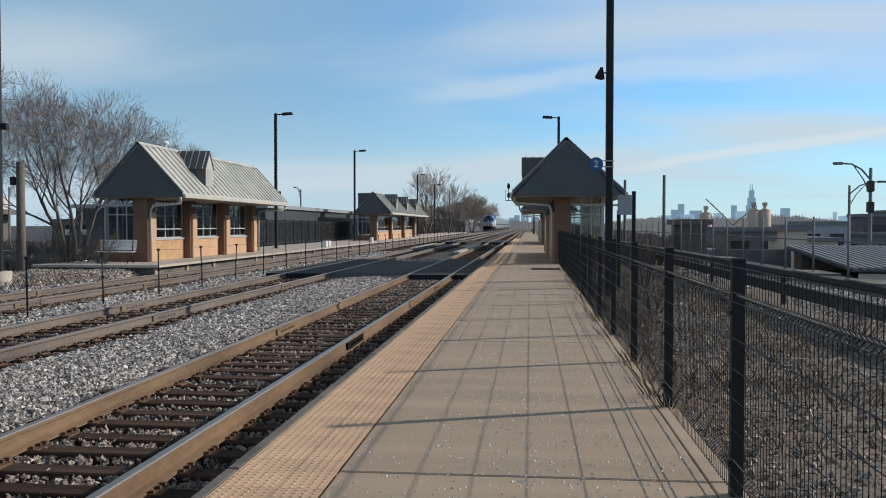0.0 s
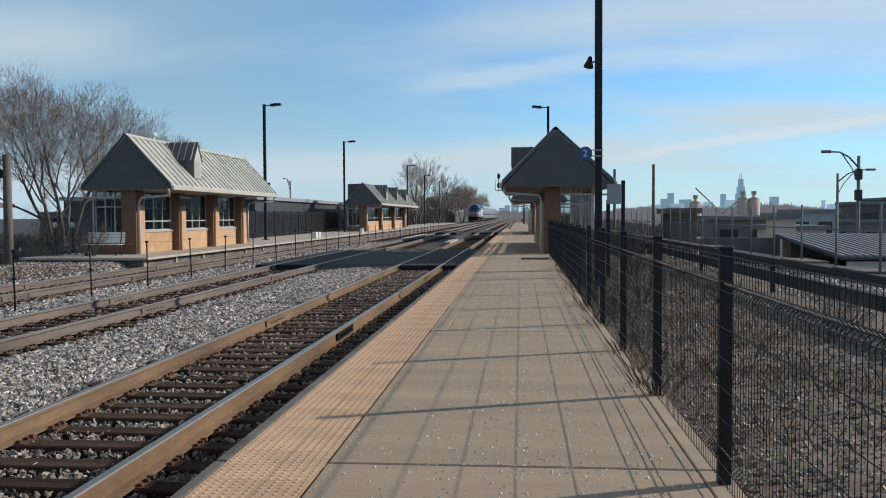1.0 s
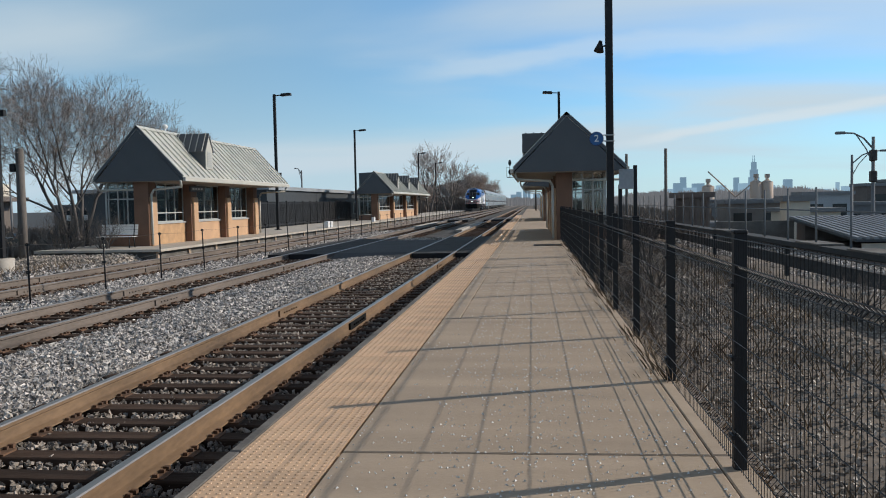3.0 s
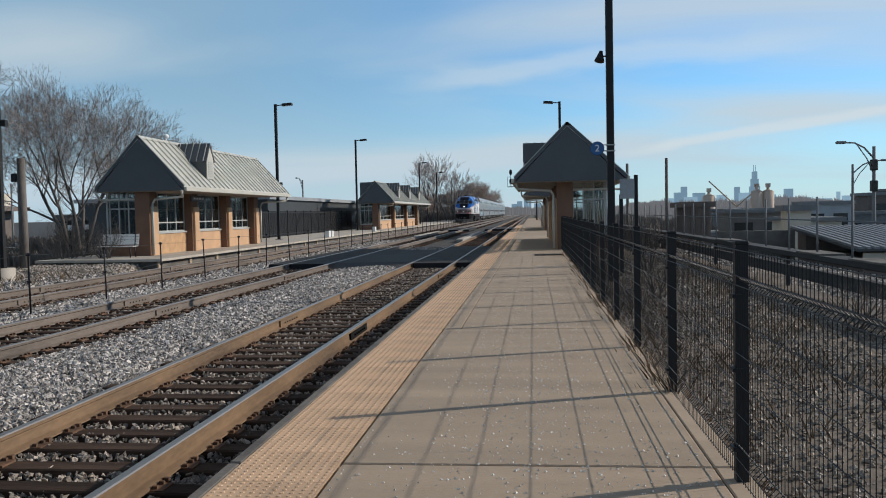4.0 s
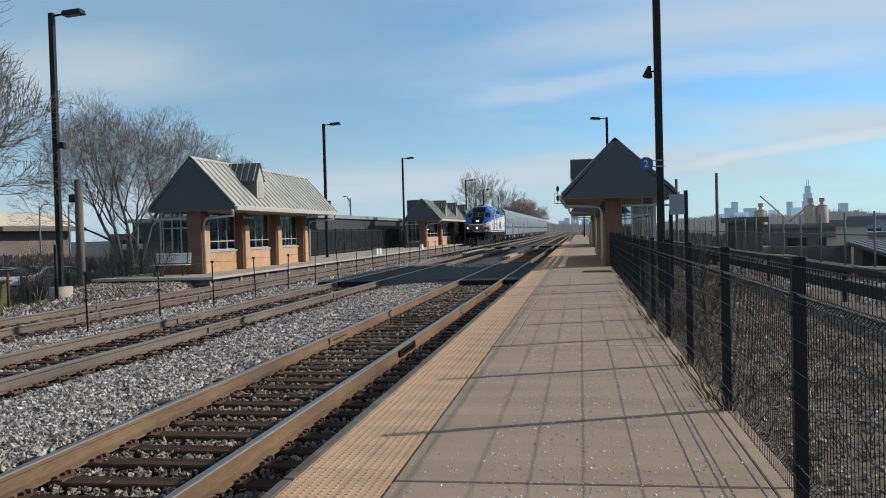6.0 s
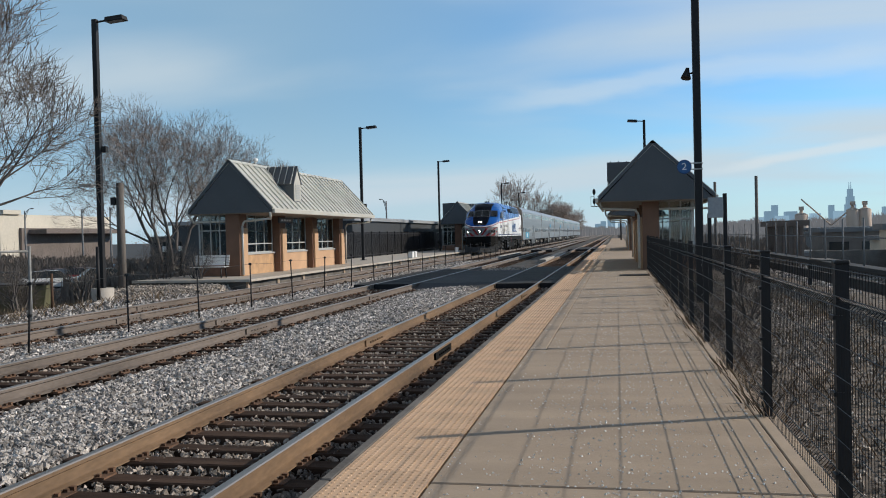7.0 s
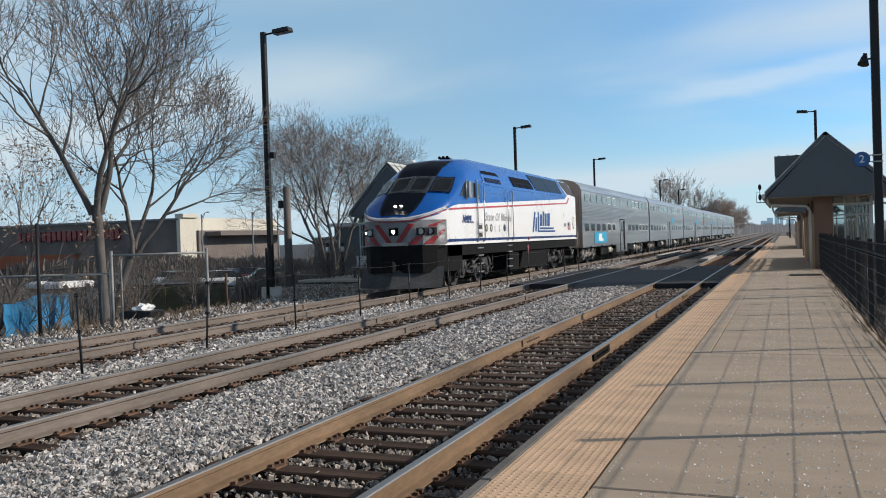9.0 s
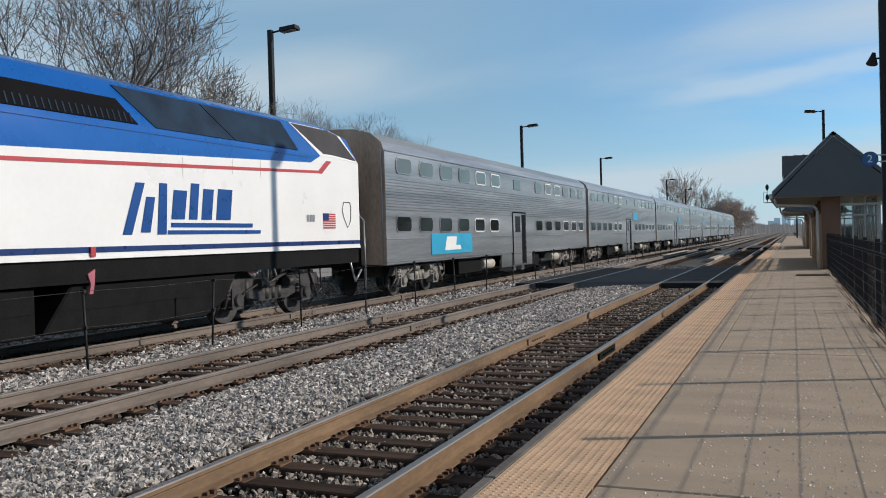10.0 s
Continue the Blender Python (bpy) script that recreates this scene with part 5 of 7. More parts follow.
    for y in (6.5, 12.0, 14.2):
        bm = BM()
        rod(bm, (0, y, 4.55), (0, y, 4.74), 0.6, n=20)
        part("roof_fan", bm, M["loco_blue"], lo)
    # nose: chevrons, lamps, anticlimber, coupler, pilot
    def wrap(name, corners, material, lift, label, k=8, m=6):
        """A painted bar on the round nose: corners (x, z) of its foot and head, laid over the curve."""
        (xa, za), (xb, zb), (xc, zc), (xd, zd) = corners
        bm = BM()
        g = []
        for j in range(m + 1):
            v = j / m
            row = []
            for i in range(k + 1):
                u = i / k
                x = (xa + (xb - xa) * u) * (1 - v) + (xd + (xc - xd) * u) * v
                z = (za + (zb - za) * u) * (1 - v) + (zd + (zc - zd) * u) * v
                row.append(bm.verts.new((x, nose_y(x) - lift, z)))
            g.append(row)
        for j in range(m):
            for i in range(k):
                bm.faces.new((g[j][i], g[j][i + 1], g[j + 1][i + 1], g[j + 1][i])).smooth = True
        bmesh.ops.solidify(bm, geom=list(bm.faces), thickness=0.008)
        return part(name, bm, material, lo, label)
    def nose_y(x):
        ax = abs(x)
        pr = ((0.0, -0.63), (0.55, -0.62), (1.0, -0.45), (1.35, -0.05), (1.52, 0.40), (1.56, 0.90))
        for (xa, ya), (xb, yb) in zip(pr, pr[1:]):
            if ax <= xb:
                return ya + (yb - ya) * (ax - xa) / (xb - xa)
        return 0.5
    wrap("nose_panel", ((-1.50, 1.53), (1.50, 1.53), (1.50, 2.36), (-1.50, 2.36)), M["nose_silver"], 0.014, "silver-grey nose panel", 60, 2)
    for s in (1, -1):
        for (a0, a1), (b0, b1), z0, z1 in (((0.02, 0.20), (0.52, 0.74), 1.56, 2.24), ((0.48, 0.76), (1.16, 1.36), 1.56, 2.20), ((0.98, 1.24), (1.44, 1.49), 1.56, 2.02)):
            wrap("chevron", ((s * a0, z0), (s * a1, z0), (s * b1, z1), (s * b0, z1)), M["loco_red"], 0.030, "slanted red nose stripe", 24, 4)
        wrap("chevron", ((s * 1.10, 2.16), (s * 1.30, 2.16), (s * 1.49, 2.33), (s * 1.44, 2.33)), M["loco_red"], 0.030, "slanted red nose stripe", 24, 4)
    for s in (1, -1):
        wrap("lamp_bezel", ((s * 0.74, 1.83), (s * 1.36, 1.83), (s * 1.36, 2.13), (s * 0.74, 2.13)), M["loco_silver"], 0.040, "silver lamp surround", 24, 2)
        wrap("lamp_recess", ((s * 0.78, 1.86), (s * 1.33, 1.86), (s * 1.33, 2.10), (s * 0.78, 2.10)), M["rear_mesh"], 0.048, "dark grey lamp recess", 24, 2)
    wrap("lamp_bezel", ((-0.20, 1.84), (0.20, 1.84), (0.20, 2.14), (-0.20, 2.14)), M["loco_silver"], 0.034, "silver lamp surround", 4, 2)
    wrap("lamp_recess", ((-0.165, 1.87), (0.165, 1.87), (0.165, 2.11), (-0.165, 2.11)), M["grille"], 0.040, "dark lamp recess", 4, 2)
    wrap("number_plate", ((-0.42, 1.52), (0.50, 1.52), (0.50, 1.63), (-0.42, 1.63)), M["pale_grey"], 0.040, "plain pale plate", 4, 2)
    for nm, base, w, m, lift in (("nose_stripe", 2.35, 0.10, M["loco_white"], 0.030), ("red_nose_stripe", 2.30, 0.04, M["loco_red"], 0.034)):
        bm = BM()
        rows_ = []
        for j in range(3):
            row = []
            for i in range(61):
                x = -1.515 + 3.03 * i / 60
                row.append(bm.verts.new((x, nose_y(x) - lift, base + 0.36 * (abs(x) / 1.5) ** 3 + w * 0.5 * j)))
            rows_.append(row)
        for j in range(2):
            for i in range(60):
                bm.faces.new((rows_[j][i], rows_[j][i + 1], rows_[j + 1][i + 1], rows_[j + 1][i])).smooth = True
        bmesh.ops.solidify(bm, geom=list(bm.faces), thickness=0.01)
        part(nm, bm, m, lo, "white nose stripe" if m is M["loco_white"] else "thin red nose stripe")
    for x, z, r, y, on in ((-0.11, 2.84, 0.045, -0.20, 1), (0.11, 2.84, 0.045, -0.20, 1), (0.0, 1.99, 0.06, -0.67, 1), (-1.13, 1.98, 0.05, -0.36, 1), (0.92, 1.98, 0.10, -0.53, 0), (1.17, 1.98, 0.09, -0.32, 0), (-0.92, 1.98, 0.10, -0.53, 0)):
        bm = BM()
        rod(bm, (x, y - 0.015, z), (x, y + 0.3, z), r + 0.03, n=20)
        h = part("lamp_housing", bm, M["grille"], lo, "round black lamp housing")
        bm = BM()
        rod(bm, (x, y - 0.022, z), (x, y - 0.01, z), r, n=20)
        part("headlamp", bm, M["lamp_on"] if on else M["lens"], h, "bright headlamp" if on else "unlit marker lamp")
    bm = BM()
    prism(bm, [(-1.5, 0.40), (-1.3, -0.1), (-0.95, -0.5), (-0.5, -0.66), (0.5, -0.66), (0.95, -0.5), (1.3, -0.1), (1.5, 0.40), (1.5, 1.75), (-1.5, 1.75)], 0.62, 1.53, axis="z")
    part("pilot", bm, M["under"], lo, "black pilot plate under the nose")
    bm = BM()
    for s in (1, -1):
        v = [bm.verts.new(p) for p in ((0, -1.15, 0.12), (s * 1.50, -0.25, 0.12), (s * 1.50, 0.0, 0.82), (0, -0.72, 0.74), (0, -0.7, 0.12), (s * 1.45, 0.15, 0.12))]
        bm.faces.new((v[0], v[1], v[2], v[3])); bm.faces.new((v[0], v[4], v[5], v[1])); bm.faces.new((v[4], v[3], v[2], v[5]))
    part("snow_plow", bm, M["plow_dust"], lo, "dusty black V-shaped snow plow")
    bm = BM()
    box(bm, -0.12, 0.12, -1.15, -0.5, 0.72, 0.95)
    box(bm, -0.2, 0.2, -1.25, -1.05, 0.66, 1.02)
    part("coupler", bm, M["under"], lo, "steel knuckle coupler", bevel=0.02)
    # underframe, tank, battery boxes, trucks
    bm = BM()
    box(bm, -W + 0.05, W - 0.05, 0.35, END, 1.12, 1.52)
    part("underframe", bm, M["under"], lo, "black underframe")
    bm = BM()
    prism(bm, [(9.14, 0.36), (13.10, 0.28), (13.75, 0.55), (14.18, 1.10), (9.75, 1.10)], -1.40, 1.40, axis="x")
    part("fuel_tank", bm, M["under"], lo, "black fuel tank", bevel=0.03)
    bm = BM()
    box(bm, -1.40, 1.40, 7.65, 9.02, 0.34, 1.08)
    part("equipment_box", bm, M["under"], lo, bevel=0.02)
    for y in (4.0, 15.9):
        truck(lo, y, 2.75, 0.50)
    bm = BM()
    box(bm, -0.9, 0.9, END, END + 0.08, 1.5, 4.3)
    box(bm, -0.12, 0.12, END, END + 1.0, 0.72, 0.95)
    part("rear_end", bm, M["loco_silver"], lo, "silver-grey rear end with coupler")
    for s in (1, -1):
        bm = BM()
        bent(bm, [(s * 1.5, END - 0.02, 2.4), (s * 1.52, END + 0.3, 2.2), (s * 1.52, END + 0.35, 0.5)], 0.022, 6)
        bent(bm, [(s * 1.2, END + 0.05, 1.2), (s * 1.2, END + 0.35, 0.6), (s * 1.2, END + 0.7, 0.9)], 0.03, 6)
        part("handrail", bm, M["loco_silver"], lo)
    # emblems, crests, flag
    slanted_mark(lo, 1.72, 2.25, 0.28, M["loco_navy"])
    slanted_mark(lo, 10.74, 1.89, 0.92, M["emblem_blue"])
    me = letters("State Of Illinois", 0.445)
    me.materials.append(M["lettering_grey"])
    part("lettering", me, None, lo, "thin pale grey italic lettering", Matrix.Translation((W + 0.012, 5.85, 2.48)) @ pose(0, 0, 0, 90, 0, 90))
    for k in range(6):
        bm = BM()
        y = 4.33 + 0.568 * k
        rod(bm, (W + 0.006, y, 2.075), (W + 0.012, y, 2.075), 0.15, n=20)
        part("crest", bm, M["faded"] if k in (2, 3, 5) else M["roof_gable"], lo, "small round crest decal")
        bm = BM()
        rod(bm, (W + 0.013, y, 2.075), (W + 0.016, y, 2.075), 0.13 if k in (2, 3, 5) else 0.085, n=18)
        part("crest", bm, M["loco_white"] if k in (2, 3, 5) else M["crest_gold"] if k < 2 else M["loco_navy"], lo)
    bm = BM()
    x = W + 0.012
    for k in range(7):
        box(bm, x, x + 0.004, 17.5, 18.1, 2.0 + 0.055 * k, 2.033 + 0.055 * k, 0)
    box(bm, x + 0.002, x + 0.007, 17.5, 17.76, 2.19, 2.365, 1)
    part("flag_decal", bm, [M["loco_red"], M["loco_navy"]], lo, "small striped flag decal")
    # thin outline decal beside the flag
    bm = BM()
    bent(bm, [(x, 18.55, 2.66), (x, 18.86, 2.66), (x, 18.92, 2.56), (x, 18.90, 2.22), (x, 18.80, 2.08), (x, 18.72, 2.02), (x, 18.62, 2.16), (x, 18.52, 2.30), (x, 18.46, 2.46), (x, 18.55, 2.66)], 0.009, 4)
    part("outline_decal", bm, M["roof_gable"], lo, "thin dark outline decal")
    bm = BM()
    for k in range(3):
        box(bm, x, x + 0.004, 16.75 + 0.13 * k, 16.84 + 0.13 * k, 2.16, 2.32)
    part("number_bars", bm, M["loco_silver"], lo)
    return lo


def coach(first):
    """Two-level stainless gallery coach, 25.3 m long, local y from its front end."""
    co = thing("gallery_coach", "two-level ribbed stainless steel commuter coach", "railway coach", group="coaches of the train")
    L_ = 25.3
    prof = [(-W, 0.98), (-W, 4.12), (-W + 0.10, 4.42), (-W + 0.42, 4.68), (-0.6, 4.82), (0, 4.86)]
    prof = prof + [(-x, z) for x, z in prof[-2::-1]]
    bm = BM()
    prism(bm, prof, 0.0, L_)
    for f in bm.faces:
        if abs(f.calc_center_median().y - L_ / 2) > L_ / 2 - 0.01:
            f.material_index = 1
    part("body", bm, [M["stainless"], M["car_end"]], co, "stainless steel body with dirty brown end")
    # ribs along the sides
    for s in (1, -1):
        bm = BM()
        x = s * W
        for z in [2.52 + 0.085 * i for i in range(11)] + [1.03, 1.68, 4.16]:
            prism(bm, [(x, z), (x + 0.016 * s, z + 0.012), (x + 0.016 * s, z + 0.035), (x, z + 0.047)], 0.0, L_)
        part("side_ribs", bm, M["stainless"], co)
    low = [0.68 + 1.65 * i for i in range(6)] + [15.2 + 1.65 * i for i in range(6)]
    up = [0.75 + 1.68 * i for i in range(6)] + [15.2 + 1.65 * i for i in range(6)]
    for s in (1, -1):
        for z0, z1, ys, w in ((1.92, 2.33, low, 1.0), (3.61, 4.02, up, 1.02)):
            for y in ys:
                c = 0.09
                def ring(a, b, za, zb, c):
                    return [(a + c, za), (b - c, za), (b, za + c), (b, zb - c), (b - c, zb), (a + c, zb), (a, zb - c), (a, za + c)]
                bm = BM()
                x = s * (W + 0.004)
                prism(bm, ring(y - 0.04, y + w + 0.04, z0 - 0.04, z1 + 0.04, 0.11), min(x, x + 0.02 * s), max(x, x + 0.02 * s), axis="x")
                bright = int(y * 7 + z0) % 3 == 1
                fr = part("window_frame", bm, M["white_paint"] if bright else M["stainless"], co, "bright window frame" if bright else "")
                bm = BM()
                prism(bm, ring(y, y + w, z0, z1, c), min(x + 0.018 * s, x + 0.024 * s), max(x + 0.018 * s, x + 0.024 * s), axis="x")
                part("pane", bm, M["lower_glass"] if z0 < 3 else M["upper_glass_sky"], fr)
        # centre doors
        for y in (11.8,):
            bm = BM()
            x = s * (W + 0.002)
            box(bm, min(x, x + 0.022 * s), max(x, x + 0.022 * s), y, y + 1.7, 0.52, 2.62)
            d = part("door", bm, M["stainless"], co, "narrow stainless door")
            bm = BM()
            for a, b, za, zb in ((y - 0.07, y + 0.0, 0.52, 2.68), (y + 1.7, y + 1.77, 0.52, 2.68), (y, y + 1.7, 2.62, 2.68)):
                box(bm, min(x, x + 0.026 * s), max(x, x + 0.026 * s), a, b, za, zb)
            part("door_seal", bm, M["grille"], d)
            bm = BM()
            box(bm, min(x + 0.02 * s, x + 0.028 * s), max(x + 0.02 * s, x + 0.028 * s), y + 1.15, y + 1.66, 0.56, 2.58)
            part("door_gap", bm, M["grille"], d)
            bm = BM()
            box(bm, min(x + 0.02 * s, x + 0.028 * s), max(x + 0.02 * s, x + 0.028 * s), y + 0.25, y + 0.95, 1.85, 2.5)
            part("door_window", bm, M["train_glass"], d)
        bm = BM()
        x = s * (W + 0.004)
        # a grey upper side window in the same pale glass
        box(bm, min(x, x + 0.014 * s), max(x, x + 0.014 * s), 12.0, 12.95, 3.58, 3.98)
        part("vent", bm, M["upper_glass_sky"], co)
        if first:
            bm = BM()
            box(bm, min(x, x + 0.02 * s), max(x, x + 0.02 * s), 3.2, 6.9, 1.18, 1.84)
            pnl = part("route_panel", bm, M["cyan"], co, "bright cyan panel with a white emblem")
            bm = BM()
            k = x + 0.022 * s
            prism(bm, [(4.3, 1.30), (5.8, 1.30), (5.7, 1.45), (5.3, 1.45), (5.4, 1.74), (4.5, 1.74)], min(k, k + 0.004 * s), max(k, k + 0.004 * s), axis="x")
            part("emblem", bm, M["white_paint"], pnl)
    if not first:
        for s in (1, -1):
            x = s * (W + 0.004)
            bm = BM(); box(bm, min(x, x + 0.03 * s), max(x, x + 0.03 * s), 14.4, 16.3, 2.60, 3.12)
            part("route_panel", bm, M["cyan"], co, "small cyan side panel")
    bm = BM()
    box(bm, -1.3, 1.3, 0, L_, 0.90, 1.0)
    part("underframe", bm, M["under"], co, "dark underframe")
    for a, b, z in ((6.3, 8.6, 0.42), (8.8, 11.2, 0.55), (14.2, 16.5, 0.40), (17.0, 18.6, 0.45)):
        w = 0.8 if a in (8.8, 17.0) else 1.28
        bm = BM(); box(bm, -w, w, a, b, z, 0.9)
        part("equipment_box", bm, M["under"], co, "dark equipment box", bevel=0.02)
    for s in (1, -1):
        for y in (8.9, 18.8):
            bm = BM(); rod(bm, (1.12 * s, y, 0.68), (1.12 * s, y + 1.25, 0.68), 0.2, n=14)
            part("air_tank", bm, M["fascia"], co, "pale grey air tank")
        bm = BM(); box(bm, min((W - 0.06) * s, (W - 0.002) * s), max((W - 0.06) * s, (W - 0.002) * s), 10.3, 14.5, 0.48, 1.0)
        part("skirt", bm, M["stainless"], co, "lowered stainless skirt round the door")
        for y in (11.9, 13.1):
            bm = BM(); box(bm, min(0.9 * s, 1.5 * s), max(0.9 * s, 1.5 * s), y, y + 0.35, 0.30, 0.72)
            part("step_well", bm, M["stainless"], co, bevel=0.02)
    for y in (3.2, L_ - 3.2):
        truck(co, y, 2.5, 0.46, "grey steel passenger truck", M["coach_truck"])
    bm = BM()
    for y in (-0.3, L_):
        box(bm, -0.75, 0.75, y, y + 0.3, 0.9, 3.2)
    part("diaphragm", bm, M["grille"], co, "black folded end diaphragm")
    for s in (1, -1):
        bm = BM()
        for y in (-0.02, L_ + 0.02):
            rod(bm, (s * (W - 0.1), y, 1.0), (s * (W - 0.1), y, 4.2), 0.02)
        part("end_rail", bm, M["loco_silver"], co)
    return co


loco = build_locomotive()
coaches = [coach(True)]
plain = coach(False)
for i in range(1, 6):
    coaches.append(plain if i == 1 else copy_thing(plain, Matrix()))

# time: distance of the cab's front corner along the track
TRAIN = [(0.0, 250.5), (1.0, 226.3), (2.5, 189.5), (4.0, 152.4), (5.2, 122.7), (6.5, 90.2), (7.5, 65.0), (8.0, 52.3), (8.5, 39.6), (9.0, 26.75), (9.5, 13.8), (10.0, 0.85)]


def motions():
    walk(loco, [(t, pose(TRAIN_X, y, RAIL_TOP)) for t, y in TRAIN])
    for i, c in enumerate(coaches):
        walk(c, [(t, pose(TRAIN_X, y + 21.0 + 25.9 * i, RAIL_TOP)) for t, y in TRAIN])

# ---- fences and small things by the tracks ----
def track_fence():
    fe = thing("track_fence", "thin rusty posts with slack wires between the tracks", "fence", (-10.0, 0, 0))
    bm = BM()
    rod(bm, (0, 0, -0.6), (0, 0, 0.86), 0.021, 0.02, n=6)
    for z in (0.25, 0.80):
        box(bm, -0.04, 0.04, -0.02, 0.02, z, z + 0.05)
    post = mesh_of("post", bm, M["black_steel"])
    rng = random.Random(3)
    ys = [4.0 + 3.1 * k for k in range(42)]
    for y in ys:
        part("post", post, None, fe, at=pose(0, y, 0, rng.uniform(-2, 2), rng.uniform(-2.5, 2.5), 0))
    for z in (0.28, 0.83):
        bm = BM()
        for a, b in zip(ys, ys[1:]):
            sag = rng.uniform(0.02, 0.07)
            bent(bm, [(0, a, z), (0, (a + b) / 2, z - sag), (0, b, z)], 0.0035, 4)
        part("wire", bm, M["truck"], fe, "slack steel wire")


track_fence()


def bench():
    be = thing("bench", "silver metal bench beside the shelter", "bench", (-16.2, 32.6, 0))
    for k in range(4):
        bm = BM()
        box(bm, -0.75, 0.75, -0.22 + 0.12 * k, -0.12 + 0.12 * k, 0.43, 0.455)
        part("seat_slat", bm, M["white_paint"], be, bevel=0.006)
    for k in range(4):
        bm = BM()
        box(bm, -0.75, 0.75, 0.24 + 0.02 * k, 0.262 + 0.02 * k, 0.50 + 0.105 * k, 0.595 + 0.105 * k)
        part("back_slat", bm, M["white_paint"], be, bevel=0.006)
    for x in (-0.6, 0.6):
        bm = BM()
        bent(bm, [(x, -0.2, 0), (x, -0.18, 0.43), (x, 0.22, 0.43), (x, 0.32, 0.92)], 0.025, 6)
        bent(bm, [(x, 0.22, 0.43), (x, 0.28, 0)], 0.025, 6)
        part("leg", bm, M["black_steel"], be)


bench()


def plain_post(name, label, cat, at, h, r, m, group=""):
    bm = BM()
    rod(bm, (0, 0, 0), (0, 0, h), r, r * 0.9, n=10)
    ob = part(name, bm, m, None, at=at)
    return tagged(ob, label, cat, group)


for x, y in ((-20.6, 37.0), (-19.9, 37.2)):
    po = thing("fence_post", "black steel post with a pale reflector band", "post", (x, y, -0.9), "black posts by the platform end")
    bm = BM()
    box(bm, -0.06, 0.06, -0.06, 0.06, 0, 2.4)
    part("shaft", bm, M["black_steel"], po, bevel=0.01)
    bm = BM()
    box(bm, -0.063, 0.063, -0.063, 0.063, 1.95, 2.2)
    part("reflector", bm, M["white_paint"], po)
bm = BM()
bmesh.ops.create_icosphere(bm, subdivisions=2, radius=0.13)
for v in bm.verts:
    v.co.z = v.co.z * 0.8 + 0.25
rod(bm, (0, 0, 0), (0, 0, 0.2), 0.04, n=8)
tagged(part("roof_vent", bm, M["white_paint"], None, at=(-15.64, 36.2, 4.78)), "small white ball vent on the shelter ridge", "vent")
plain_post("steel_post", "black steel post standing on the bank", "post", (-16.9, 26.0, -0.6), 2.0, 0.06, M["black_steel"])
plain_post("steel_post", "tall dark steel post beside the tree", "post", (-15.95, 15.1, -0.7), 2.85, 0.045, M["black_steel"])


def wood_pole(x, y, z, h, label, arm, thick=0.17):
    wp = thing("utility_pole", label, "utility pole", (x, y, z))
    bm = BM()
    rod(bm, (0, 0, 0), (0, 0, h), thick, thick * 0.82, n=12)
    part("pole", bm, M["wood_pole"], wp)
    if arm:
        bm = BM()
        bent(bm, [(0, 0, h - 0.3), (-0.5, -0.1, h - 0.05), (-1.1, -0.2, h - 0.05)], 0.025, 6)
        box(bm, -1.5, -1.0, -0.3, -0.1, h - 0.12, h)
        part("lamp_arm", bm, M["grey_steel"], wp)
        bm = BM()
        box(bm, -0.35, -0.15, -0.1, 0.1, h - 0.85, h - 0.55)
        part("bracket_box", bm, M["black_steel"], wp)


wood_pole(-18.6, 30.2, -0.8, 4.6, "short weathered wooden utility pole with a lamp arm", True)
wood_pole(9.0, 60.0, -4.6, 9.5, "weathered wooden utility pole below the embankment", False, 0.12)
wood_pole(6.4, 60.0, -1.6, 6.2, "weathered wooden utility pole beside the embankment", False, 0.11)


def chain_link(at, length, turn, height, label):
    """Chain-link panel on round posts; the mesh is fine crossed wire."""
    ga = thing("chain_link_fence", label, "fence", at @ pose(0, 0, 0, 0, 0, turn))
    for x in (0.0, length):
        bm = BM()
        rod(bm, (x, 0, -0.2), (x, 0, height + 0.12), 0.036, n=10)
        part("post", bm, M["galvanised"], ga)
    bm = BM()
    rod(bm, (0.22, 0.02, 0), (0.22, 0.02, height - 0.1), 0.022, n=8)
    part("post", bm, M["galvanised"], ga)
    bm = BM()
    rod(bm, (0, 0, height), (length, 0, height), 0.03, n=8)
    rod(bm, (0, 0, 0.06), (length, 0, 0.06), 0.02, n=8)
    part("rail", bm, M["galvanised"], ga)
    bm = BM()
    s, n = 0.09, int((length + height) / 0.09)
    for i in range(n):
        for sg in (1, -1):
            x0 = -height + i * s if sg > 0 else i * s
            a, b = [x0, 0.06], [x0 + sg * (height - 0.06), height]
            def cut(p, q):
                if p[0] < 0:
                    t = (0 - p[0]) / (q[0] - p[0]); p = [0, p[1] + t * (q[1] - p[1])]
                if p[0] > length:
                    t = (length - p[0]) / (q[0] - p[0]); p = [length, p[1] + t * (q[1] - p[1])]
                return p
            if max(a[0], b[0]) <= 0 or min(a[0], b[0]) >= length:
                continue
            a, b = cut(a, b), cut(b, a)
            rod(bm, (a[0], 0, a[1]), (b[0], 0, b[1]), 0.0013, n=3, caps=False)
    part("wire_mesh", bm, M["truck"], ga)
    return ga


chain_link(Matrix.Translation((-15.65, 17.1, -0.6)), 2.3, 42, 1.95, "galvanised chain-link gate panel beside the tracks")
chain_link(Matrix.Translation((-15.7, 17.1, -0.7)), 4.5, 200, 1.6, "sagging galvanised chain-link fence on the bank")


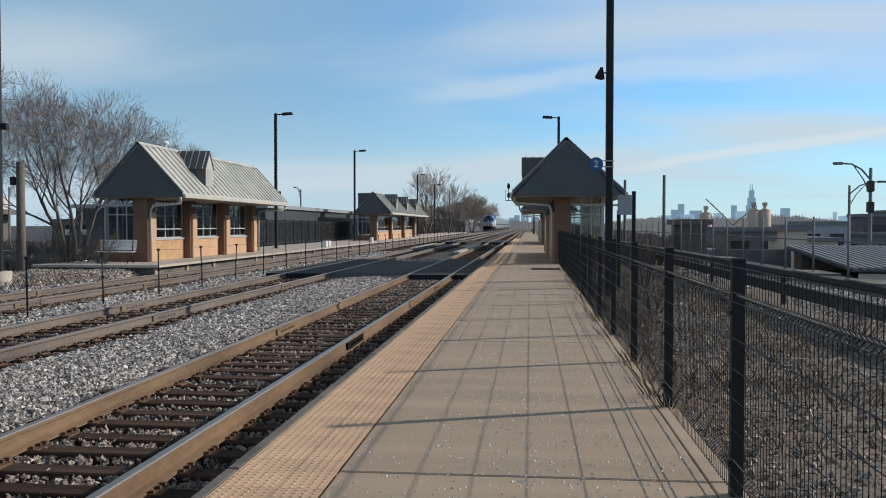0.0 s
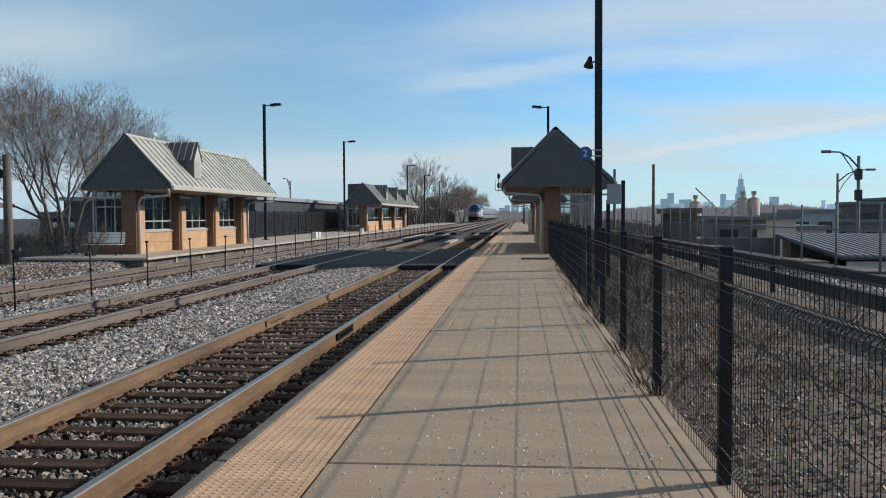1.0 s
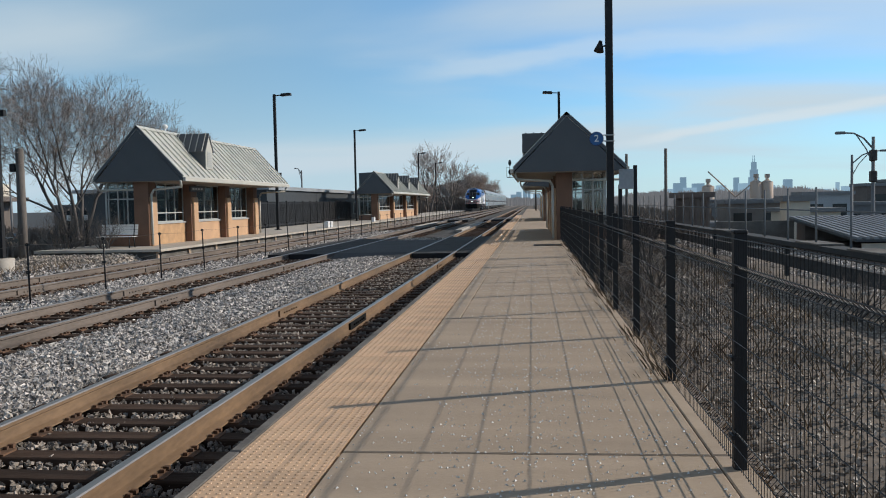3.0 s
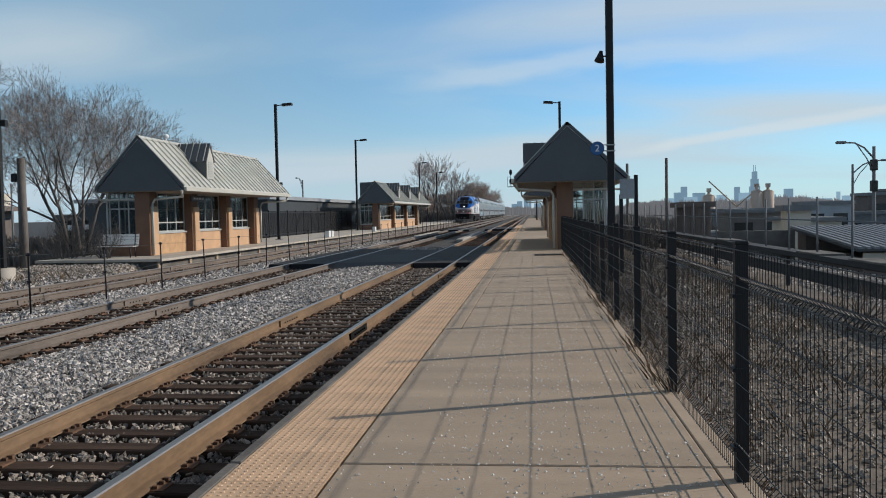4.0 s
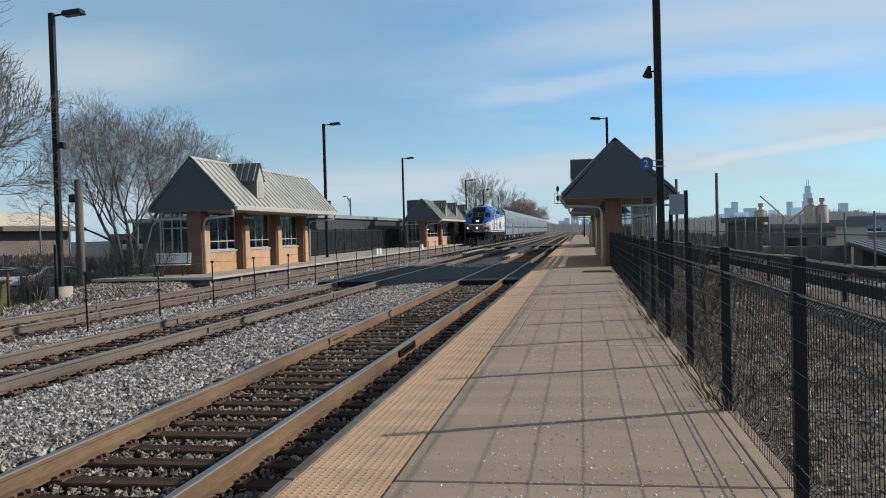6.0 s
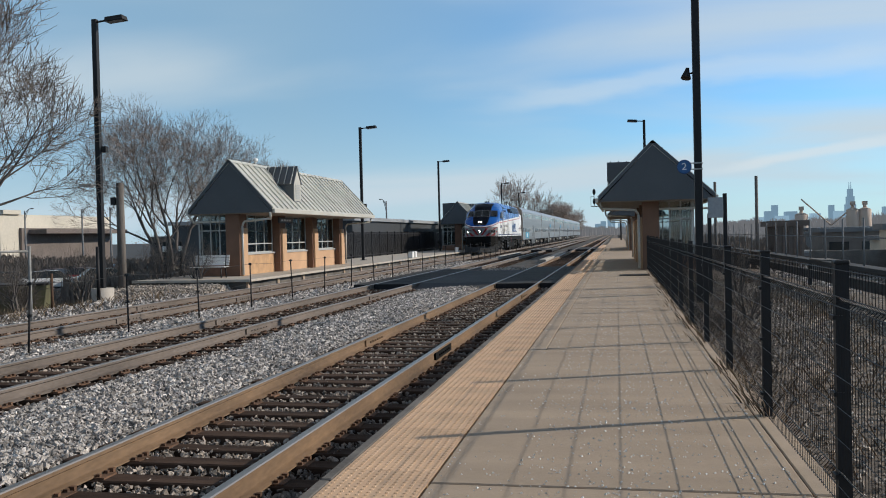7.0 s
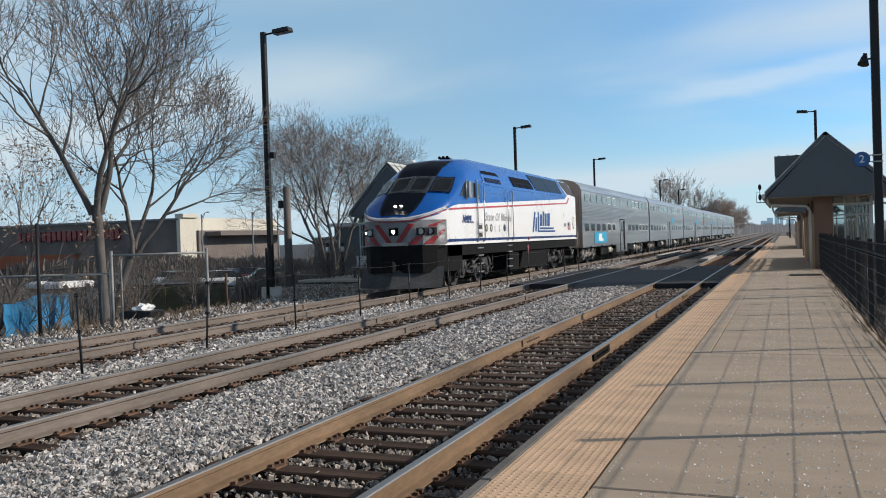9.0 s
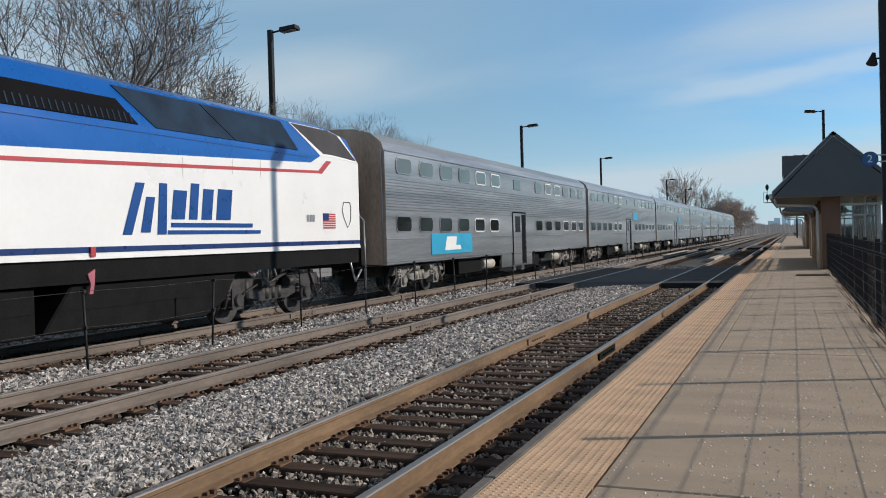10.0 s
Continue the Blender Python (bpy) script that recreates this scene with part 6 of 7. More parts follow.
def tub():
    tb = thing("plastic_tub", "black plastic tub holding a white bag", "tub", (-16.6, 19.3, -0.62))
    bm = BM()
    prism(bm, [(-0.42, 0), (0.42, 0), (0.5, 0.42), (-0.5, 0.42)], -0.3, 0.3)
    part("tub_body", bm, M["black_steel"], tb, bevel=0.03)
    bm = BM()
    bmesh.ops.create_icosphere(bm, subdivisions=3, radius=0.27)
    for v in bm.verts:
        v.co *= 1 + 0.5 * noise.noise(v.co * 8)
        v.co.z = v.co.z * 0.55 + 0.45
    part("bag", bm, M["white_paint"], tb, "crumpled white plastic bag")


tub()


def waste_container(x, y, z, turn):
    wc = thing("waste_container", "olive green steel waste container behind the gate", "waste container", pose(x, y, z, 0, 0, turn))
    bm = BM()
    prism(bm, [(-1.3, 0.12), (1.3, 0.12), (1.45, 1.15), (-1.45, 1.15)], -0.75, 0.75)
    part("container_body", bm, M["olive"], wc, bevel=0.02)
    for k in range(5):
        bm = BM(); box(bm, -1.12 + 0.5 * k, -1.04 + 0.5 * k, -0.80, -0.752, 0.15, 1.1)
        part("rib", bm, M["olive"], wc)
    bm = BM(); box(bm, -1.5, 1.5, -0.8, 0.8, 1.15, 1.21)
    part("lid", bm, M["black_steel"], wc, "black plastic lid", bevel=0.02)
    for s in (-1, 1):
        bm = BM(); box(bm, s * 1.1 - 0.1, s * 1.1 + 0.1, -0.7, 0.7, 0.0, 0.12)
        part("skid", bm, M["black_steel"], wc)


waste_container(-20.6, 26.2, ground_height(-20.6) + 0.05, 28)
for x, y in ((-19.4, 22.2), (-17.2, 24.0)):
    plain_post("marker_post", "rust-brown steel marker post on the bank", "post", (x, y, ground_height(x) - 0.05), 1.25, 0.045, M["rust"], "rusty marker posts")


def tarp_sheet():
    n, m = 40, 10
    V, F = [], []
    for j in range(m + 1):
        for i in range(n + 1):
            u, w = i / n, j / m
            x = -17.4 - 2.3 * u
            z = -1.0 + 1.3 * w - 0.06 * math.sin(u * 9) * w
            y = 15.3 + 4.5 * u + 0.10 * math.sin(u * 34 + 2 * w) + 0.12 * noise.noise((u * 7, w * 3, 0))
            V.append((x, y, z))
    for j in range(m):
        for i in range(n):
            a = j * (n + 1) + i
            F.append((a, a + 1, a + n + 2, a + n + 1))
    me = soup("tarp", np.array(V), np.array(F), [M["tarp"]])
    ob = tagged(new("tarp", me), "creased bright blue tarpaulin hung on the bank fence", "tarpaulin")
    md = ob.modifiers.new("thick", "SOLIDIFY"); md.thickness = 0.012


tarp_sheet()


# ---- trees ----
def tubes(segs, sides):
    """Tapered tubes from rows of (a, b, r0, r1)."""
    S = np.array(segs, float)
    a, b, r0, r1 = S[:, 0:3], S[:, 3:6], S[:, 6], S[:, 7]
    d = b - a
    d /= np.maximum(1e-9, np.linalg.norm(d, axis=1))[:, None]
    ref = np.where(np.abs(d[:, 2:3]) > 0.9, np.array([[1.0, 0, 0]]), np.array([[0, 0, 1.0]]))
    u = np.cross(d, ref); u /= np.linalg.norm(u, axis=1)[:, None]
    v = np.cross(d, u)
    ang = 2 * np.pi * np.arange(sides) / sides
    c = np.cos(ang)[None, :, None] * u[:, None] + np.sin(ang)[None, :, None] * v[:, None]
    P = np.concatenate([a[:, None] + c * r0[:, None, None], b[:, None] + c * r1[:, None, None]], 1)
    i = np.arange(sides); j = (i + 1) % sides
    F = np.stack([i, j, j + sides, i + sides], 1)[None] + 2 * sides * np.arange(len(S))[:, None, None]
    return P.reshape(-1, 3), F.reshape(-1, 4)


def tree(at, height, stems, spread, label, seed, depth=5, density=1.0, leaves=0, lean=(0, 0), name="tree", thin=1.0, group="bare winter trees", twig_m=None, clear=1e9, tilts=(0.22, 0.42), rise=0.035, wander=0.095, fork=0.0, girth=1.0):
    """A bare tree. rise: how far shoots turn up towards the light; wander: how crooked they grow; fork: bare trunk below the stems."""
    rng = random.Random(seed)
    thick, fine, tips = [], [], []

    def grow(p, d, length, r, level):
        if at[0] + p.x > clear or at[0] + p.x + d.x * length > clear + 0.2:
            return
        n = 6 if level < 3 else 4
        pts = [p]
        for k in range(n):
            jit = Vector((rng.gauss(0, 1), rng.gauss(0, 1), rng.gauss(0, 0.7))) * wander
            d = (d + jit + Vector((0, 0, rise if level else 0.01))).normalized()
            q = p + d * (length / n)
            ra, rb = r * (1 - 0.62 * k / n), r * (1 - 0.62 * (k + 1) / n)
            (thick if level < min(3, depth) else fine).append((*p, *q, ra, rb))
            p = q
            pts.append((p, d, rb))
        if level >= depth:
            tips.append(p)
            return
        kids = max(2, round((5 if level == 0 else 4.2) * density + rng.uniform(-0.6, 0.6)))
        turn = rng.uniform(0, 6.28)
        for k in range(kids):
            f = 0.32 + 0.68 * (k + rng.random()) / kids if level else 0.40 + 0.6 * (k + rng.random()) / kids
            i = min(n - 1, int(f * n)) + 1
            bp, bd, br = pts[i]
            turn += 2.4 + rng.uniform(-0.5, 0.5)
            ref = bd.orthogonal().normalized()
            side = ref * math.cos(turn) + bd.cross(ref) * math.sin(turn)
            nd = (bd + side * rng.uniform(0.55, 1.05) * spread * (1.0 if level < 2 else 0.85) + Vector((0, 0, 0.10))).normalized()
            grow(bp, nd, length * rng.uniform(0.52, 0.74), max(0.004 * thin, br * rng.uniform(0.55, 0.78)), level + 1)
        grow(pts[-1][0], pts[-1][1], length * 0.55, pts[-1][2] * 0.9, level + 1)

    base_r = height * 0.021 * girth
    for k in range(stems):
        a = 2 * math.pi * (k + rng.uniform(-0.2, 0.2)) / stems + 0.6
        tilt = 0.0 if stems == 1 else rng.uniform(*tilts)
        d = Vector((math.cos(a) * tilt + lean[0], math.sin(a) * tilt + lean[1], 1)).normalized()
        off = 0.0 if stems == 1 else base_r * 0.8
        foot = Vector((math.cos(a) * off + lean[0] * fork, math.sin(a) * off + lean[1] * fork, fork - 0.15))
        grow(foot, d, (height - fork) * (0.40 if stems == 1 else 0.42), base_r * (1 if stems == 1 else 0.8), 0)
    if fork:
        thick.append((0, 0, -0.3, lean[0] * fork * 0.45, lean[1] * fork * 0.45, fork * 0.5, base_r * 1.25, base_r * 1.05))
        thick.append((lean[0] * fork * 0.45, lean[1] * fork * 0.45, fork * 0.5, lean[0] * fork, lean[1] * fork, fork + 0.1, base_r * 1.05, base_r * 1.2))
    tr = thing(name, label, name, at, group)
    V, F = tubes(thick, 7)
    me = soup("trunk", V, F, [twig_m if twig_m and name == "thicket" else M["bark"]])
    me.polygons.foreach_set("use_smooth", np.ones(len(me.polygons), bool))
    part("trunk", me, None, tr, "grey-brown trunk and limbs")
    V, F = tubes(fine, 3)
    tagged(part("crown", soup("crown", V, F, [twig_m or M["twig"]]), None, tr, "fine bare brown twigs"), kind="stuff")
    if leaves and tips:
        r2 = np.random.default_rng(seed)
        T = np.array([tuple(t) for t in tips])
        C = T[r2.integers(0, len(T), leaves)] + r2.normal(0, 0.10, (leaves, 3)) - np.array([0, 0, 0.05])
        e1, e2 = r2.normal(0, 1, (leaves, 3)), r2.normal(0, 1, (leaves, 3))
        e1 *= 0.05 / np.linalg.norm(e1, axis=1)[:, None]; e2 *= 0.035 / np.linalg.norm(e2, axis=1)[:, None]
        P = np.stack([C - e1, C + e2, C + e1, C - e2], 1).reshape(-1, 3)
        part("leaves", soup("leaves", P, np.arange(4 * leaves).reshape(-1, 4), [M["dead_leaf"]]), None, tr, "withered brown leaf clusters")
    return tr


tree((-17.65, 19.0, -0.75), 11.8, 4, 1.15, "tall bare tree with upright grey limbs beside the tracks", 12, depth=4, density=0.98, thin=2.5, clear=-13.9, tilts=(0.15, 0.55), lean=(-0.06, 0.0), rise=0.05, wander=0.11, fork=3.4, girth=0.5)
tree((-19.0, 20.6, -0.9), 9.8, 3, 1.2, "bare tree with a leaning forked trunk behind the gate", 21, depth=4, density=0.98, thin=2.5, clear=-13.9, tilts=(0.2, 0.6), lean=(0.25, 0.20), rise=0.05, wander=0.11, fork=2.3, girth=0.5)
tree((-20.5, 17.5, -0.9), 6.5, 2, 1.0, "small tree with withered brown leaves", 8, depth=4, density=1.0, leaves=1500)
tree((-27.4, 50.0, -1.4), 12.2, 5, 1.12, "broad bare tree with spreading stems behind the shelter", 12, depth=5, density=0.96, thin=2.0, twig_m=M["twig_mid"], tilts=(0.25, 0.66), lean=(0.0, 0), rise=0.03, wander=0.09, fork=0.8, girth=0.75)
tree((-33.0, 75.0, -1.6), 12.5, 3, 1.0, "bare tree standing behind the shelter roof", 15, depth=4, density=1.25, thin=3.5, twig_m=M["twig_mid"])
tree((-19.0, 160.0, -0.8), 14.0, 2, 0.72, "tall bare tree beyond the far platform", 31, depth=4, density=1.0, thin=5, twig_m=M["twig_far_haze"])
tree((-16.6, 172.0, -0.8), 12.5, 2, 0.72, "bare tree beyond the far platform", 32, depth=4, density=1.0, thin=5, twig_m=M["twig_far_haze"])
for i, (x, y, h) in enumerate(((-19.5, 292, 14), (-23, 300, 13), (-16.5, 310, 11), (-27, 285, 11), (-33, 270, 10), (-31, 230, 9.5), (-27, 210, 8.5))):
    tree((x, y, -1.0), h, 4, 1.15, "rounded bare thicket far along the tracks", 40 + i, depth=4, density=1.35, thin=8, name="thicket", group="far thickets", twig_m=M["twig_far_haze"])
rng_s = random.Random(77)
for i in range(34):
    x, y = rng_s.uniform(-29, -16.3), rng_s.uniform(14.5, 34)
    if -17.6 < x and 24 < y < 29:
        continue
    tree((x, y, ground_height(x)), rng_s.uniform(1.3, 3.2), 4, 1.0, "tangled bare shrub on the bank", 100 + i, depth=3, density=0.9, name="shrub", thin=0.9, leaves=40 if i % 3 == 0 else 0, group="bare shrubs on the bank")
for i, (x, y) in enumerate(((1.75, 14.8), (2.4, 17.2), (1.6, 11.8), (4.4, 9.0), (3.2, 25.0), (4.6, 13.0))):
    tree((x, y, -0.3), (0.9, 1.5, 0.7, 0.9, 2.4, 1.2)[i], 5, 0.9, "dry brown weed clump behind the fence", 150 + i, depth=2, density=1.0, name="weed_clump", thin=0.7, group="weed clumps")


def dry_grass(name, count, area, seed, label, h=(0.06, 0.28), lift=0.0):
    """Dead grass: thin bent blades."""
    rng = np.random.default_rng(seed)
    x0, x1, y0, y1 = area
    x, y = rng.uniform(x0, x1, count), y0 + (y1 - y0) * rng.random(count) ** 1.4
    cl = np.array([noise.noise((a * 0.9, b * 0.6, seed)) for a, b in zip(x, y)])
    keep = cl > rng.uniform(-0.35, 0.35, count)
    x, y = x[keep], y[keep]
    n = len(x)
    z = np.array([ground_height(a) for a in x]) + lift
    hh = rng.uniform(*h, n)
    a = rng.uniform(0, 6.28, n)
    tip = np.stack([np.cos(a) * hh * 0.7, np.sin(a) * hh * 0.7, hh], 1)
    sd_ = np.stack([-np.sin(a), np.cos(a), 0 * a], 1) * 0.006
    b = np.stack([x, y, z - 0.02], 1)
    P = np.stack([b - sd_, b + sd_, b + tip * 0.55 + sd_ * 0.7 + np.array([0, 0, 0.1]) * hh[:, None], b + tip], 1)
    tagged(new(name, soup(name, P.reshape(-1, 3), np.arange(4 * n).reshape(-1, 4), [M["weed"]])), label, "grass", kind="stuff")


dry_grass("dry_grass", 9000, (1.25, 5.6, 2.5, 32), 4, "dead brown grass and weeds behind the fence")
dry_grass("dry_grass", 14000, (-24, -14.6, 9, 34), 9, "dead brown grass on the bank", (0.08, 0.4))
dry_grass("dry_grass", 1600, (1.0, 1.14, 7, 30), 12, "dry weeds along the platform edge", (0.06, 0.30), 0.2)

# ---- beyond the embankment ----
gw = thing("guard_wall", "dark weathered concrete guard wall of two beams on posts", "wall", kind="structure")
bm = BM()
prism(bm, [(5.86, 0.34), (5.80, 0.37), (5.80, 0.47), (6.25, 0.47), (6.25, 0.37), (6.20, 0.34)], -10, 150)
part("top_beam", bm, M["parapet"], gw)
bm = BM()
prism(bm, [(5.92, -0.13), (5.92, 0.13), (6.06, 0.13), (6.06, -0.13)], -10, 150)
part("lower_beam", bm, M["parapet"], gw)
bm = BM()
box(bm, -0.04, 0.04, -0.05, 0.05, -0.6, 0.345)
gp_ = mesh_of("wall_post", bm, M["parapet"])
for k in range(15):
    part("wall_post", gp_, None, gw, at=(6.0, 4.9 + 8.2 * k, 0))
for y in (15.2, 18.4, 27.0):
    bm = BM()
    box(bm, 5.78, 6.32, y, y + 1.5, 0.472, 0.51)
    part("coping_stone", bm, M["concrete_dark"], gw, "grey coping stone", bevel=0.008)
pf_ = thing("parapet_fence", "grey steel post and rail fence on the guard wall", "fence", (6.03, 0, 0.46))
bm = BM()
rod(bm, (0, 0, 0), (0, 0, 1.22), 0.023, n=8)
pm_ = mesh_of("post", bm, M["far_grey"])
for k in range(40):
    part("post", pm_, None, pf_, at=(0, 9.0 + 2.05 * k, 0))
bm = BM()
rod(bm, (0, 9, 0.72), (0, 91, 0.72), 0.016, n=6)
part("rail", bm, M["far_grey"], pf_)


def block(name, x0, x1, y0, y1, z0, z1, m, label, roof=None, win=0, roof_m=None):
    """A far building: walls, roof slab with an overhang, rows of windows on the sides that face the tracks."""
    b = thing(name, label, "building")
    bm = BM(); box(bm, x0, x1, y0, y1, z0, z1)
    part("wall", bm, m, b)
    bm = BM(); box(bm, x0 - 0.25, x1 + 0.25, y0 - 0.25, y1 + 0.25, z1, z1 + 0.3)
    part("roof", bm, roof_m or M["far_grey"], b)
    for k in range(win):
        w = (x1 - x0) / win
        bm = BM(); box(bm, x0 + w * (k + 0.2), x0 + w * (k + 0.8), y0 - 0.06, y0 + 0.02, z1 - 1.9, z1 - 0.8)
        part("window", bm, M["train_glass"], b)
    return b


def standing_seam_roof():
    """Lean-to shed: the ribbed roof falls towards the camera side, its ribs run down the slope."""
    b = thing("shed", "low shed with a ribbed pale metal roof below the embankment", "building")
    bm = BM(); box(bm, 10.6, 25, 29.3, 36.3, -5, -0.25)
    part("wall", bm, M["far_brown"], b)
    bm = BM(); box(bm, 10.6, 25, 35.2, 36.3, -0.25, 0.5)
    part("rear_wall", bm, M["far_brown"], b)
    bm = BM(); prism(bm, [(29.0, 0.00), (36.4, 0.56), (36.4, 0.64), (29.0, 0.08)], 10.3, 25.5, axis="x")
    part("roof", bm, M["frame_dark"], b, "dark gaps of the ribbed roof")
    for i in range(58):
        x = 10.35 + i * 0.26
        bm = BM(); prism(bm, [(29.0, 0.08), (36.4, 0.64), (36.4, 0.71), (29.0, 0.15)], x, x + 0.13, axis="x")
        part("roof_rib", bm, M["shed_rib"], b, "grey metal roof rib")
    bm = BM(); box(bm, 10.58, 12.4, 29.26, 29.3, -0.6, -0.06)
    part("front_board", bm, M["far_cream"], b, "pale board under the eave")
    lw = thing("low_wall", "low stained concrete wall in front of the sheds", "wall", kind="structure")
    bm = BM(); box(bm, 7.3, 10.3, 35.6, 35.9, -5, 0.55)
    part("wall_face", bm, M["concrete_dark"], lw)


standing_seam_roof()
block("warehouse", 18.5, 21, 62, 70, -5, 0.4, M["far_cream"], "small pale plant room beside the shed")
cn = block("container", 8.5, 9.9, 50, 53.5, -4.7, 1.55, M["far_wall"], "rust-brown ribbed metal container wall", roof_m=M["far_brown"])
for k in range(5):
    bm = BM(); box(bm, 8.52 + 0.29 * k, 8.62 + 0.29 * k, 49.93, 50.01, -4.6, 1.5)
    part("wall_rib", bm, M["far_brown"], cn)
for k in range(10):
    bm = BM(); box(bm, 8.44, 8.51, 50.1 + 0.34 * k, 50.22 + 0.34 * k, -4.6, 1.5)
    part("wall_rib", bm, M["far_brown"], cn)
for k, (x, y, w, d, h, m, what) in enumerate(((13.2, 47, 1.2, 1.2, 1.25, "far_cream", "pale rooftop equipment cabinet"), (16.5, 76, 5, 4, 1.0, "far_wall", "small tan roof house"), (24, 80, 4, 3, 1.6, "corrugated", "grey metal roof house"), (33, 90, 6, 4, 2.4, "far_brown", "brown brick stair house"), (40, 100, 5, 4, 2.0, "far_cream", "pale roof house"))):
    block("outbuilding", x, x + w, y, y + d, -5, h, M[m], what + " among the low roofs", win=2 if w > 2 else 0)
block("warehouse", 22, 60, 85, 110, -5, 0.6, M["far_grey"], "long grey warehouse with a dark roof band", win=8)
block("warehouse", 45, 75, 95, 120, -5, 3.2, M["far_grey"], "grey industrial building beyond the street", win=5)
block("warehouse", 12, 30, 75, 84, -5, -0.9, M["far_brown"], "low brown brick building", win=5)
block("warehouse", 30, 70, 150, 180, -5, 1.0, M["far_wall"], "long tan warehouse behind the street", win=9)


def street_lamp(x, y, z, h, arm, label="grey street lamp with a long curved arm"):
    sl = thing("street_lamp", label, "street lamp", (x, y, z), "street lamps below the embankment")
    bm = BM(); rod(bm, (0, 0, 0), (0, 0, h), 0.13, 0.08, n=10)
    part("pole", bm, M["far_grey"], sl)
    bm = BM()
    bent(bm, [(0, 0, h - 0.6), (arm * 0.35, 0, h - 0.05), (arm * 0.7, 0, h + 0.2), (arm, 0, h + 0.22)], 0.045, 6)
    bent(bm, [(0, 0, h - 1.4), (arm * 0.25, 0, h - 0.6), (arm * 0.6, 0, h + 0.1)], 0.03, 6)
    part("arm", bm, M["far_grey"], sl)
    bm = BM(); box(bm, min(arm, arm * 1.35), max(arm, arm * 1.35), -0.13, 0.13, h + 0.16, h + 0.3)
    part("lamp_head", bm, M["far_grey"], sl, bevel=0.04)


street_lamp(17.0, 45.6, -5, 9.4, -1.35)
for x, y, a in ((21.2, 60.5, 1.8), (24.6, 60, 1.8), (27, 62, 1.6)):
    street_lamp(x, y, -5, 9.2, a)
for z in (2.15, 3.2):
    bm = BM(); box(bm, 16.85, 17.15, 45.42, 45.78, z, z + 0.55)
    tagged(part("equipment_box", bm, M["truck"], None, bevel=0.04), "grey equipment box on the street lamp pole", "junction box", "pole boxes")


# distance haze put into a paler tan
M["silo_haze"] = mat("silo_haze", (0.60, 0.47, 0.38), 0.9, vary=0.1, scale=0.1, fine=1, bump=0)


def silo(x, y, r, h, label):
    si = thing("grain_silo", label, "silo", (x, y, -5), "distant silos")
    bm = BM(); rod(bm, (0, 0, 0), (0, 0, h), r, n=20); part("drum", bm, M["silo_haze"], si)
    bm = BM(); rod(bm, (0, 0, h), (0, 0, h + r * 0.35), r, r * 0.3, n=20); part("cap", bm, M["silo_haze"], si)
    bm = BM(); rod(bm, (0, 0, h), (0, 0, h + 1.6), 0.5, 0.4, n=8); box(bm, -0.55, 0.55, -0.6, 0.6, h + 1.2, h + 2.2); part("elevator_head", bm, M["silo_haze"], si)


silo(49, 250, 1.7, 9.8, "tan concrete grain silo on the skyline")
for x in (62.0, 65.0):
    silo(x, 250, 1.6, 10.8, "tan concrete grain silo on the skyline")
cv = thing("conveyor", "long slanting conveyor gantry between the silos", "conveyor")
bm = BM()
rod(bm, (49, 250, 9.0), (56.5, 250, 1.8), 0.2, n=6)
rod(bm, (56.5, 250, 1.8), (62.3, 250, 6.6), 0.2, n=6)
part("gantry", bm, M["silo_haze"], cv)


# distance haze put in as an even glow of the surface
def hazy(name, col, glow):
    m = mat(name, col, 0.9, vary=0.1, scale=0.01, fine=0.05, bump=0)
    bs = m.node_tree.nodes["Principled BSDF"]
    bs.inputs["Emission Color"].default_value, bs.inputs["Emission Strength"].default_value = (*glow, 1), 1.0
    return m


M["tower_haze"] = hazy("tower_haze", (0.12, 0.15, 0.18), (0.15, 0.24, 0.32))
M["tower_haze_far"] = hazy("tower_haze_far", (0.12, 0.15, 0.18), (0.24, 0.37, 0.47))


def skyline():
    rng = random.Random(4)
    def tower(slope, top, w, m, steps=1):
        tw = thing("skyscraper", "hazy blue-grey skyscraper on the far skyline", "skyscraper", (slope * 3000, 3000, -10), "far city skyline")
        h = 1.48 + top * 3000 + 10
        for k in range(steps):
            f = 1 - 0.30 * k
            bm = BM()
            box(bm, -w * f / 2, w * f / 2, -w / 2, w / 2, h * (0.62 + 0.19 * (k - 1)) if k else 0, h * (0.62 + 0.19 * k) if steps > 1 and k < steps - 1 else h)
            part("tier", bm, m, tw)
        if steps > 2:
            bm = BM()
            for x in (-w * 0.1, w * 0.1):
                rod(bm, (x, 0, h), (x, 0, h + 22), 1.5, 0.8, n=5)
            part("antenna", bm, m, tw)
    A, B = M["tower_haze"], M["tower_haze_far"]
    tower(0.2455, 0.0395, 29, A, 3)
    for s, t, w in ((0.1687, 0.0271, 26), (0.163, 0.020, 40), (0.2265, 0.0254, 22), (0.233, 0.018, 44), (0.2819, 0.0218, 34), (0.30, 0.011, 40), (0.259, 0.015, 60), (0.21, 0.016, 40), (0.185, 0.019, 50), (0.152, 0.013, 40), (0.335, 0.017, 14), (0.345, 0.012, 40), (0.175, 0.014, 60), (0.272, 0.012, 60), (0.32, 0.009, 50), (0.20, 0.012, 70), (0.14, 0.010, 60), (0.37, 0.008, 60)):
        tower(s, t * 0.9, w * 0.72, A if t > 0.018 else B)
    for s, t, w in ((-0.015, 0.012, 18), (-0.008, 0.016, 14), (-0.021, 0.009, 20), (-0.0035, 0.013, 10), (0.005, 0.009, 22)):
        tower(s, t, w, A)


skyline()


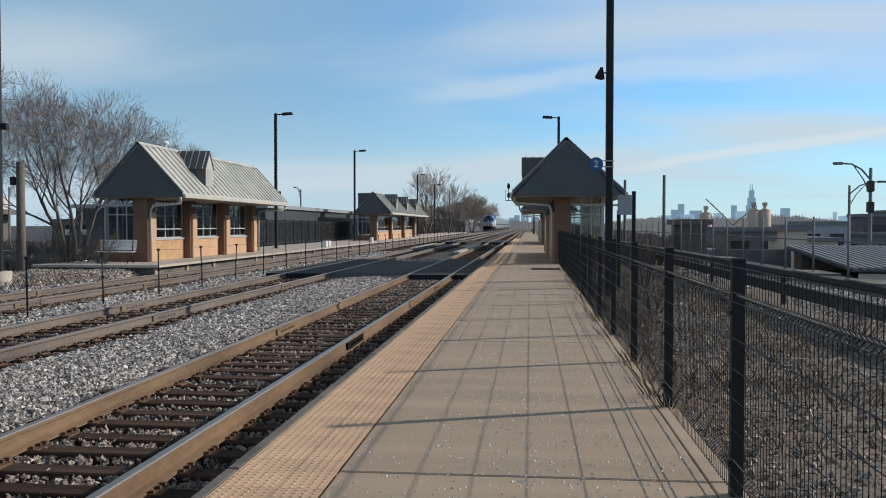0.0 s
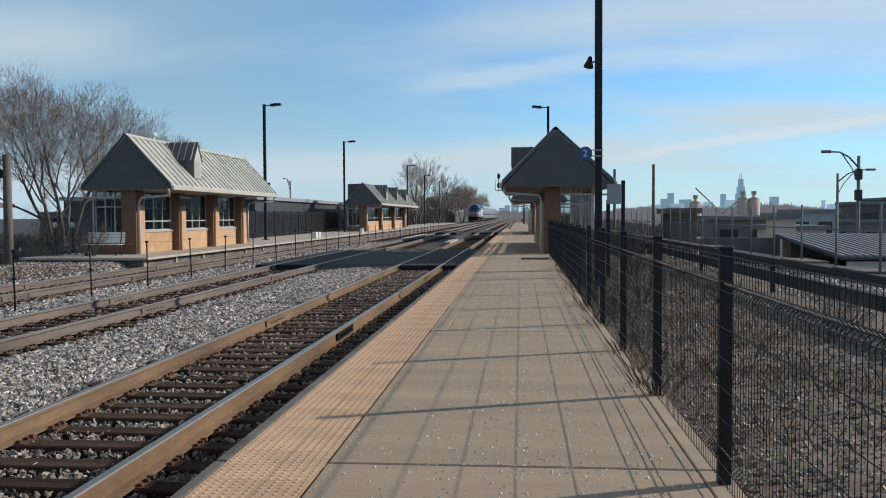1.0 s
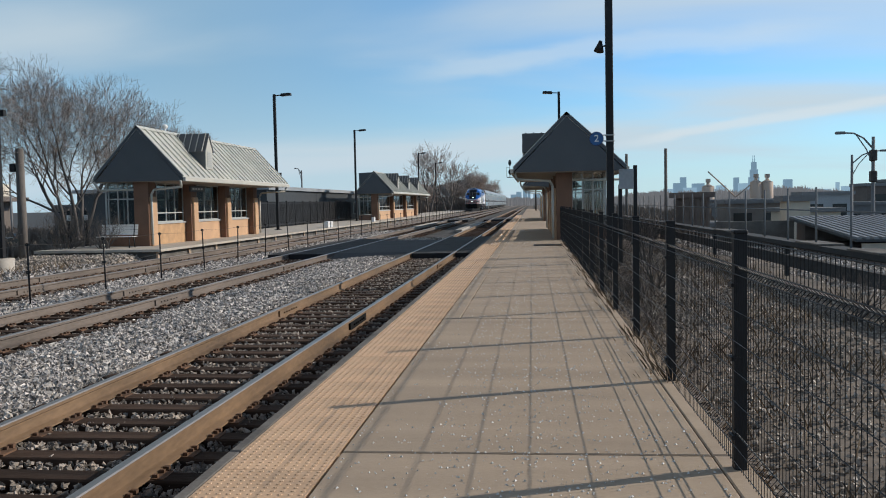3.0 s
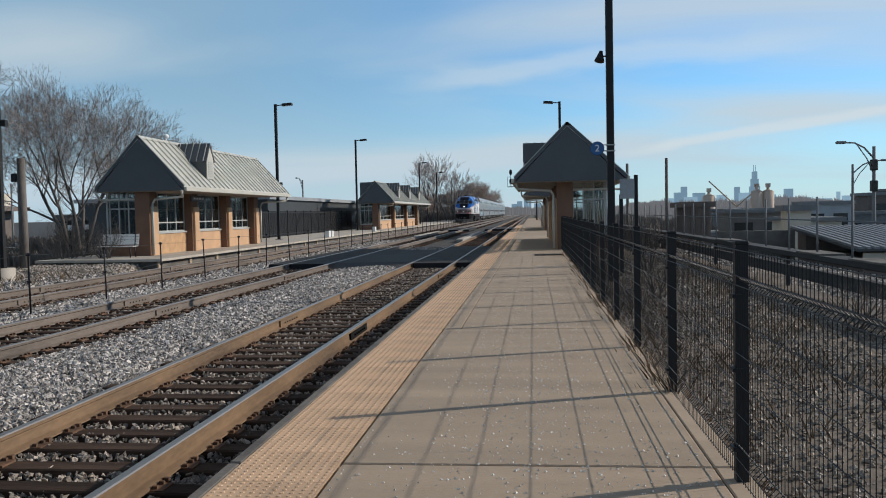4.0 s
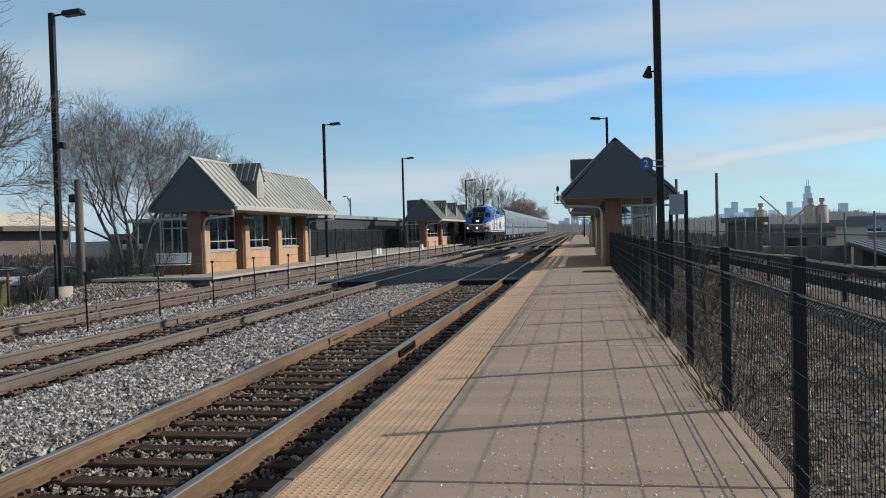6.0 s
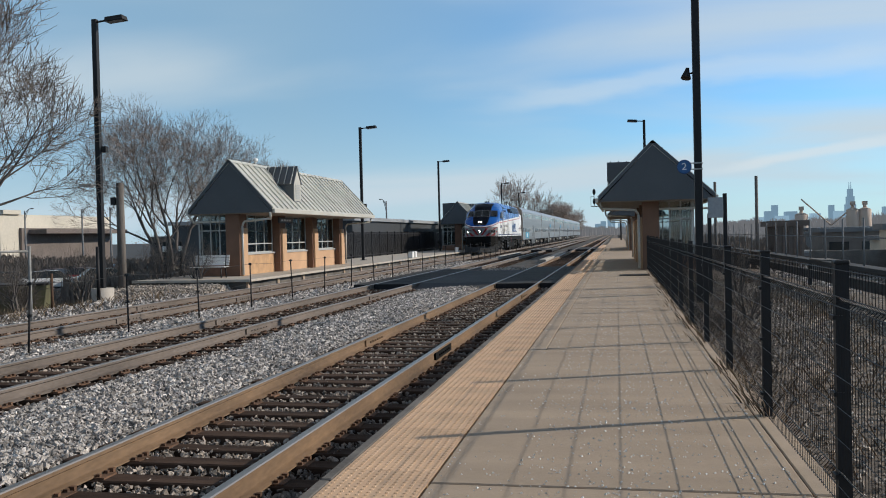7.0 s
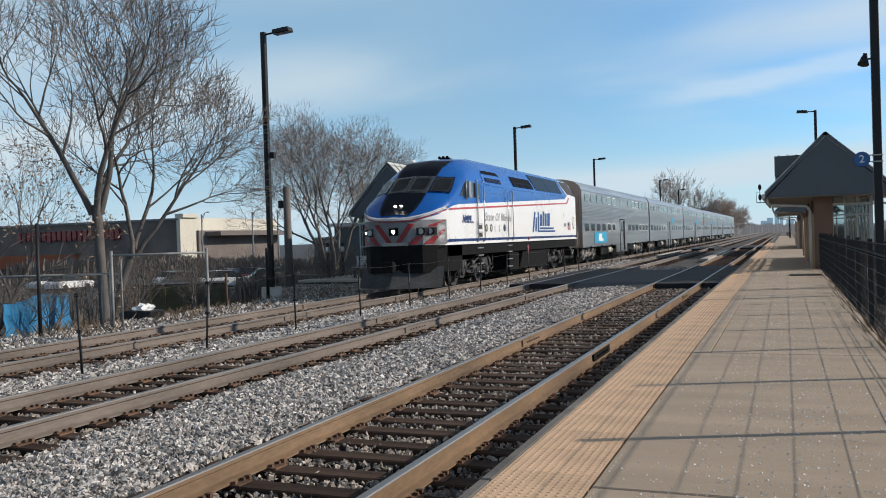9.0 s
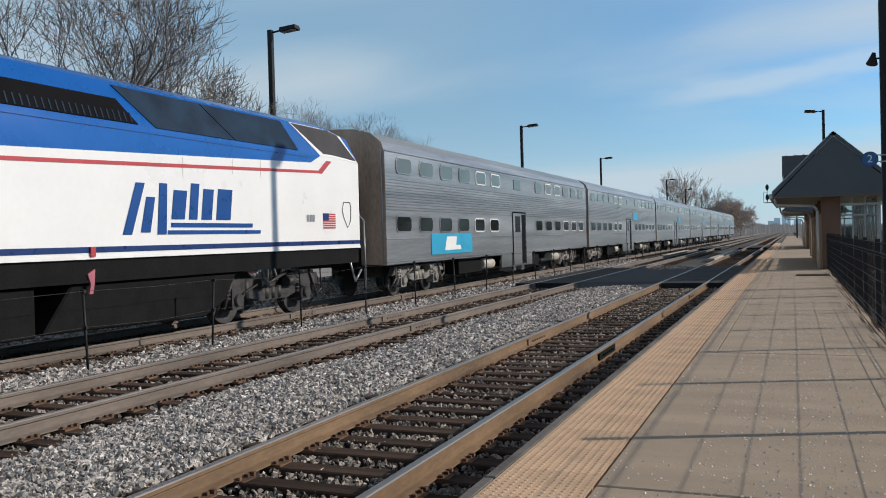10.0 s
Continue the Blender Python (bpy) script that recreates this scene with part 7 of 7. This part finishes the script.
def far_woods(name, rows, seed, m, label):
    """A ragged belt of bare treetops: many thin upright slivers."""
    rng = np.random.default_rng(seed)
    P = []
    for x0, x1, y0, y1, base, h, count in rows:
        x, y = rng.uniform(x0, x1, count), rng.uniform(y0, y1, count)
        bump = np.array([0.65 + 0.35 * noise.noise((a * 0.03, b * 0.01, seed)) + 0.28 * noise.noise((a * 0.2, b * 0.03, seed)) for a, b in zip(x, y)])
        hh = h * bump * (rng.uniform(0.90, 1.0, count) if h > 7 else rng.uniform(0.6, 1.0, count))
        w = rng.uniform(0.25, 0.9, count) * min(h, 6) * 0.05
        b = np.stack([x, y, 0 * x + base], 1)
        e = np.stack([w, rng.normal(0, 1, count) * w, 0 * w], 1)
        P.append(np.stack([b - e, b + e, b + e * 0.5 + np.stack([rng.normal(0, 1, count) * w, 0 * w, hh * 0.85], 1), b + np.stack([rng.normal(0, 1, count) * w, 0 * w, hh], 1)], 1))
    P = np.concatenate(P)
    tagged(new(name, soup(name, P.reshape(-1, 3), np.arange(4 * len(P)).reshape(-1, 4), [m])), label, "woods", kind="stuff")


# haze over the woods is the same added glow
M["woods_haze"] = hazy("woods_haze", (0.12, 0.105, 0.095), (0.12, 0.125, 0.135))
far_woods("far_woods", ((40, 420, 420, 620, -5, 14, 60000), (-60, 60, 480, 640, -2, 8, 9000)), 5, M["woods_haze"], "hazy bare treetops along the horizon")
far_woods("near_thicket", ((-30, -19.5, 135, 260, -1.5, 6.5, 15000), (9, 30, 90, 260, -4, 6.0, 11000), (3.2, 8, 85, 240, -1, 3.6, 7000), (3.6, 8.3, 42, 85, -0.8, 2.5, 3000), (-78, -30, 68, 98, -2.3, 3.6, 9000), (-27.5, -21.5, 39, 48, -1.6, 2.8, 2200), (-44, -23, 24, 42, -1.7, 1.3, 1300)), 6, M["twig"], "brown leafless scrub beside the line")

# ---- left: station building, car park, stores ----
block("station_building", -36, -20.5, 66, 118, -1.5, 2.85, M["frame_dark"], "long low dark building with a pale grey flat roof", roof_m=M["corrugated"])
for k in range(14):
    y = 68.0 + 3.4 * k
    bm = BM(); box(bm, -20.5, -20.44, y, y + 1.7, 0.5, 1.9)
    wf = part("window", bm, M["frame_grey"], bpy.data.objects["station_building"], "grey framed window")
    for a in (0.08, 0.88):
        bm = BM(); box(bm, -20.44, -20.425, y + a, y + a + 0.72, 0.58, 1.82)
        part("pane", bm, M["train_glass"], wf)
sf = thing("screen_fence", "black screened fence behind the far platform", "fence", (-18.9, 0, 0))
bm = BM(); box(bm, -0.013, 0.013, -0.047, 0.047, 0.06, 1.88)
picket = mesh_of("picket", bm, M["black_steel"])
for k in range(17):
    y = 49 + 2.4 * k
    bm = BM(); box(bm, -0.05, 0.05, y - 0.05, y + 0.05, -0.3, 1.95)
    part("post", bm, M["black_steel"], sf)
    for i in range(14):
        part("picket", picket, None, sf, at=(0, y + 0.16 + 0.16 * i, 0))
    for z in (0.12, 1.74):
        bm = BM(); box(bm, -0.02, 0.02, y + 0.06, y + 2.34, z, z + 0.06)
        part("rail", bm, M["black_steel"], sf)
for y in (58.5, 59.4, 76):
    bm = BM(); box(bm, -14.2, -13.9, y, y + 0.55, 0, 0.42)
    tagged(part("junction_box", bm, M["white_paint"], None, bevel=0.02), "small white equipment box on the far platform edge", "junction box", "white boxes")
street_lamp(-26.0, 97.0, -1.6, 7.2, -0.6, "slim dark lamp post in the car park")
# shade on the store front is put into its brown; the side stays cream
big = block("discount_store", -190, -80.2, 101, 126, -2.6, 5.4, M["far_brown"], "large store with a front darkened for shade and a cream side wall")
bm = BM(); box(bm, -80.2, -79.6, 100.8, 126.2, -2.6, 5.75)
part("side_wall", bm, M["far_cream"], big, "sunlit cream side wall")
bm = BM(); box(bm, -80.6, -79.2, 101, 104.5, 5.75, 6.3)
part("parapet_step", bm, M["far_cream"], big)
for k in range(20):
    bm = BM(); box(bm, -110 + 1.0 * k, -109.3 + 1.0 * k, 100.5, 100.9, 2.9 + 0.15 * (k % 3), 4.5)
    part("sign_letter", bm, M["car_red"], big, "dark red unreadable sign letter bar")
bm = BM(); box(bm, -160, -98, 100.0, 100.9, -1.0, 1.0)
part("awning", bm, M["far_orange"], big, "orange-red awning band")
bm = BM(); box(bm, -79.6, -76.5, 106, 126, 3.1, 3.7)
part("canopy", bm, M["far_brown"], big, "dark flat canopy")
bm = BM(); box(bm, -79.6, -79.2, 104.5, 126, -2.6, 3.9)
part("lower_front", bm, M["far_brown"], big, "dark brown lower shopfront")
block("store", -76, -58, 132, 150, -2.4, 2.2, M["far_wall"], "low tan store beside the car park", win=7)


def parked_car(x, y, turn, paint, label):
    ca = thing("parked_car", label, "car", pose(x, y, ground_height(x), 0, 0, turn), "cars in the car park")
    bm = BM()
    prism(bm, [(-2.2, 0.35), (2.2, 0.35), (2.25, 0.7), (2.1, 0.88), (1.2, 0.96), (-2.0, 1.0), (-2.25, 0.75)], -0.88, 0.88)
    part("body", bm, paint, ca, bevel=0.05)
    bm = BM()
    v = [bm.verts.new(p) for p in ((-1.9, -0.8, 0.95), (1.1, -0.8, 0.95), (1.1, 0.8, 0.95), (-1.9, 0.8, 0.95), (-1.3, -0.62, 1.48), (0.3, -0.62, 1.48), (0.3, 0.62, 1.48), (-1.3, 0.62, 1.48))]
    for q in ((0, 1, 5, 4), (1, 2, 6, 5), (2, 3, 7, 6), (3, 0, 4, 7)):
        bm.faces.new([v[i] for i in q]).material_index = 1
    bm.faces.new(v[4:])
    part("cabin", bm, [paint, M["train_glass"]], ca, "dark windows and roof")
    for a in (-1.4, 1.35):
        for s in (-1, 1):
            bm = BM(); rod(bm, (a, s * 0.72, 0.33), (a, s * 0.9, 0.33), 0.33, n=16)
            part("wheel", bm, M["tyre"], ca)


rc = random.Random(9)
for row, (y0, x0) in enumerate(((62, -41), (74, -47), (90, -52))):
    for k in range(9):
        if rc.random() < 0.2:
            continue
        p, nm = rc.choice((("car_white", "white"), ("car_grey", "dark grey"), ("car_red", "dark red"), ("car_grey", "dark grey"), ("car_white", "white")))
        parked_car(x0 - 2.9 * k, y0 + rc.uniform(-0.4, 0.4), 90 + rc.uniform(-4, 4), M[p], nm + " car parked in the asphalt lot")
parked_car(-38.9, 54.6, 40, M["car_white"], "white car parked near the bank")
parked_car(-35.2, 55.4, 42, M["car_grey"], "dark grey car parked near the bank")
parked_car(-43.4, 56.0, 38, M["car_grey"], "dark grey car parked near the bank")


for x, y in ((-71.5, 95), (-64, 95.5), (-58, 92)):
    street_lamp(x, y, -2.2, 8.0, 0.9, "slim dark lamp post in the car park")


def signal_mast():
    sg = thing("railway_signal", "black railway signal heads on a bracket mast", "signal", (0.65, 150, -0.4))
    bm = BM()
    rod(bm, (0, 0, 0), (0, 0, 6.5), 0.12, n=8)
    rod(bm, (0, 0, 6.2), (-4.9, 0, 6.2), 0.07, n=6)
    rod(bm, (-4.35, 0, 6.2), (-4.35, 0, 9.2), 0.05, n=6)
    rod(bm, (-4.9, 0, 6.2), (-4.9, 0, 7.9), 0.03, n=6)
    rod(bm, (-4.9, 0, 7.9), (-4.35, 0, 7.9), 0.03, n=6)
    part("mast", bm, M["black_steel"], sg)
    for z in (7.08, 8.66):
        bm = BM()
        prism(bm, [(-4.35 + 0.26 * math.cos(a * math.pi / 8), z + 0.5 * math.sin(a * math.pi / 8)) for a in range(16)], -0.15, 0.1)
        part("signal_head", bm, M["black_steel"], sg)


signal_mast()



def heap_z(x, y):
    f = min(1, max(0, (y - 26.2) / 4.2)) * min(1, max(0, (x + 20.2) / 1.5)) * min(1, max(0, (-14.1 - x) / 0.7))
    f = f * f * (3 - 2 * f)
    return -0.92 + 0.70 * f + (0.025 * noise.noise((x * 2.2, y * 2.2, 1)) + 0.045 * noise.noise((x * 9, y * 9, 2))) * (0.4 + f)


def gravel_heap():
    """Loose ballast banked against the end of the far platform."""
    n, m = 48, 40
    V, F = [], []
    for j in range(m + 1):
        for i in range(n + 1):
            x, y = -20.2 + 6.1 * i / n, 26.0 + 5.15 * j / m
            z = heap_z(x, y)
            V.append((x, y, z))
    for j in range(m):
        for i in range(n):
            a = j * (n + 1) + i
            F.append((a, a + 1, a + n + 2, a + n + 1))
    tagged(new("gravel_heap", soup("gravel_heap", np.array(V), np.array(F), [M["ballast_mid"]])), "grey gravel banked against the far platform end", "gravel", kind="stuff")


gravel_heap()
stones("gravel", 9000, (-19.8, -14.2, 26.6, 31.1), (0.022, 0.055), [M["gravel"]], "grey-brown gravel stones banked against the far platform end", 27, bed=heap_z)

motions()
